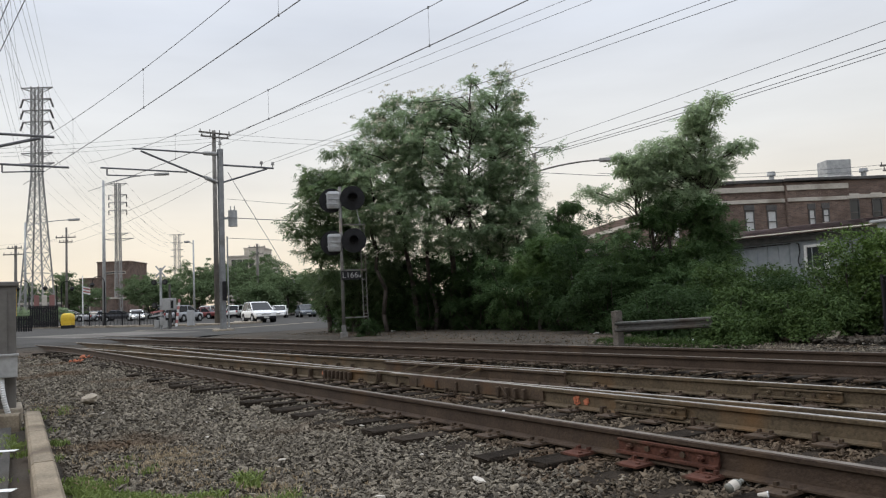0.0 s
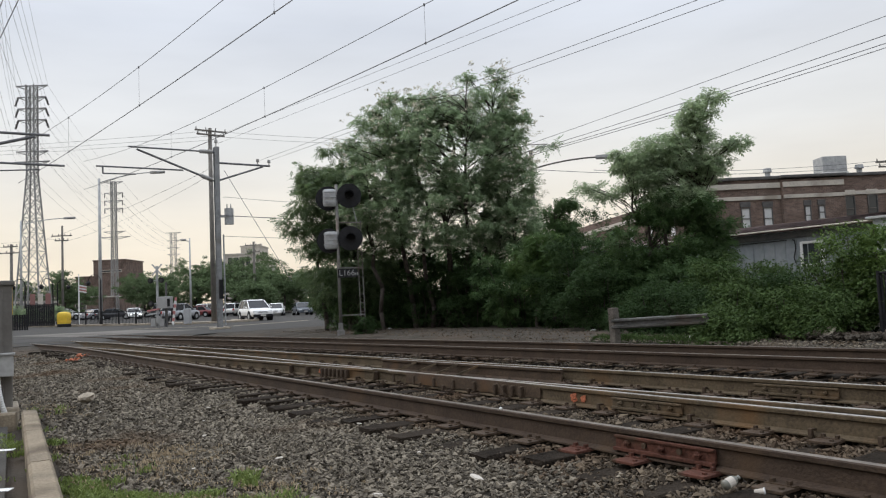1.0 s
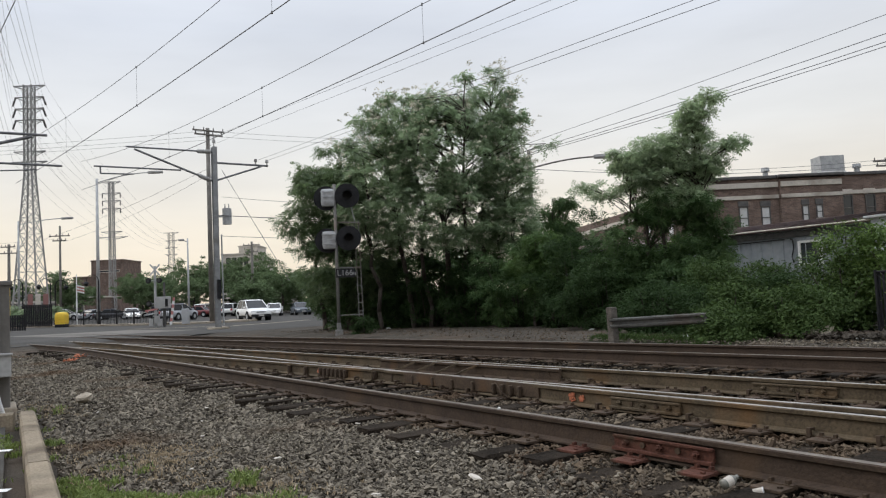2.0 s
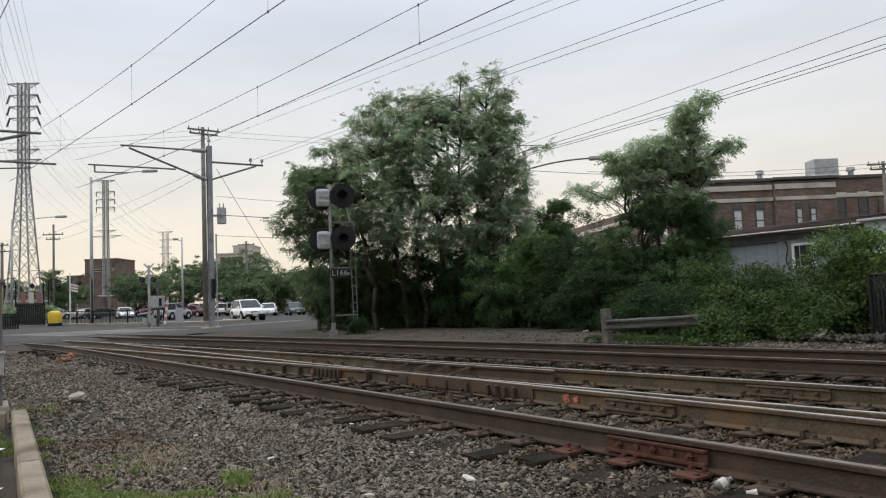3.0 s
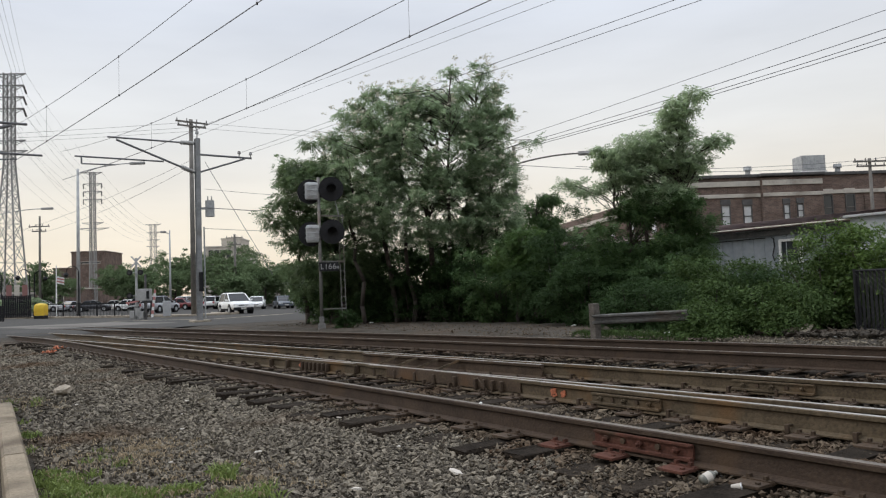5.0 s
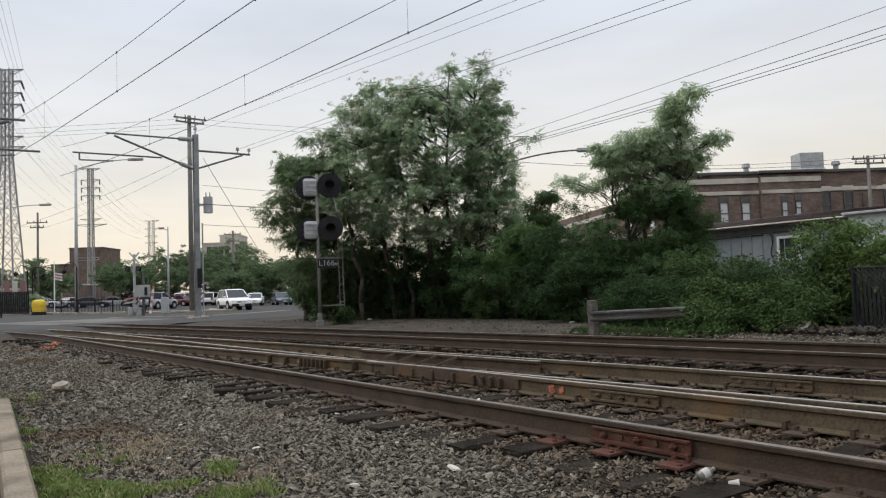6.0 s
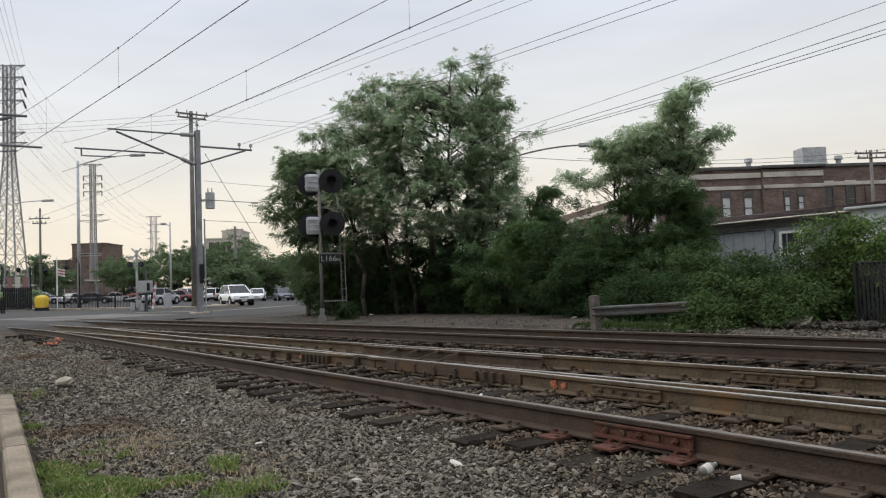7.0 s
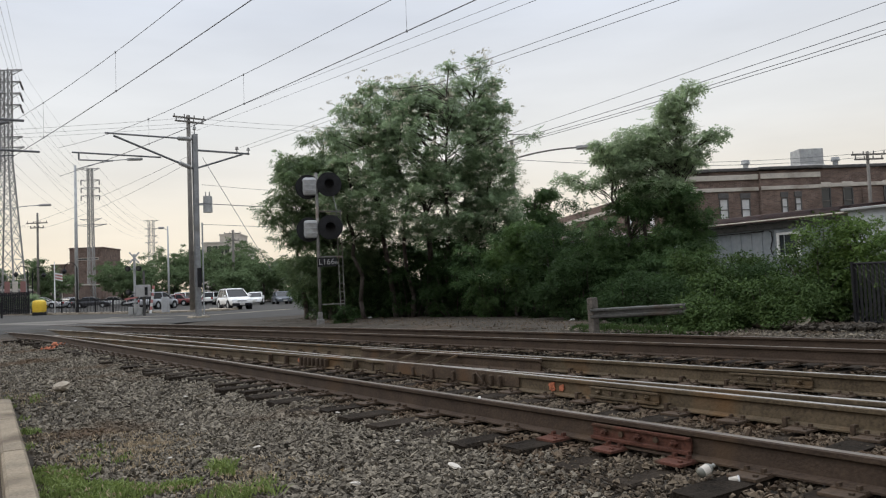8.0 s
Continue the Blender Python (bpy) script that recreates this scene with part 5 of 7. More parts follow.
def signal():
    b = thing("railway_signal", "railway signal mast with two pairs of round black targets", "railway signal", pose(-3.42, 25.8, 0.12, 0, 0, 8))
    bm = bmesh.new()
    tube(bm, (0, 0, 0), (0, 0, 5.15), 0.058, 0.052, 14)
    part("mast", bm, M_OLDGALV, b, smooth=True)
    bm = bmesh.new()
    box(bm, (0, 0, 0.10), (0.26, 0.26, 0.28), bevel=0.02), box(bm, (0, 0, 0.34), (0.16, 0.16, 0.26), bevel=0.02)
    part("base", bm, M_OLDGALV, b)
    for z in (4.74, 3.30):
        bm = bmesh.new()
        disc(bm, (0.42, -0.12, z), 0.415, 0.03)
        d = part("target", bm, M_BLACK, b, "round black target with hooded lens")
        bm = bmesh.new()
        disc(bm, (0.42, -0.16, z), 0.085, 0.06)
        part("lens", bm, M_BLACK, d)
        bm = bmesh.new()
        for i in range(9):
            a0, a1 = math.pi * i / 9, math.pi * (i + 1) / 9
            for q0, q1 in ((a0, a1),):
                p0, p1 = Vector((0.42 + 0.16 * math.cos(q0), 0, z + 0.16 * math.sin(q0))), Vector((0.42 + 0.16 * math.cos(q1), 0, z + 0.16 * math.sin(q1)))
                f = [bm.verts.new((p.x, y, p.z - 0.02 * (y < -0.3))) for p, y in ((p0, -0.14), (p1, -0.14), (p1, -0.5), (p0, -0.5))]
                bm.faces.new(f)
        bmesh.ops.solidify(bm, geom=bm.faces[:], thickness=0.01)
        part("hood", bm, M_BLACK, d)
        bm = bmesh.new()
        disc(bm, (-0.29, 0.10, z - 0.05), 0.415, 0.03)
        d = part("target", bm, M_BLACK, b, "round target seen from behind")
        bm = bmesh.new()
        box(bm, (-0.23, -0.02, z - 0.05), (0.44, 0.22, 0.60), bevel=0.09)
        c = part("lamp_case", bm, M_LAMPCASE, d, "pale grey lamp case")
        for dz in (-0.16, 0.0, 0.17):
            bm = bmesh.new()
            box(bm, (-0.24, -0.18, z - 0.03 + dz), (0.47, 0.03, 0.03), bevel=0.006)
            part("rib", bm, M_GALV, c)
        bm = bmesh.new()
        box(bm, (0, -0.02, z), (0.9, 0.08, 0.09), bevel=0.01)
        part("bracket", bm, M_DARKSTEEL, b)
        bm = bmesh.new()
        box(bm, (0.42, 0.05, z), (0.34, 0.26, 0.42), bevel=0.04)
        part("lamp_case", bm, M_BLACK, b)
    plate = bmesh.new()
    box(plate, (0.28, -0.11, 2.13), (0.64, 0.02, 0.30), bevel=0.004)
    sign = part("number_plate", plate, M_BLACK, b, "black plate lettered L166 in grey")
    cu = bpy.data.curves.new("lettering", "FONT")
    cu.body, cu.size, cu.extrude, cu.align_x, cu.align_y = "L166", 0.27, 0.004, "CENTER", "CENTER"
    tx = new("lettering_source", cu)
    me = bpy.data.meshes.new_from_object(tx)
    bpy.data.objects.remove(tx)
    me.materials.append(M_LETTER)
    tob = new("lettering", me)
    tob.parent = sign
    tob.matrix_basis = pose(0.26, -0.127, 2.13, 90, 0, 0)
    for i in range(3):
        bm = bmesh.new()
        box(bm, (0.50 + 0.05 * i, -0.125, 2.10), (0.03, 0.008, 0.09 - 0.02 * (i % 2)))
        part("small_mark", bm, M_LETTER, sign)
    # ladder and platform bars
    for x in (0.64, 0.78):
        bm = bmesh.new()
        tube(bm, (x + 0.06, 0.25, 0.0), (x, 0.25, 3.95), 0.014, seg=8)
        part("ladder_rail", bm, M_OLDGALV, b)
    for i in range(13):
        bm = bmesh.new()
        z = 0.25 + i * 0.29
        tube(bm, (0.70 - 0.005 * i, 0.25, z), (0.84 - 0.005 * i, 0.25, z), 0.010, seg=6)
        part("rung", bm, M_OLDGALV, b)
    for z in (0.72, 2.32, 3.86):
        bm = bmesh.new()
        beam(bm, (0.0, 0.05, z), (0.82, 0.25, z), 0.05, 0.04)
        part("ladder_stay", bm, M_OLDGALV, b)
    bm = bmesh.new()
    tube(bm, (0.66, 0.25, 3.9), (0.55, 0.25, 4.4), 0.018), tube(bm, (0.55, 0.25, 4.4), (0.5, 0.2, 4.7), 0.018)
    part("handrail", bm, M_GALV, b)


M_LAMPCASE = material("silver_grey_paint", (0.30, 0.31, 0.32), (0.42, 0.43, 0.44), 0.5, 3.0, metal=0.2, bump=0.1, dirt=(0.2, 0.19, 0.18), dirt_amount=0.25)
M_LETTER = material("faded_letter_paint", (0.17, 0.17, 0.17), (0.28, 0.28, 0.275), 0.7, 20.0, bump=0)
signal()
shrub("low dark bush at the foot of the signal", 70, [(-2.7, 25.75, 0.4, 0.35, 0.3, 0.35)], 14, 70, M_LEAF_D, PINNATE_S * 0.6)


def guardrail():
    b = thing("guardrail", "rusty grey steel guardrail beam on a timber post", "guardrail")
    p, q = at(11.12, 11.97), at(9.22, 12.56)
    bm = bmesh.new()
    box(bm, (0, 0, 0.40), (0.16, 0.16, 0.94), pose(p.x - 0.04, p.y, 0.02, 0, -2, 30), bevel=0.015)
    part("post", bm, M_GREYWOOD, b, "weathered square timber post")
    prof = ((0.0, 0.155), (0.05, 0.12), (0.05, 0.07), (0.0, 0.03), (0.0, -0.03), (0.05, -0.07), (0.05, -0.12), (0.0, -0.155))
    bm = bmesh.new()
    rows = []
    for i in range(8):
        t = i / 7
        c = p.lerp(q, t) - N * 0.12
        rows.append([bm.verts.new(c - N * a + Vector((0, 0, 0.56 + 0.07 * t + 0.68 * z))) for a, z in prof])
    for r0, r1 in zip(rows, rows[1:]):
        for j in range(7):
            bm.faces.new((r0[j], r1[j], r1[j + 1], r0[j + 1]))
    bmesh.ops.solidify(bm, geom=bm.faces[:], thickness=0.008)
    part("beam", bm, M_OLDGALV, b, "corrugated galvanised beam streaked with rust")


guardrail()


def slat_fence():
    b = thing("chain_link_fence", "black chain-link fence with privacy slats behind the rubble", "fence")
    o = 15.0
    for i in range(5):
        s = 7.3 - i * 1.6
        bm = bmesh.new()
        p = at(s, o)
        tube(bm, (p.x, p.y, 0.0), (p.x, p.y, 1.40), 0.030, seg=10)
        part("post", bm, M_BLACK, b)
    for z in (0.25, 1.36):
        bm = bmesh.new()
        tube(bm, at(7.3, o, z), at(0.9, o, z), 0.02, seg=8)
        part("fence_rail", bm, M_BLACK, b)
    bm = bmesh.new()
    box(bm, (0, 0, 0), (0.052, 0.008, 1.10))
    me = bpy.data.meshes.new("slat")
    bm.to_mesh(me)
    bm.free()
    me.materials.append(M_BLACK)
    for i in range(80):
        piece("slat", me, b, across(7.25 - i * 0.078, o + 0.02, 0.79, 90 + 8 * math.sin(i * 2.3)))
    me = bpy.data.meshes.new("wire")
    bm = bmesh.new()
    tube(bm, (0, -0.56, -0.55), (0, 0.56, 0.55), 0.0035, seg=4), tube(bm, (0, 0.56, -0.55), (0, -0.56, 0.55), 0.0035, seg=4)
    bm.to_mesh(me)
    bm.free()
    me.materials.append(M_DARKSTEEL)
    for i in range(60):
        piece("wire", me, b, across(6.75 - i * 0.1, o - 0.02, 0.80))


slat_fence()
# rubble heap with a broken board
stones("rubble", 31, (5.8, 8.6), (12.9, 14.2), 1500, (0.02, 0.07), M_DIRT, "brown earth and rubble heap beside the fence", lambda s, o: (s - 7.1) ** 2 / 2.2 + (o - 13.7) ** 2 / 0.5 < 1, zbase=0.24)
for i_, (s_, o_, rz_) in enumerate(((7.75, 13.55, 20), (7.55, 13.6, 48))):
    bm = bmesh.new()
    box(bm, (0, 0, 0), (0.42, 0.16, 0.05), bevel=0.012)
    ob_ = finish("broken_board", bm, M_CONCRETE)
    ob_.matrix_basis = Matrix.Translation(at(s_, o_, 0.33)) @ pose(0, 0, 0, 12, -18, rz_)
    tagged(ob_, "broken pale board lying on the rubble", "board", group="broken boards")
sh = np.random.default_rng(77)
low = []
for _ in range(260):
    p_ = at(sh.uniform(9.0, 12.2), 12.6 + sh.normal(0, 0.22))
    low.append((p_.x, p_.y, 0.15))
blades("grass", 8, low, 16, 0.16, M_LEAF_B, "low green weeds below the guardrail")

# ---- street side: vehicles ----


def loft(bm, stations):
    """A closed skin through cross-sections, each a list of points of equal count."""
    rings = [[bm.verts.new(p) for p in st] for st in stations]
    k = len(rings[0])
    for a, b in zip(rings, rings[1:]):
        for j in range(k):
            bm.faces.new((a[j], a[(j + 1) % k], b[(j + 1) % k], b[j]))
    bm.faces.new(rings[0][::-1]), bm.faces.new(rings[-1])
    bmesh.ops.recalc_face_normals(bm, faces=bm.faces[:])


def ring(x, w, z0, z1, shoulder):
    """Half-rounded body section across the car at x."""
    h = z1 - z0
    pts = [(-w * 0.88, z0), (-w, z0 + 0.18 * h), (-w, z0 + shoulder * h), (-w * 0.90, z1 - 0.03 * h), (-w * 0.55, z1), (w * 0.55, z1), (w * 0.90, z1 - 0.03 * h), (w, z0 + shoulder * h), (w, z0 + 0.18 * h), (w * 0.88, z0)]
    return [(x, y, z) for y, z in pts]


def car(label, m, paint, L=4.3, W=1.78, H=1.6, suv=True, lamps_on=False, group="parked cars"):
    """A car facing local +x: body, greenhouse, roof, four wheels, lamps, bumpers and plates."""
    b = thing("car", label, "car", m, group=group)
    hw, hl = W / 2, L / 2
    belt = H * (0.60 if suv else 0.62)
    bm = bmesh.new()
    bonnet = belt * (0.97 if suv else 0.9)
    loft(bm, [ring(-hl, hw * 0.86, 0.42, belt * 0.86, 0.7), ring(-hl + 0.12, hw * 0.96, 0.35, belt * 0.98, 0.75), ring(-hl + 0.6, hw, 0.33, belt, 0.8), ring(0.2, hw, 0.33, belt, 0.8),
              ring(hl * 0.42, hw, 0.33, belt * 0.99, 0.8), ring(hl * 0.72, hw * 0.98, 0.33, bonnet, 0.75), ring(hl - 0.14, hw * 0.92, 0.35, bonnet * 0.86, 0.7), ring(hl, hw * 0.80, 0.42, bonnet * 0.70, 0.7)])
    body = part("body", bm, paint, b, smooth=True)
    for sy in (-1, 1):
        for x in (-hl * 0.60, hl * 0.62):
            bm = bmesh.new()
            tube(bm, (x, sy * (hw - 0.3), 0.37), (x, sy * (hw + 0.004), 0.37), 0.43 if suv else 0.37, seg=20)
            part("wheel_arch", bm, M_BLACK, body, "black wheel arch lining")
        bm = bmesh.new()
        box(bm, (0, sy * (hw - 0.03), 0.36), (L * 0.36, 0.09, 0.16), bevel=0.03)
        part("sill", bm, M_BLACK if suv else paint, body)
        if suv:
            bm = bmesh.new()
            tube(bm, (-hl * 0.62, sy * hw * 0.66, H + 0.03), (hl * 0.02, sy * hw * 0.66, H + 0.03), 0.022, seg=6)
            part("roof_rail", bm, M_BLACK, body)
    bm = bmesh.new()
    r0, r1 = (-hl + 0.18, -hl + 0.55) if suv else (-hl + 0.75, -hl + 1.35)
    f0, f1 = hl * 0.54, hl * 0.06
    rw = hw * 0.74
    loft(bm, [[(r0, -hw * 0.9, belt - 0.02), (r0, hw * 0.9, belt - 0.02), (r1, rw, H - 0.07), (r1, -rw, H - 0.07)], [(f0, -hw * 0.9, belt - 0.02), (f0, hw * 0.9, belt - 0.02), (f1, rw, H - 0.07), (f1, -rw, H - 0.07)]])
    part("glazing", bm, M_CARGLASS, b, "dark tinted glazing")
    bm = bmesh.new()
    loft(bm, [[(r1 - 0.06, -rw, H - 0.075), (r1 - 0.06, rw, H - 0.075), (r1 + 0.1, rw * 0.86, H - 0.01), (r1 + 0.1, -rw * 0.86, H - 0.01)], [(f1 + 0.05, -rw, H - 0.075), (f1 + 0.05, rw, H - 0.075), (f1 - 0.12, rw * 0.86, H), (f1 - 0.12, -rw * 0.86, H)]])
    part("roof", bm, paint, b)
    mid = (r0 + f0) / 2
    for sy in (-1, 1):
        for (xa, xb) in ((r0, r1), (mid - 0.05, mid - 0.02), (f0, f1)):
            bm = bmesh.new()
            beam(bm, (xa, sy * hw * 0.905, belt - 0.03), (xb, sy * rw * 1.01, H - 0.06), 0.07, 0.05)
            part("pillar", bm, paint, b)
        bm = bmesh.new()
        box(bm, (f0 - 0.28, sy * (hw + 0.08), belt + 0.07), (0.16, 0.18, 0.13), bevel=0.03)
        part("mirror", bm, paint, b)
        for x in (-hl * 0.60, hl * 0.62):
            wr = 0.35 if suv else 0.32
            bm = bmesh.new()
            tube(bm, (x, sy * (hw - 0.2), wr), (x, sy * (hw + 0.01), wr), wr, seg=20)
            wh = part("wheel", bm, M_BLACK, b, "black tyre")
            bm = bmesh.new()
            tube(bm, (x, sy * (hw + 0.0), wr), (x, sy * (hw + 0.02), wr), wr * 0.62, wr * 0.55, 16)
            part("rim", bm, M_GALV, wh)
        bm = bmesh.new()
        box(bm, (hl - 0.13, sy * hw * 0.64, bonnet * 0.70), (0.22, 0.36, 0.16), bevel=0.04)
        part("headlight", bm, M_HEADLAMP if lamps_on else M_LENS, b)
        bm = bmesh.new()
        box(bm, (-hl + 0.06, sy * hw * 0.74, belt * 0.84), (0.14, 0.24, 0.26), bevel=0.03)
        part("taillight", bm, M_TAIL, b, "red tail lamp")
    bm = bmesh.new()
    box(bm, (hl - 0.06, 0, 0.40), (0.2, W * 0.84, 0.22), bevel=0.05)
    part("bumper", bm, M_BLACK if suv else paint, b)
    bm = bmesh.new()
    box(bm, (hl - 0.05, 0, bonnet * 0.66), (0.1, W * 0.42, 0.14), bevel=0.02)
    part("grille", bm, M_BLACK, b)
    bm = bmesh.new()
    box(bm, (hl + 0.05, 0, 0.42), (0.02, 0.42, 0.13))
    part("number_plate", bm, M_WHITE, b)
    bm = bmesh.new()
    box(bm, (-hl + 0.02, 0, 0.38), (0.2, W * 0.84, 0.2), bevel=0.05)
    part("bumper", bm, M_BLACK if suv else paint, b)
    bm = bmesh.new()
    box(bm, (-hl - 0.015, 0, belt * 0.72), (0.02, 0.42, 0.14))
    part("number_plate", bm, M_WHITE, b)
    return b


def paint(name, c, rough=0.3):
    return material(name, tuple(0.9 * v for v in c), tuple(1.08 * v for v in c), rough, 1.0, bump=0.02)


M_CARGLASS = glass_material("car_glass", (0.010, 0.012, 0.014), 0.12)
M_CARGLASS.node_tree.nodes["Principled BSDF"].inputs["Specular IOR Level"].default_value = 0.2
M_HEADLAMP = lamp_material("lit_headlamp", (1.0, 0.97, 0.9), 4.0)
M_LENS = glass_material("clear_lamp_lens", (0.5, 0.5, 0.5), 0.15)
M_TAIL = paint("red_lens", (0.28, 0.02, 0.02))
P_WHITE, P_SILVER, P_GREY = paint("white_car_paint", (0.72, 0.72, 0.71)), paint("silver_car_paint", (0.32, 0.33, 0.35)), paint("grey_car_paint", (0.10, 0.105, 0.115))
P_DARK, P_RED, P_BLUE = paint("dark_car_paint", (0.025, 0.025, 0.03)), paint("red_car_paint", (0.16, 0.03, 0.03)), paint("blue_grey_car_paint", (0.065, 0.078, 0.095))


def on_ground(x, y, heading, dz=0.015):
    return pose(x, y, ground_z(x, y) + dz, 0, 0, heading)


car("white compact SUV waiting on the street before the crossing", on_ground(-15.3, 63.0, -60), P_WHITE, 4.25, 1.86, 1.70, True, False, "cars on the street")
car("silver SUV with red tail lights driving away", on_ground(-26.5, 78.0, 74), P_SILVER, 4.5, 1.82, 1.68, True, False, "cars on the street")
car("white SUV seen from behind in the far lane", on_ground(-30.5, 100, 84), P_WHITE, 4.5, 1.82, 1.68)
car("white SUV standing behind the first in the street", on_ground(-26.8, 100, 80), P_WHITE, 4.5, 1.82, 1.66)
car("white sedan parked below the far trees", on_ground(-19.0, 88, -82), P_WHITE, 4.4, 1.8, 1.45, False)
car("blue-grey sedan parked below the trees", on_ground(-16.0, 88, -70), P_BLUE, 4.5, 1.8, 1.45, False)
for x_, y_, h_, p_, l_, suv_ in ((-50.5, 112, 5, P_SILVER, "silver sedan parked in the far lot", False), (-48.6, 108, 70, P_SILVER, "silver hatchback parked in the far lot", False), (-44.8, 106, 8, P_GREY, "grey hatchback parked in the far lot", False),
                             (-43.0, 101, 20, P_DARK, "black sedan parked in the far lot", False), (-34.0, 96, 10, P_DARK, "dark SUV parked in the far lot", True), (-53.5, 110, 8, P_WHITE, "white van-like SUV parked in the far lot", True),
                             (-57, 112, 4, P_BLUE, "blue-grey sedan parked in the far lot", False), (-31.0, 98, 170, P_RED, "dark red sedan parked in the far lot", False), (-46.5, 118, 6, P_WHITE, "white hatchback parked in the far lot", False), (-37.5, 112, 0, P_SILVER, "silver sedan parked in the far lot", False)):
    car(l_, on_ground(x_, y_, h_), p_, 4.5, 1.8, 1.65 if suv_ else 1.45, suv_)
moving_car = car("white sedan with lit headlights crossing the far lot", on_ground(-38.3, 98, -60), P_WHITE, 4.5, 1.8, 1.45, False, True, "cars on the street")

# ---- poles, lamps, towers ----


def utility_pole(x, y, top, r=0.15, arms=((0.4, 2.4),), label="weathered wooden utility pole with crossarm", yaw=0):
    g = ground_z(x, y)
    b = thing("utility_pole", label, "utility pole", pose(x, y, g, 0, 0, yaw), group="utility poles")
    bm = bmesh.new()
    tube(bm, (0, 0, -0.1), (0, 0, top - g), r, r * 0.72, 12)
    part("pole", bm, M_WOODPOLE, b, smooth=True)
    for dz, w in arms:
        bm = bmesh.new()
        box(bm, (0, -r, top - g - dz), (w, 0.1, 0.12), bevel=0.01)
        part("crossarm", bm, M_WOODPOLE, b)
        for i in range(4):
            bm = bmesh.new()
            xx = (i - 1.5) * w / 3.3
            tube(bm, (xx, -r, top - g - dz + 0.05), (xx, -r, top - g - dz + 0.26), 0.05, 0.03, 8)
            part("insulator", bm, M_DARKSTEEL, b)
    return b


def street_lamp(x, y, top, reach, yaw, label="grey steel street lamp with a long curved arm", r=0.1, mat_=None, rise=0.4, head=0.75, drop=0.4):
    g = ground_z(x, y)
    mat_ = mat_ or M_GALV
    b = thing("street_lamp", label, "street lamp", pose(x, y, g, 0, 0, yaw), group="street lamps")
    bm = bmesh.new()
    tube(bm, (0, 0, 0), (0, 0, top - g), r, r * 0.6, 12)
    part("pole", bm, mat_, b, smooth=True)
    bm = bmesh.new()
    last = Vector((0, 0, top - g - drop))
    for i in range(1, 9):
        t = i / 8
        p = Vector((reach * t, 0, top - g - drop + rise * (1 - (1 - t) ** 2)))
        tube(bm, last, p, 0.045, seg=8)
        last = p
    part("arm", bm, mat_, b, smooth=True)
    bm = bmesh.new()
    loft(bm, [[(last.x - 0.1 + head * a, s * wd, last.z + z) for s, z in ((-1, -0.03), (-0.8, 0.10), (0.8, 0.10), (1, -0.03), (0.6, -0.12), (-0.6, -0.12))] for a, wd in ((0, 0.06), (0.3, 0.15), (0.75, 0.18), (1.0, 0.10))])
    part("head", bm, M_CABINET, b)
    return b


wood = utility_pole(-17.2, 58.0, 15.1, 0.2, ((0.25, 2.5), (0.55, 2.2)), "tall wooden utility pole with crossarms and insulators", 38)
bm = bmesh.new()
tube(bm, (0.28, -0.2, 11.0), (0.28, -0.2, 11.35), 0.16, seg=12)
part("lamp", bm, M_CABINET, wood)
street_lamp(-29.7, 67.0, 13.2, 4.6, 0, "tall grey steel street lamp with a long double arm", 0.17, None, 0.75, 1.3)
street_lamp(-43.7, 80.0, 11.4, 4.6, 0, "grey steel street lamp with a long curved arm", 0.14, None, 0.5, 1.2)
street_lamp(-27.4, 84.0, 9.2, -0.9, 0, "slim pale steel street lamp", 0.13, None, 0.25, 0.6)
utility_pole(-44.3, 90, 11.9, 0.15, ((1.2, 2.4), (1.75, 1.6)))
utility_pole(-47.5, 85, 9.5, 0.19, ((0.3, 1.6), (1.0, 2.6)))
utility_pole(-26.7, 110, 10.8, 0.22, ((0.5, 2.4), (1.5, 1.8)))
pole_r = street_lamp(5.25, 42.0, 9.2, 3.65, -3, "wooden pole carrying a long street lamp arm", 0.17, M_WOODPOLE, 0.5, 0.95, 1.0)
utility_pole(33.6, 56.0, 10.2, 0.15, ((0.25, 2.6), (0.6, 2.2)), "wooden utility pole crowded with insulators")

# transformer on the mast side
def transformer(x, y, z):
    b = thing("pole_transformer", "grey cylindrical transformer hung on the mast", "transformer", pose(x, y, z))
    bm = bmesh.new()
    tube(bm, (0, 0, 0), (0, 0, 0.85), 0.24, seg=18)
    part("tank", bm, M_GALV, b, smooth=False)
    for dx in (-0.1, 0.1):
        bm = bmesh.new()
        tube(bm, (dx, 0, 0.85), (dx, 0, 1.1), 0.04, 0.025, 8)
        part("bushing", bm, M_CABINET, b)
    bm = bmesh.new()
    box(bm, (-0.34, 0, 0.45), (0.24, 0.06, 0.12))
    part("bracket", bm, M_GALV, b)


transformer(-11.2, 40.9, 5.75)


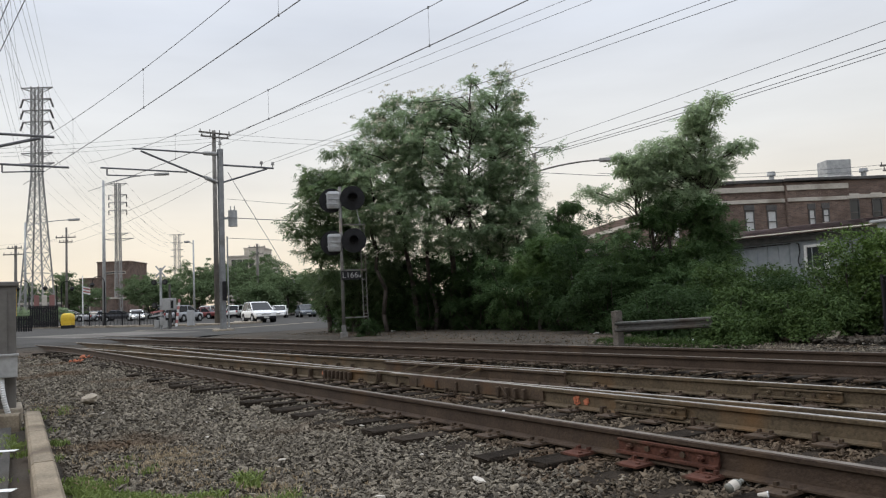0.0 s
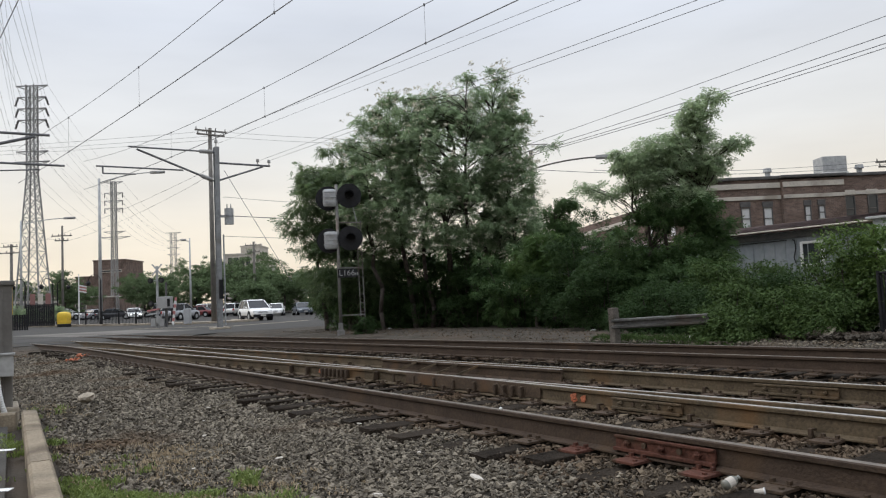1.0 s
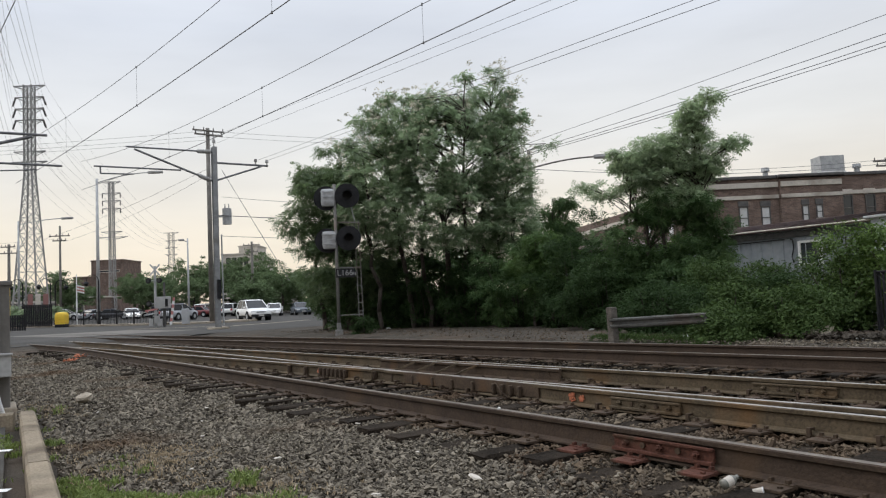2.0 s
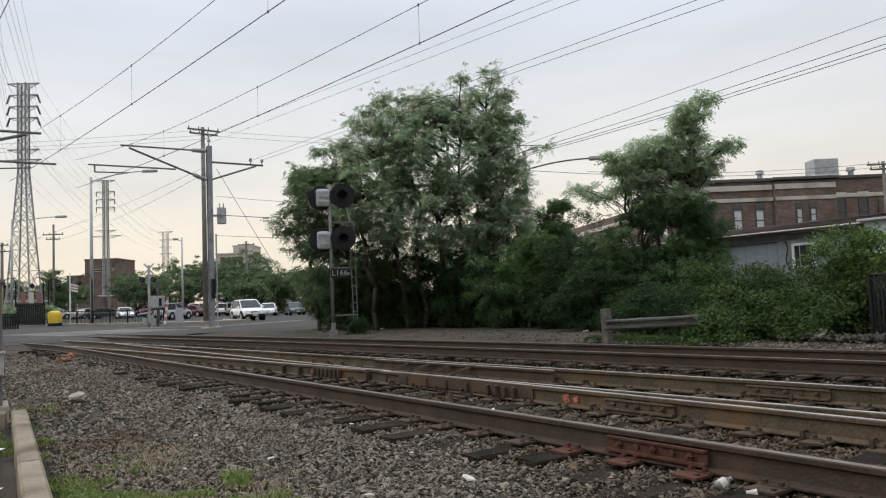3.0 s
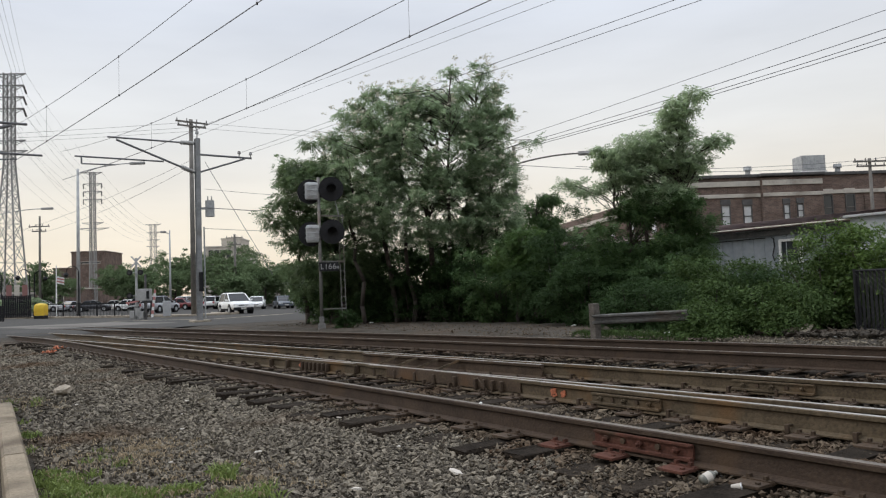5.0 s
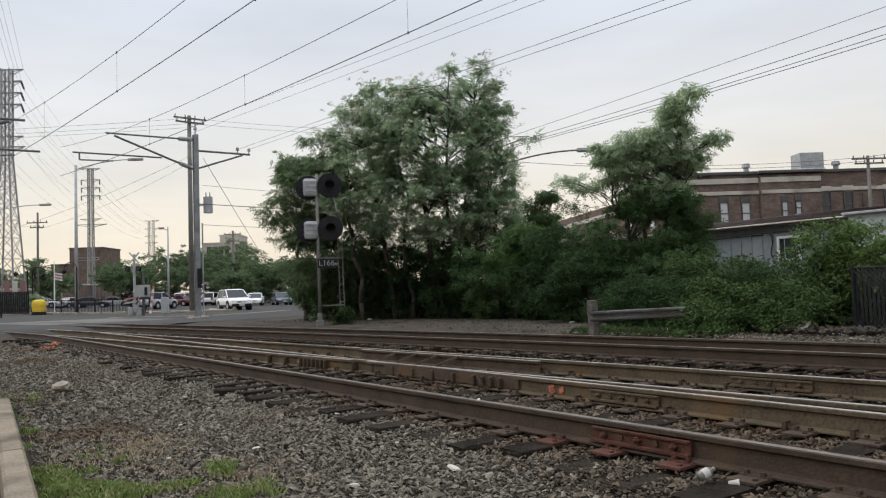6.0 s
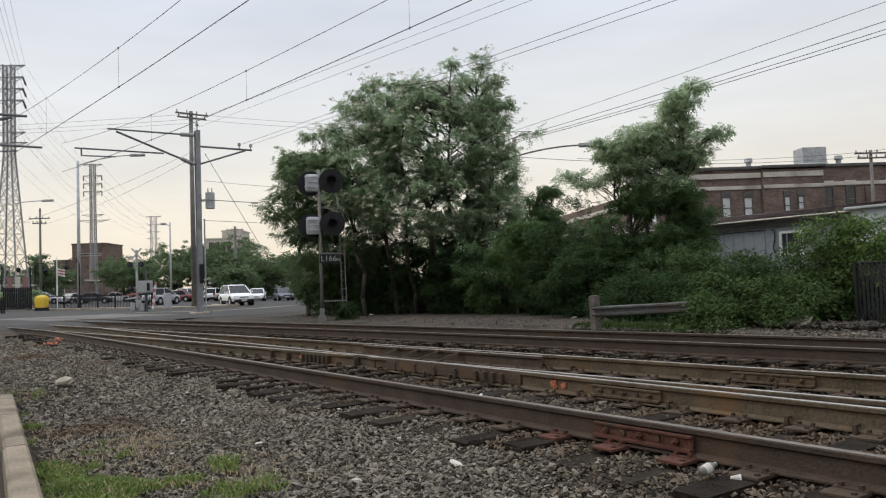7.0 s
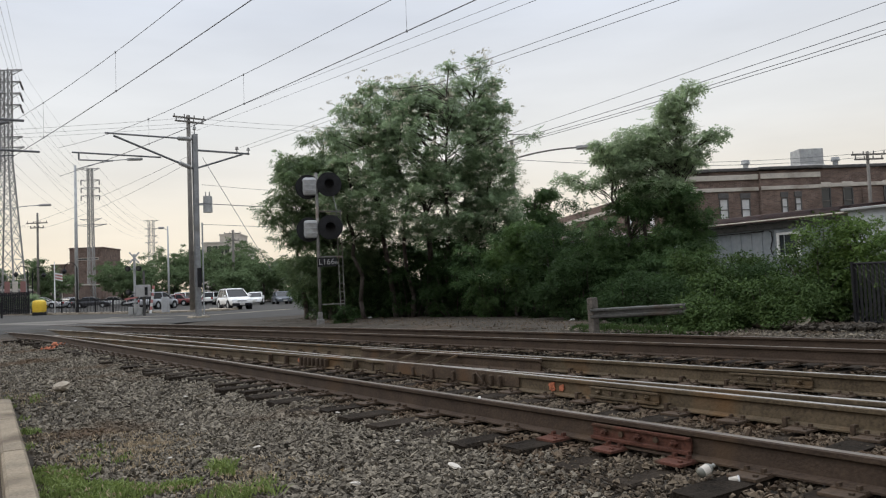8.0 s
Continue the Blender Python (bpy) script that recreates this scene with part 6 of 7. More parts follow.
def lattice_tower(x, y, top, base_w, waist, label, arms, yaw):
    """A steel lattice transmission tower: four tapering legs, bracing and crossarms."""
    g = ground_z(x, y)
    b = thing("transmission_tower", label, "transmission tower", pose(x, y, g, 0, 0, yaw), group="transmission towers")
    H_, zw = top - g, (top - g) * 0.62

    def half(z):
        return base_w / 2 + (waist / 2 - base_w / 2) * min(1.0, z / zw)
    for sx in (-1, 1):
        for sy in (-1, 1):
            bm = bmesh.new()
            beam(bm, (sx * half(0), sy * half(0), 0), (sx * half(zw), sy * half(zw), zw), 0.16, 0.16)
            beam(bm, (sx * half(zw), sy * half(zw), zw), (sx * waist / 2, sy * waist / 2, H_), 0.14, 0.14)
            part("leg", bm, M_TOWER, b)
    zs, z = [0.0], 0.0
    while z < H_ - 0.6:
        z += max(1.0, 2.1 * half(z))
        zs.append(min(z, H_))
    for face in range(4):
        bm = bmesh.new()
        rot = Matrix.Rotation(face * math.pi / 2, 4, "Z")
        for z0, z1 in zip(zs, zs[1:]):
            a, c = half(z0), half(z1)
            beam(bm, rot @ Vector((-a, -a, z0)), rot @ Vector((c, -c, z1)), 0.06, 0.06)
            beam(bm, rot @ Vector((a, -a, z0)), rot @ Vector((-c, -c, z1)), 0.06, 0.06)
            beam(bm, rot @ Vector((-c, -c, z1)), rot @ Vector((c, -c, z1)), 0.05, 0.05)
        part("bracing", bm, M_TOWER, b)
    for dz, w, ins in arms:
        bm = bmesh.new()
        beam(bm, (-w / 2, 0, H_ - dz), (w / 2, 0, H_ - dz), 0.12, 0.14)
        for sy in (-1, 1):
            for sx in (-1, 1):
                beam(bm, (sx * w / 2, 0, H_ - dz), (sx * waist / 2, sy * waist / 2, H_ - dz - 0.5), 0.07, 0.07)
        part("crossarm", bm, M_TOWER, b)
        if ins:
            for sx in (-1, 1):
                bm = bmesh.new()
                for i in range(6):
                    p = Vector((sx * (w / 2 - 0.05 + 0.06 * i * (1 if ins > 0 else 0)), 0, H_ - dz - 0.1 - 0.17 * i))
                    tube(bm, p, p - Vector((0, 0, 0.13)), 0.15, 0.1, 8)
                part("insulator", bm, M_DARKSTEEL, b)
    return b


ARMS_1 = ((0.05, 4.0, 0), (1.5, 3.6, 1), (2.95, 3.6, 1), (4.4, 3.6, 1), (8.4, 4.0, 0), (9.7, 4.4, 0))
lattice_tower(-50.4, 95, 30.4, 3.2, 0.95, "tall grey steel lattice transmission tower", ARMS_1, 0)
lattice_tower(-70.9, 167, 30.3, 1.2, 0.9, "grey steel lattice transmission tower in the distance", ((0.05, 4.2, 0), (2.5, 4.0, -1), (4.2, 4.0, -1), (5.9, 4.0, -1), (11, 4.6, 0), (12.2, 7.0, 0)), 0)
lattice_tower(-97.3, 280, 30.3, 2.6, 1.7, "far grey steel lattice transmission tower", ((0.05, 5.6, 0), (3, 4.6, 0), (5.6, 4.6, 0), (8, 4.6, 0), (13, 5.2, 0)), 0)

# ---- fences, bins, gate, cabinets on the street side ----


def picket_fence(p, q, h, panels, label):
    p, q = Vector((*p, 0)), Vector((*q, 0))
    b = thing("metal_fence", label, "fence")
    d = q - p
    for i in range(panels + 1):
        c = p + d * i / panels
        z = ground_z(c.x, c.y)
        bm = bmesh.new()
        box(bm, (c.x, c.y, z + h / 2), (0.09, 0.09, h + 0.05))
        part("post", bm, M_BLACK, b)
    for hz in (0.12, h - 0.04):
        bm = bmesh.new()
        a, c = p.copy(), q.copy()
        a.z, c.z = ground_z(a.x, a.y) + hz, ground_z(c.x, c.y) + hz
        beam(bm, a, c, 0.045, 0.06)
        part("fence_rail", bm, M_BLACK, b)
    me = bpy.data.meshes.new("picket")
    bm = bmesh.new()
    box(bm, (0, 0, h / 2), (0.025, 0.025, h - 0.1))
    bm.to_mesh(me)
    bm.free()
    me.materials.append(M_BLACK)
    k = int(d.length / 0.16)
    for i in range(k):
        c = p + d * (i + 0.5) / k
        piece("picket", me, b, pose(c.x, c.y, ground_z(c.x, c.y)))


picket_fence((-30.2, 62.5), (-20.0, 57.0), 1.15, 6, "black metal picket fence along the pavement")


def solid_fence(p, q, h, label):
    """Close-boarded black fence."""
    p, q = Vector((*p, 0)), Vector((*q, 0))
    b = thing("slatted_fence", label, "fence")
    k = int((q - p).length / 0.14)
    me = bpy.data.meshes.new("slat")
    bm = bmesh.new()
    box(bm, (0, 0, h / 2), (0.12, 0.03, h), bevel=0.006)
    bm.to_mesh(me)
    bm.free()
    me.materials.append(M_BLACK)
    yaw = math.degrees(math.atan2(q.y - p.y, q.x - p.x))
    for i in range(k):
        c = p.lerp(q, (i + 0.5) / k)
        piece("slat", me, b, pose(c.x, c.y, ground_z(c.x, c.y) + 0.12, 0, 0, yaw + (6 if i % 2 else -6)))
    for hz in (0.4, h - 0.1):
        bm = bmesh.new()
        a, c = p.copy(), q.copy()
        a.z, c.z = ground_z(a.x, a.y) + hz, ground_z(c.x, c.y) + hz
        beam(bm, a, c, 0.05, 0.08)
        part("fence_rail", bm, M_BLACK, b)


solid_fence((-33.4, 61.8), (-31.1, 61.8), 1.75, "black slatted fence behind the pavement")
solid_fence((-27.5, 48.6), (-26.1, 48.6), 0.98, "black slatted enclosure beside the crossing")
shrub("dark clipped hedge behind the slatted fence", 90, [(-36.0, 66.0, 1.6, 2.4, 0.7, 0.7), (-33.2, 66.2, 1.5, 1.2, 0.7, 0.6)], 60, 60, M_LEAF_A, PINNATE_S)


def grit_bin(x, y):
    b = thing("grit_bin", "yellow plastic grit bin with a black base", "bin", pose(x, y, ground_z(x, y)))
    bm = bmesh.new()
    loft(bm, [[(sx * w, sy * dd, z) for sx, sy in ((-1, -1), (1, -1), (1, 1), (-1, 1))] for w, dd, z in ((0.37, 0.32, 0.26), (0.40, 0.34, 0.86), (0.38, 0.32, 1.04), (0.32, 0.27, 1.15), (0.18, 0.15, 1.21))])
    part("hopper", bm, M_YELLOW, b)
    for z in (0.42, 0.68):
        bm = bmesh.new()
        box(bm, (0, 0, z), (0.83, 0.71, 0.04), bevel=0.01)
        part("rib", bm, M_YELLOW, b)
    bm = bmesh.new()
    box(bm, (0, 0, 0.13), (0.80, 0.68, 0.24), bevel=0.02)
    part("base", bm, M_BLACK, b)


grit_bin(-29.95, 61.0)
bm = bmesh.new()
tube(bm, (0, 0, 0), (0, 0, 3.1), 0.11, seg=14), tube(bm, (0, 0, 3.1), (0, 0, 3.16), 0.11, 0.05, 14)
yp = finish("yellow_post", bm, M_YELLOW)
yp.matrix_basis = on_ground(-29.4, 52.5, 0, 0)
tagged(yp, "tall yellow steel protection post beside the crossing", "post")


def crossing_gate(x, y):
    g = ground_z(x, y)
    b = thing("crossing_gate", "level crossing signal and gate machine with raised arm", "crossing gate", pose(x, y, g))
    bm = bmesh.new()
    tube(bm, (-0.35, 0.2, 0), (-0.35, 0.2, 4.0), 0.08, seg=12)
    part("mast", bm, M_GALV, b)
    bm = bmesh.new()
    tube(bm, (0.3, 0, 0), (0.3, 0, 2.9), 0.085, 0.07, 12)
    part("machine_post", bm, M_DARKSTEEL, b)
    bm = bmesh.new()
    box(bm, (0.32, -0.2, 1.60), (0.80, 0.5, 0.76), bevel=0.04)
    mc = part("machine_case", bm, M_CABINET, b)
    bm = bmesh.new()
    box(bm, (0.60, -0.46, 1.58), (0.18, 0.04, 0.5), bevel=0.01)
    part("cover", bm, M_BLACK, mc)
    for z in (3.05, 1.55):
        for sx in (-1, 1):
            bm = bmesh.new()
            tube(bm, (-0.35 + sx * 0.35, -0.05, z), (-0.35 + sx * 0.35, 0.02, z), 0.18, seg=20)
            lp = part("flasher", bm, M_BLACK, b, "round black flasher backing")
            bm = bmesh.new()
            tube(bm, (-0.35 + sx * 0.35, -0.12, z), (-0.35 + sx * 0.35, -0.05, z), 0.1, seg=14)
            part("lens", bm, M_PANE, lp)
        bm = bmesh.new()
        beam(bm, (-0.75, 0.1, z), (0.05, 0.1, z), 0.06, 0.06)
        part("bracket", bm, M_GALV, b)
    # crossbuck
    for sg in (-1, 1):
        bm = bmesh.new()
        box(bm, (0, 0, 0), (0.9, 0.03, 0.09), pose(-0.25, -0.08 - 0.02 * sg, 3.75, 0, sg * 50, 12))
        part("crossbuck_board", bm, M_LAMPCASE, b)
    # raised arm with red and white stripes
    for i in range(8):
        bm = bmesh.new()
        box(bm, (0.72 + 0.03 * i, -0.05, 0.25 + i * 0.22), (0.14, 0.05, 0.215))
        part("arm_stripe", bm, M_PINK if i % 2 else M_WHITE, b)
    for dx, dz in ((-0.5, 0.35), (0.05, 0.3), (-0.15, 0.5)):
        bm = bmesh.new()
        box(bm, (dx, -0.1, dz), (0.3, 0.25, 0.5), bevel=0.03)
        part("base_block", bm, M_CABINET, b)
    for z in (0.85, 1.1):
        bm = bmesh.new()
        beam(bm, (-0.9, -0.1, z), (-0.1, -0.1, z + 0.1), 0.12, 0.1)
        part("counterweight", bm, M_PINK if z > 1.0 else M_GALV, b)


M_FADED = paint("sun_faded_red_print", (0.22, 0.11, 0.10), 0.8)
M_PINK = paint("faded_red_stripe", (0.40, 0.16, 0.15), 0.6)
crossing_gate(-18.2, 50.0)
sc_ = thing("signal_cabinet", "pale grey street-side control cabinet", "cabinet", on_ground(-18.2, 55.0, 0, 0))
bm = bmesh.new()
box(bm, (0, 0, 0.62), (0.46, 0.4, 1.1), bevel=0.03)
part("body", bm, M_LAMPCASE, sc_)
bm = bmesh.new()
box(bm, (0, 0, 0.04), (0.6, 0.52, 0.1), bevel=0.01)
part("plinth", bm, M_CONCRETE, sc_)
bm = bmesh.new()
box(bm, (0.0, -0.205, 0.62), (0.37, 0.015, 0.95), bevel=0.004)
part("door", bm, M_LAMPCASE, sc_)


def ribbon(name, pts, w, dz, mat_, label, kind="structure", thick=0.0, category="pavement"):
    """A strip of paving along a line on the ground, with thickness where it is a kerb."""
    bm = bmesh.new()
    rows = []
    pts = [Vector((*p, 0)) for p in pts]
    fine = []
    for a, b in zip(pts, pts[1:]):
        k = max(1, int((b - a).length / 1.0))
        fine += [a.lerp(b, i / k) for i in range(k)]
    fine.append(pts[-1])
    for i, c in enumerate(fine):
        d = (fine[min(i + 1, len(fine) - 1)] - fine[max(i - 1, 0)]).normalized()
        n = Vector((-d.y, d.x, 0)) * w / 2
        row = []
        for e in (n, -n):
            p = c + e
            row.append(bm.verts.new((p.x, p.y, ground_z(p.x, p.y) + dz)))
        rows.append(row)
    fs = [bm.faces.new((a[0], b[0], b[1], a[1])) for a, b in zip(rows, rows[1:])]
    bmesh.ops.recalc_face_normals(bm, faces=bm.faces[:])
    if fs[0].normal.z < 0:
        bmesh.ops.reverse_faces(bm, faces=bm.faces[:])
    if thick:
        ex = bmesh.ops.extrude_face_region(bm, geom=bm.faces[:])
        bmesh.ops.translate(bm, vec=(0, 0, thick), verts=[v for v in ex["geom"] if isinstance(v, bmesh.types.BMVert)])
        bmesh.ops.recalc_face_normals(bm, faces=bm.faces[:])
    ob = finish(name, bm, mat_)
    return tagged(ob, label, category, kind=kind)


ribbon("pavement", [(-38, 68.0), (-31.0, 63.5), (-22, 58.8), (-17.6, 57.8), (-15.5, 60.5), (-17, 66)], 2.2, 0.02, M_CONCRETE, "pale concrete pavement along the street", thick=0.12)
ribbon("road_marking", [(-12.9, 45.5), (-11.0, 50.0), (-9.4, 55.0)], 0.6, 0.02, M_CONCRETE, "worn pale stop line on the asphalt", category="road marking")
ribbon("road_marking", [(-19.0, 47.0), (-15.0, 47.2), (-12.4, 46.0)], 0.5, 0.02, M_CONCRETE, "worn pale line on the asphalt", category="road marking")
M_PANEL = material("worn_crossing_panel", (0.10, 0.094, 0.085), (0.17, 0.159, 0.144), 0.9, 1.0, glossy=0.15, bump=0.2, dirt=(0.09, 0.083, 0.075), dirt_amount=0.3, fine=20)
ribbon("crossing_panel", [tuple(at(39.8, -6)[:2]), tuple(at(39.8, 3.1)[:2])], 9.0, 0.016, M_PANEL, "pale worn concrete level crossing approach")
ribbon("crossing_panel", [tuple(at(42.5, 5.0)[:2]), tuple(at(44.5, 11.5)[:2])], 7.0, 0.016, M_PANEL, "pale worn concrete level crossing panels")

# ---- distant buildings and trees ----


def block(name, label, x, y, w, d, top, mat_, windows=(), parapet=True, yaw=0.0, roof_mat=None):
    g = ground_z(x, y)
    b = thing(name, label, "building", pose(x, y, g, 0, 0, yaw))
    h = top - g
    bm = bmesh.new()
    box(bm, (0, d / 2, h / 2), (w, d, h))
    part("wall", bm, mat_, b)
    bm = bmesh.new()
    box(bm, (0, d / 2, h + 0.12), (w + 0.3, d + 0.3, 0.3), bevel=0.03)
    part("parapet", bm, roof_mat or M_STONE, b)
    for wx, wz, ww, wh in windows:
        win = new("window")
        win.parent = b
        win.location = (wx, -0.02, wz)
        bm = bmesh.new()
        box(bm, (0, 0, 0), (ww, 0.12, wh))
        part("pane", bm, M_PANE, win)
        bm = bmesh.new()
        for sx in (-1, 1):
            box(bm, (sx * ww / 2, -0.04, 0), (0.12, 0.2, wh + 0.12))
        for sz in (-1, 1):
            box(bm, (0, -0.04, sz * wh / 2), (ww, 0.19, 0.12))
        part("frame", bm, M_STONE, win)
    return b


block("brick_block", "large plain brown brick building beyond the lot", -81.9, 190, 8.0, 11, 14.6, M_BRICK, [(-2.6 + 2.6 * i, 4.0, 1.3, 1.3) for i in range(3)] + [(0.5, 11.0, 5.0, 0.5)], roof_mat=M_BRICK)
block("brick_block", "lower brown brick building beside the large one", -88.6, 192, 5.4, 14, 10.8, M_BRICK, [(-1.5 + 2.0 * i, 6.6, 1.0, 1.4) for i in range(2)], roof_mat=M_BRICK)
block("office_building", "cream concrete office building with a dark window band", -44.6, 170, 6.8, 10, 13.3, M_STONE, [(-1.9 + 1.3 * i, 11.2, 1.15, 1.9) for i in range(4)] + [(-1.9 + 1.3 * i, 7.6, 1.15, 1.5) for i in range(4)])
block("office_building", "cream upper storey of the office building", -43.0, 174, 4.4, 8, 15.3, M_STONE)
block("office_building", "cream side wing of the office building", -40.0, 172, 3.2, 8, 12.2, M_STONE)
block("low_building", "cream low building behind the street trees", -29.5, 128, 11.0, 10, 5.6, M_STONE, [(-3.0, 2.0, 1.2, 1.4), (0.5, 2.0, 1.2, 1.4)])
block("store", "low shop building with a pale fascia", -84, 160, 26, 12, 5.0, M_BRICK, [(-9 + 3 * i, 2.0, 2.2, 1.8) for i in range(7)])
block("apartment_row", "distant brown brick row of buildings", -118, 240, 40, 14, 9, M_BRICK, [(-16 + 4 * i, 5, 1.6, 1.8) for i in range(9)])

FAR_LEAF = np.concatenate([LEAFLET * (0.32, 0.44, 0.3), LEAFLET * (0.30, 0.4, 0.3) @ np.array([(0, 1, 0), (-1, 0, 0), (0, 0, 1)])])


def far_tree(x, y, h, w, seed, label="leafy green street tree in the distance"):
    g = ground_z(x, y)
    rng = np.random.default_rng(seed)
    blobs = [(x, y, g + h * 0.62, w * 0.5, w * 0.45, h * 0.36)] + [(x + rng.uniform(-0.35, 0.35) * w, y + rng.uniform(-0.3, 0.3) * w, g + h * rng.uniform(0.5, 0.72), w * 0.3, w * 0.3, h * 0.22) for _ in range(4)]
    return tree(label, seed, [(x, y, x + rng.normal(0, 0.3), y, g + h * 0.75, 0.17)], blobs, 95, 56, (0.4, 0.95), FAR_LEAF * 0.7, M_LEAF_F, limbs=16)


for i_, (x_, y_, h_, w_) in enumerate(((-45.5, 118, 7.4, 8.0), (-39.5, 122, 9.0, 8.5), (-34.5, 120, 9.6, 9.0), (-29.5, 116, 9.2, 8.0), (-42.0, 132, 10.5, 9.0), (-33.0, 134, 11.5, 10.0), (-25.5, 122, 7.6, 7.0), (-21.5, 104, 6.3, 7.0), (-18.0, 110, 6.5, 7.5), (-13.5, 96, 6.0, 6.5), (-10.0, 82, 5.5, 5.5), (-55.0, 112, 7.6, 6.0), (-64, 118, 6.5, 7.0), (-70, 150, 7, 9), (-76, 130, 7, 8), (-12.5, 112, 8.5, 9), (-48.5, 126, 8.0, 9), (-37, 126, 8.5, 9), (-31.5, 126, 9.5, 9), (-27, 112, 7.0, 7), (-36.5, 114, 6.0, 7), (-42.5, 116, 6.0, 7), (-23.5, 96, 4.6, 5))):
    far_tree(x_, y_, h_, w_, 200 + i_)
for i_, (x_, y_, w_) in enumerate(((-46.5, 127, 4.5), (-40.5, 126, 4.5), (-34.5, 126, 4.5), (-28.5, 121, 3.6), (-22.0, 112, 3.4), (-16.5, 106, 3.2), (-58.0, 118, 3.6))):
    shrub("dense green shrubs below the street trees", 400 + i_, [(x_, y_, 2.2, w_, 1.2, 1.9), (x_ + 0.5, y_ - 0.4, 1.6, w_ * 0.9, 1.0, 1.2)], 110, 60, M_LEAF_F, FAR_LEAF * 0.6)
# trees behind the far side, closing the view to the right
for i_, (x_, y_, h_, w_) in enumerate(((2.0, 52, 6.5, 8), (7.6, 48, 5.2, 6), (14.5, 46, 4.0, 5))):
    far_tree(x_, y_, h_, w_, 300 + i_, "dark green tree behind the locust trees")


def lantern_post(x, y, side):
    b = thing("lantern_post", "black ornamental lamp post with a curved arm", "street lamp", on_ground(x, y, 0, 0), group="lantern posts")
    bm = bmesh.new()
    tube(bm, (0, 0, 0), (0, 0, 0.6), 0.16, 0.1, 12), tube(bm, (0, 0, 0.6), (0, 0, 3.7), 0.06, 0.05, 10)
    part("post", bm, M_BLACK, b)
    bm = bmesh.new()
    last = Vector((0, 0, 3.6))
    for i in range(1, 11):
        a = math.pi * i / 10
        p = Vector((side * 0.5 * (1 - math.cos(a)), 0, 3.6 + 0.55 * math.sin(a)))
        tube(bm, last, p, 0.03, seg=6)
        last = p
    part("arm", bm, M_BLACK, b)
    bm = bmesh.new()
    tube(bm, last + Vector((0, 0, 0.05)), last - Vector((0, 0, 0.15)), 0.06, 0.25, 12), tube(bm, last - Vector((0, 0, 0.15)), last - Vector((0, 0, 0.35)), 0.17, 0.1, 12)
    part("lantern", bm, M_BLACK, b)


lantern_post(-27.6, 62.3, -1)
lantern_post(-36.0, 66.5, -1)
lantern_post(-33.6, 66.5, -1)
lantern_post(-35.2, 70.5, 1)

fl = thing("flagpole", "white flagpole with a small striped flag", "flagpole", on_ground(-33.0, 70.0, 0, 0))
bm = bmesh.new()
tube(bm, (0, 0, 0), (0, 0, 4.6), 0.07, 0.04, 10)
part("pole", bm, M_WHITE, fl)
for i_ in range(5):
    bm = bmesh.new()
    vs_ = [bm.verts.new((0.05 + 0.13 * j, 0.05 * math.sin(j * 1.3), 3.5 - 0.13 * i_ - 0.03 * j + dz)) for j in range(6) for dz in (0, 0.13)]
    for j in range(5):
        bm.faces.new((vs_[2 * j], vs_[2 * j + 2], vs_[2 * j + 3], vs_[2 * j + 1]))
    bmesh.ops.solidify(bm, geom=bm.faces[:], thickness=0.008)
    part("stripe", bm, M_PINK if i_ % 2 else M_WHITE, fl)
for i_ in range(3):
    bm = bmesh.new()
    box(bm, (0, 0, 1.4), (0.5, 0.06, 1.5), bevel=0.02)
    bn = finish("banner_board", bm, M_FADED if i_ != 1 else M_STONE)
    bn.matrix_basis = on_ground(-39.6 + 0.75 * i_, 74.5, 0, 0.9)
    tagged(bn, "faded red and white banner board by the lot" if i_ != 1 else "faded white banner board by the lot", "banner", group="banner boards")
    bm = bmesh.new()
    tube(bm, (0, 0.06, -0.92), (0, 0.06, 1.4), 0.04, seg=8)
    part("stake", bm, M_DARKSTEEL, bn)
# dark walls that close the street end behind the left side
for x_, w_ in ((-62, 18),):
    block("hut", "low dark equipment hut at the end of the lot", x_, 100, w_, 6, 3.2, M_DULL)

# ---- more wires ----
feeder = thing("feeder_line", "thin overhead feeder wires beside the tracks", "overhead wire", group="feeder lines")
for p_, q_, r_, sag_ in (
        (at(57.6, 18.6, 14.3), at(-10, 18.6, 9.55), 0.009, 0.0), (at(57.6, 18.6, 13.7), at(-10, 18.6, 9.35), 0.009, 0.0),
        (at(40.1, 15.7, 9.35), at(-10, 16.2, 7.6), 0.009, 0.0), (at(40.1, 16.2, 9.35), at(-10, 16.2, 7.35), 0.009, 0.0),
        (at(38, 1.4, 9.2), at(-5, 3.2, 8.9), 0.012, 0.0), (at(38, 1.1, 9.2), at(-5, 2.9, 9.0), 0.012, 0.0), (at(60, 1.0, 9.6), at(2, 1.2, 9.6), 0.010, 0.0)):
    wire(feeder, p_, q_, r_, sag_, 10)
street_wires = thing("utility_wires", "thin utility wires between street poles", "overhead wire", group="feeder lines")
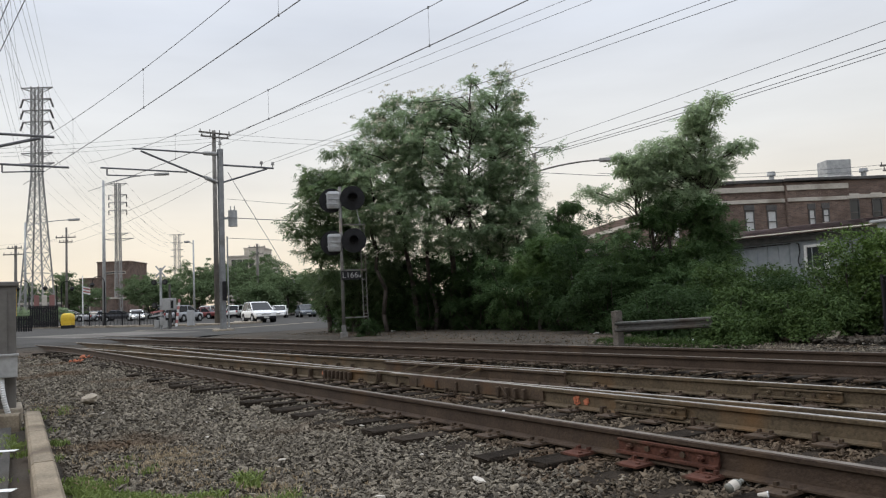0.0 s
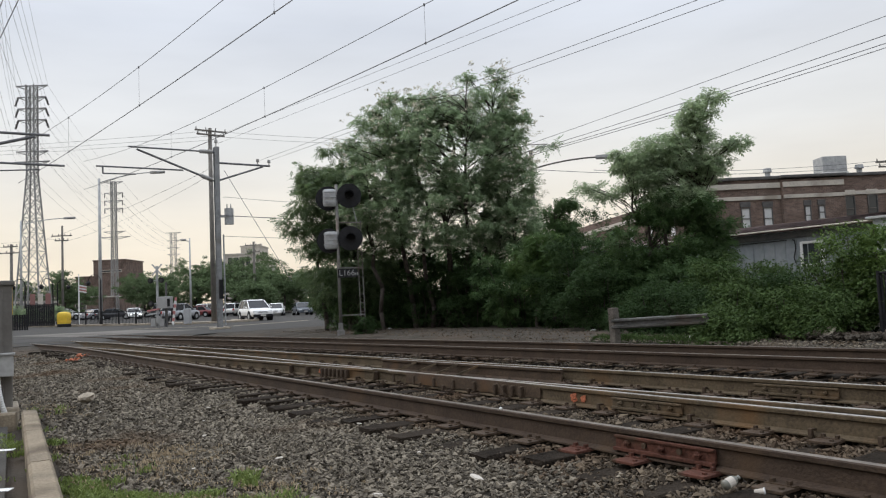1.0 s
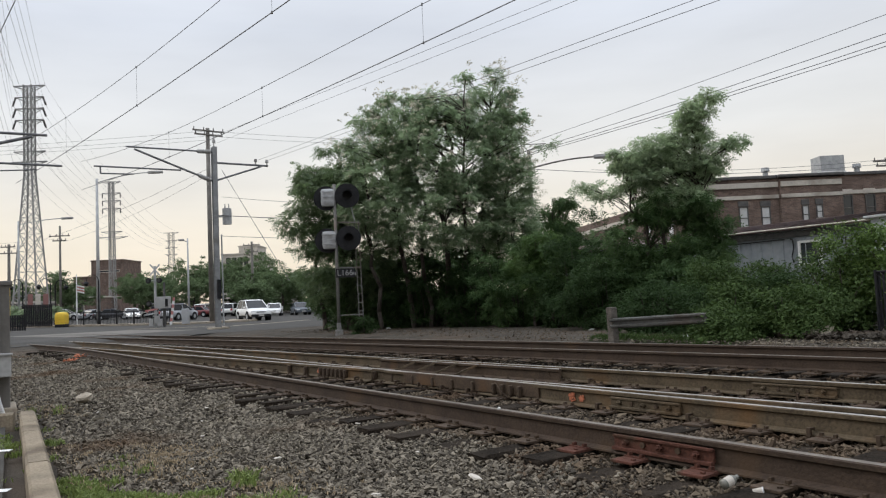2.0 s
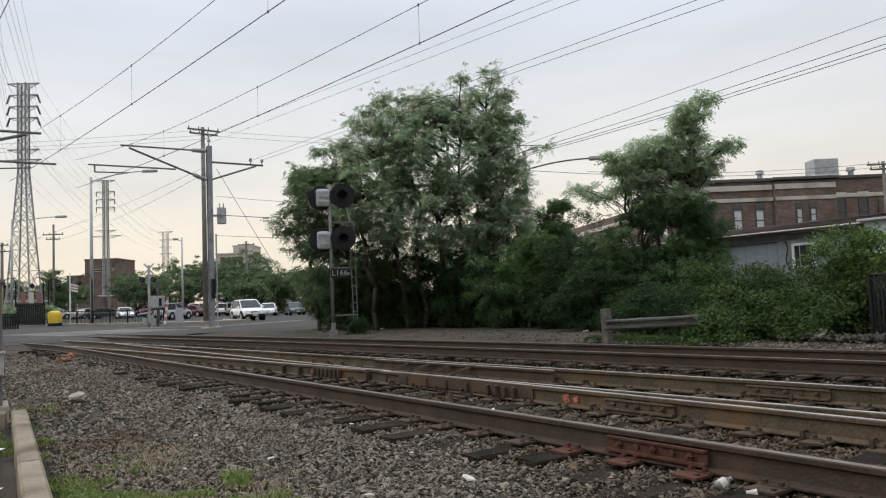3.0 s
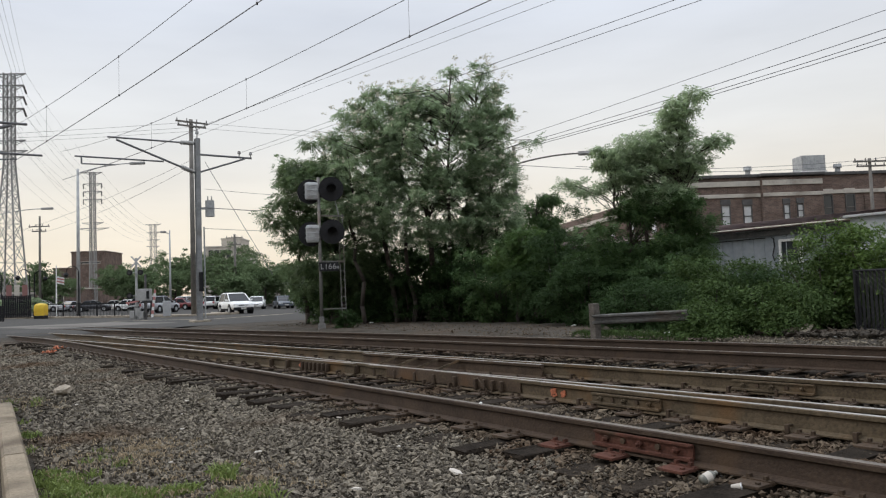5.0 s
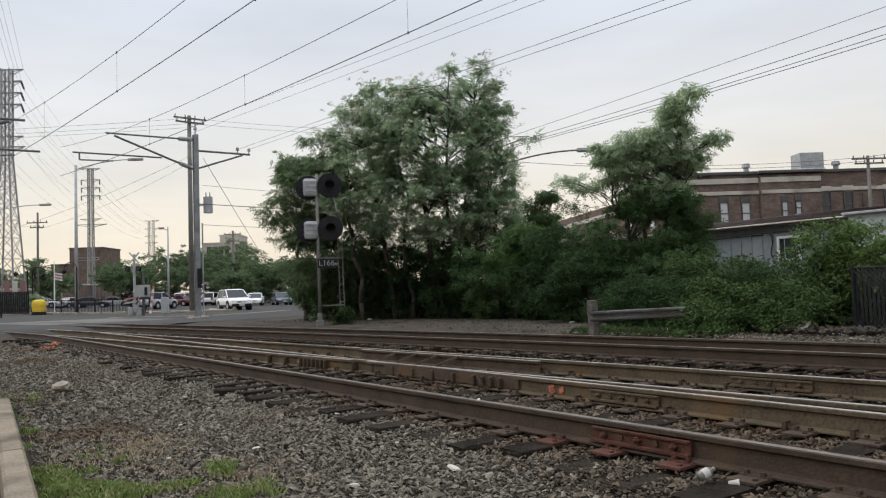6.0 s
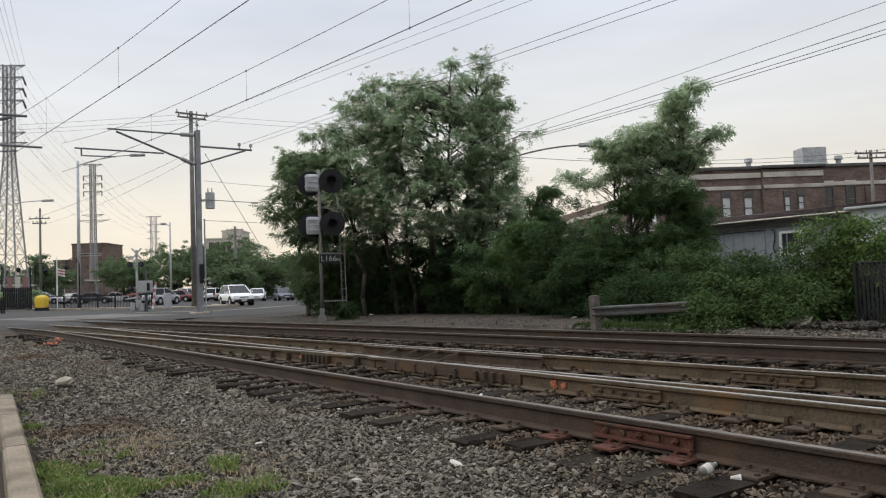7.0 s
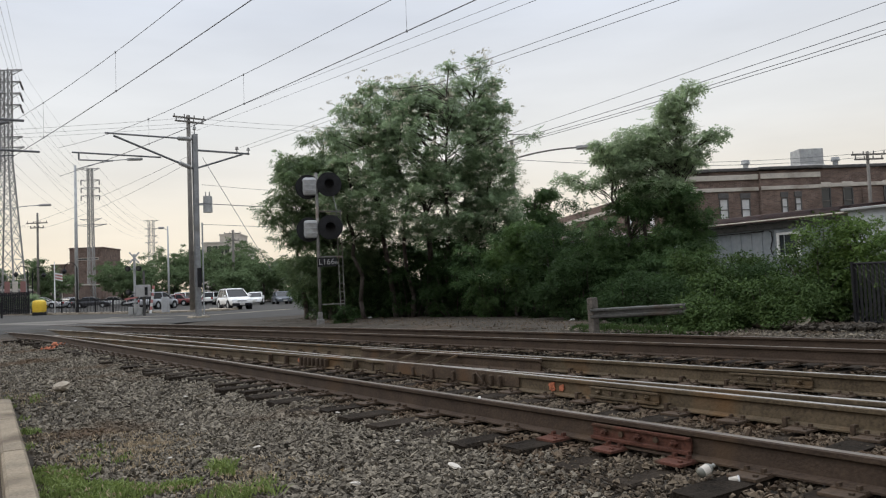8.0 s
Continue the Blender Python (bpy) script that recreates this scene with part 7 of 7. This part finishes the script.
for p_, q_, r_, sag_ in (
        ((5.2, 41.9, 9.2), (24.0, 14.2, 10.6), 0.015, 0.25), ((5.2, 41.9, 9.05), (24.0, 14.2, 10.3), 0.015, 0.3), ((5.2, 41.9, 8.95), (24.0, 14.2, 10.1), 0.015, 0.3), ((5.2, 41.9, 9.6), (24.0, 14.2, 11.2), 0.012, 0.1),
        ((-17.2, 58, 14.9), (-60, 62, 15.2), 0.011, 0.3), ((-17.2, 58, 14.5), (-60, 62, 14.9), 0.011, 0.3), ((-17.2, 58, 14.2), (-60, 62, 14.6), 0.010, 0.3),
        ((-17.2, 58, 14.9), (5.3, 60, 13.6), 0.011, 0.3), ((-17.2, 58, 14.5), (5.3, 60, 13.3), 0.011, 0.3),
        ((-11.4, 40.6, 7.2), (5.0, 42, 6.3), 0.010, 0.3), ((-11.4, 40.6, 6.2), (5.0, 42, 5.5), 0.02, 0.2), ((-11.4, 40.6, 5.1), (5.0, 42, 4.6), 0.012, 0.2),
        ((-11.36, 40.7, 8.66), (-8.07, 41.5, 2.58), 0.014, 0.0), ((-17.2, 58, 12.0), (-47, 85, 9.0), 0.012, 0.5), ((-17.2, 58, 11.5), (-44, 90, 10.0), 0.012, 0.5),
        ((-44.1, 90, 10.4), (-80, 92, 10.2), 0.011, 0.3), ((-47.5, 85, 9.2), (-80, 80, 9.6), 0.02, 0.3), ((5.2, 42, 8.2), (33.6, 56, 9.8), 0.016, 0.5), ((12, 58, 10.6), (33.6, 56, 10.1), 0.016, 0.4), ((33.6, 56, 10.1), (60, 40, 13), 0.016, 0.3)):
    wire(street_wires, p_, q_, r_, sag_, 8)
hv = thing("transmission_lines", "thin high-voltage wires between the towers", "overhead wire", group="feeder lines")
T1, T2, T3 = Vector((-50.4, 95, 30.4)), Vector((-70.9, 167, 30.3)), Vector((-97.3, 280, 30.3))
for dz_, w_ in ((0.05, 2.0), (2.5, 2.0), (3.9, 2.0), (5.4, 2.0), (8.6, 1.8), (9.8, 2.0)):
    for sx_ in (-1, 1):
        a_ = T1 + Vector((sx_ * w_, 0, -dz_))
        b_ = Vector((-31.9 + sx_ * 0.9 - 0.06 * dz_, 58, 26.2 - dz_ * 0.8))
        wire(hv, a_, a_ + (b_ - a_) * 1.5, 0.011, 0.3, 8)
        wire(hv, a_, T2 + Vector((sx_ * 2.0, 0, -dz_ * 1.2)), 0.011, 1.2, 8)
        if dz_ < 6:
            wire(hv, T2 + Vector((sx_ * 2.0, 0, -dz_ * 1.2)), T3 + Vector((sx_ * 3.2, 0, -dz_ * 1.2)), 0.018, 2.0, 8)


# ---- what moves ----


def motions():
    """The white sedan waits with its lamps on, then turns and pulls away behind the crossing gate."""
    walk(moving_car, [
        (0.0, on_ground(-40.6, 101, -62)), (2.8, on_ground(-40.4, 100.6, -60)), (3.8, on_ground(-40.2, 100.0, -45)),
        (4.7, on_ground(-38.4, 99.2, -15)), (5.8, on_ground(-33.6, 98.6, 0)), (6.6, on_ground(-31.6, 98.6, 0)), (8.0, on_ground(-31.2, 98.6, 0))])


motions()
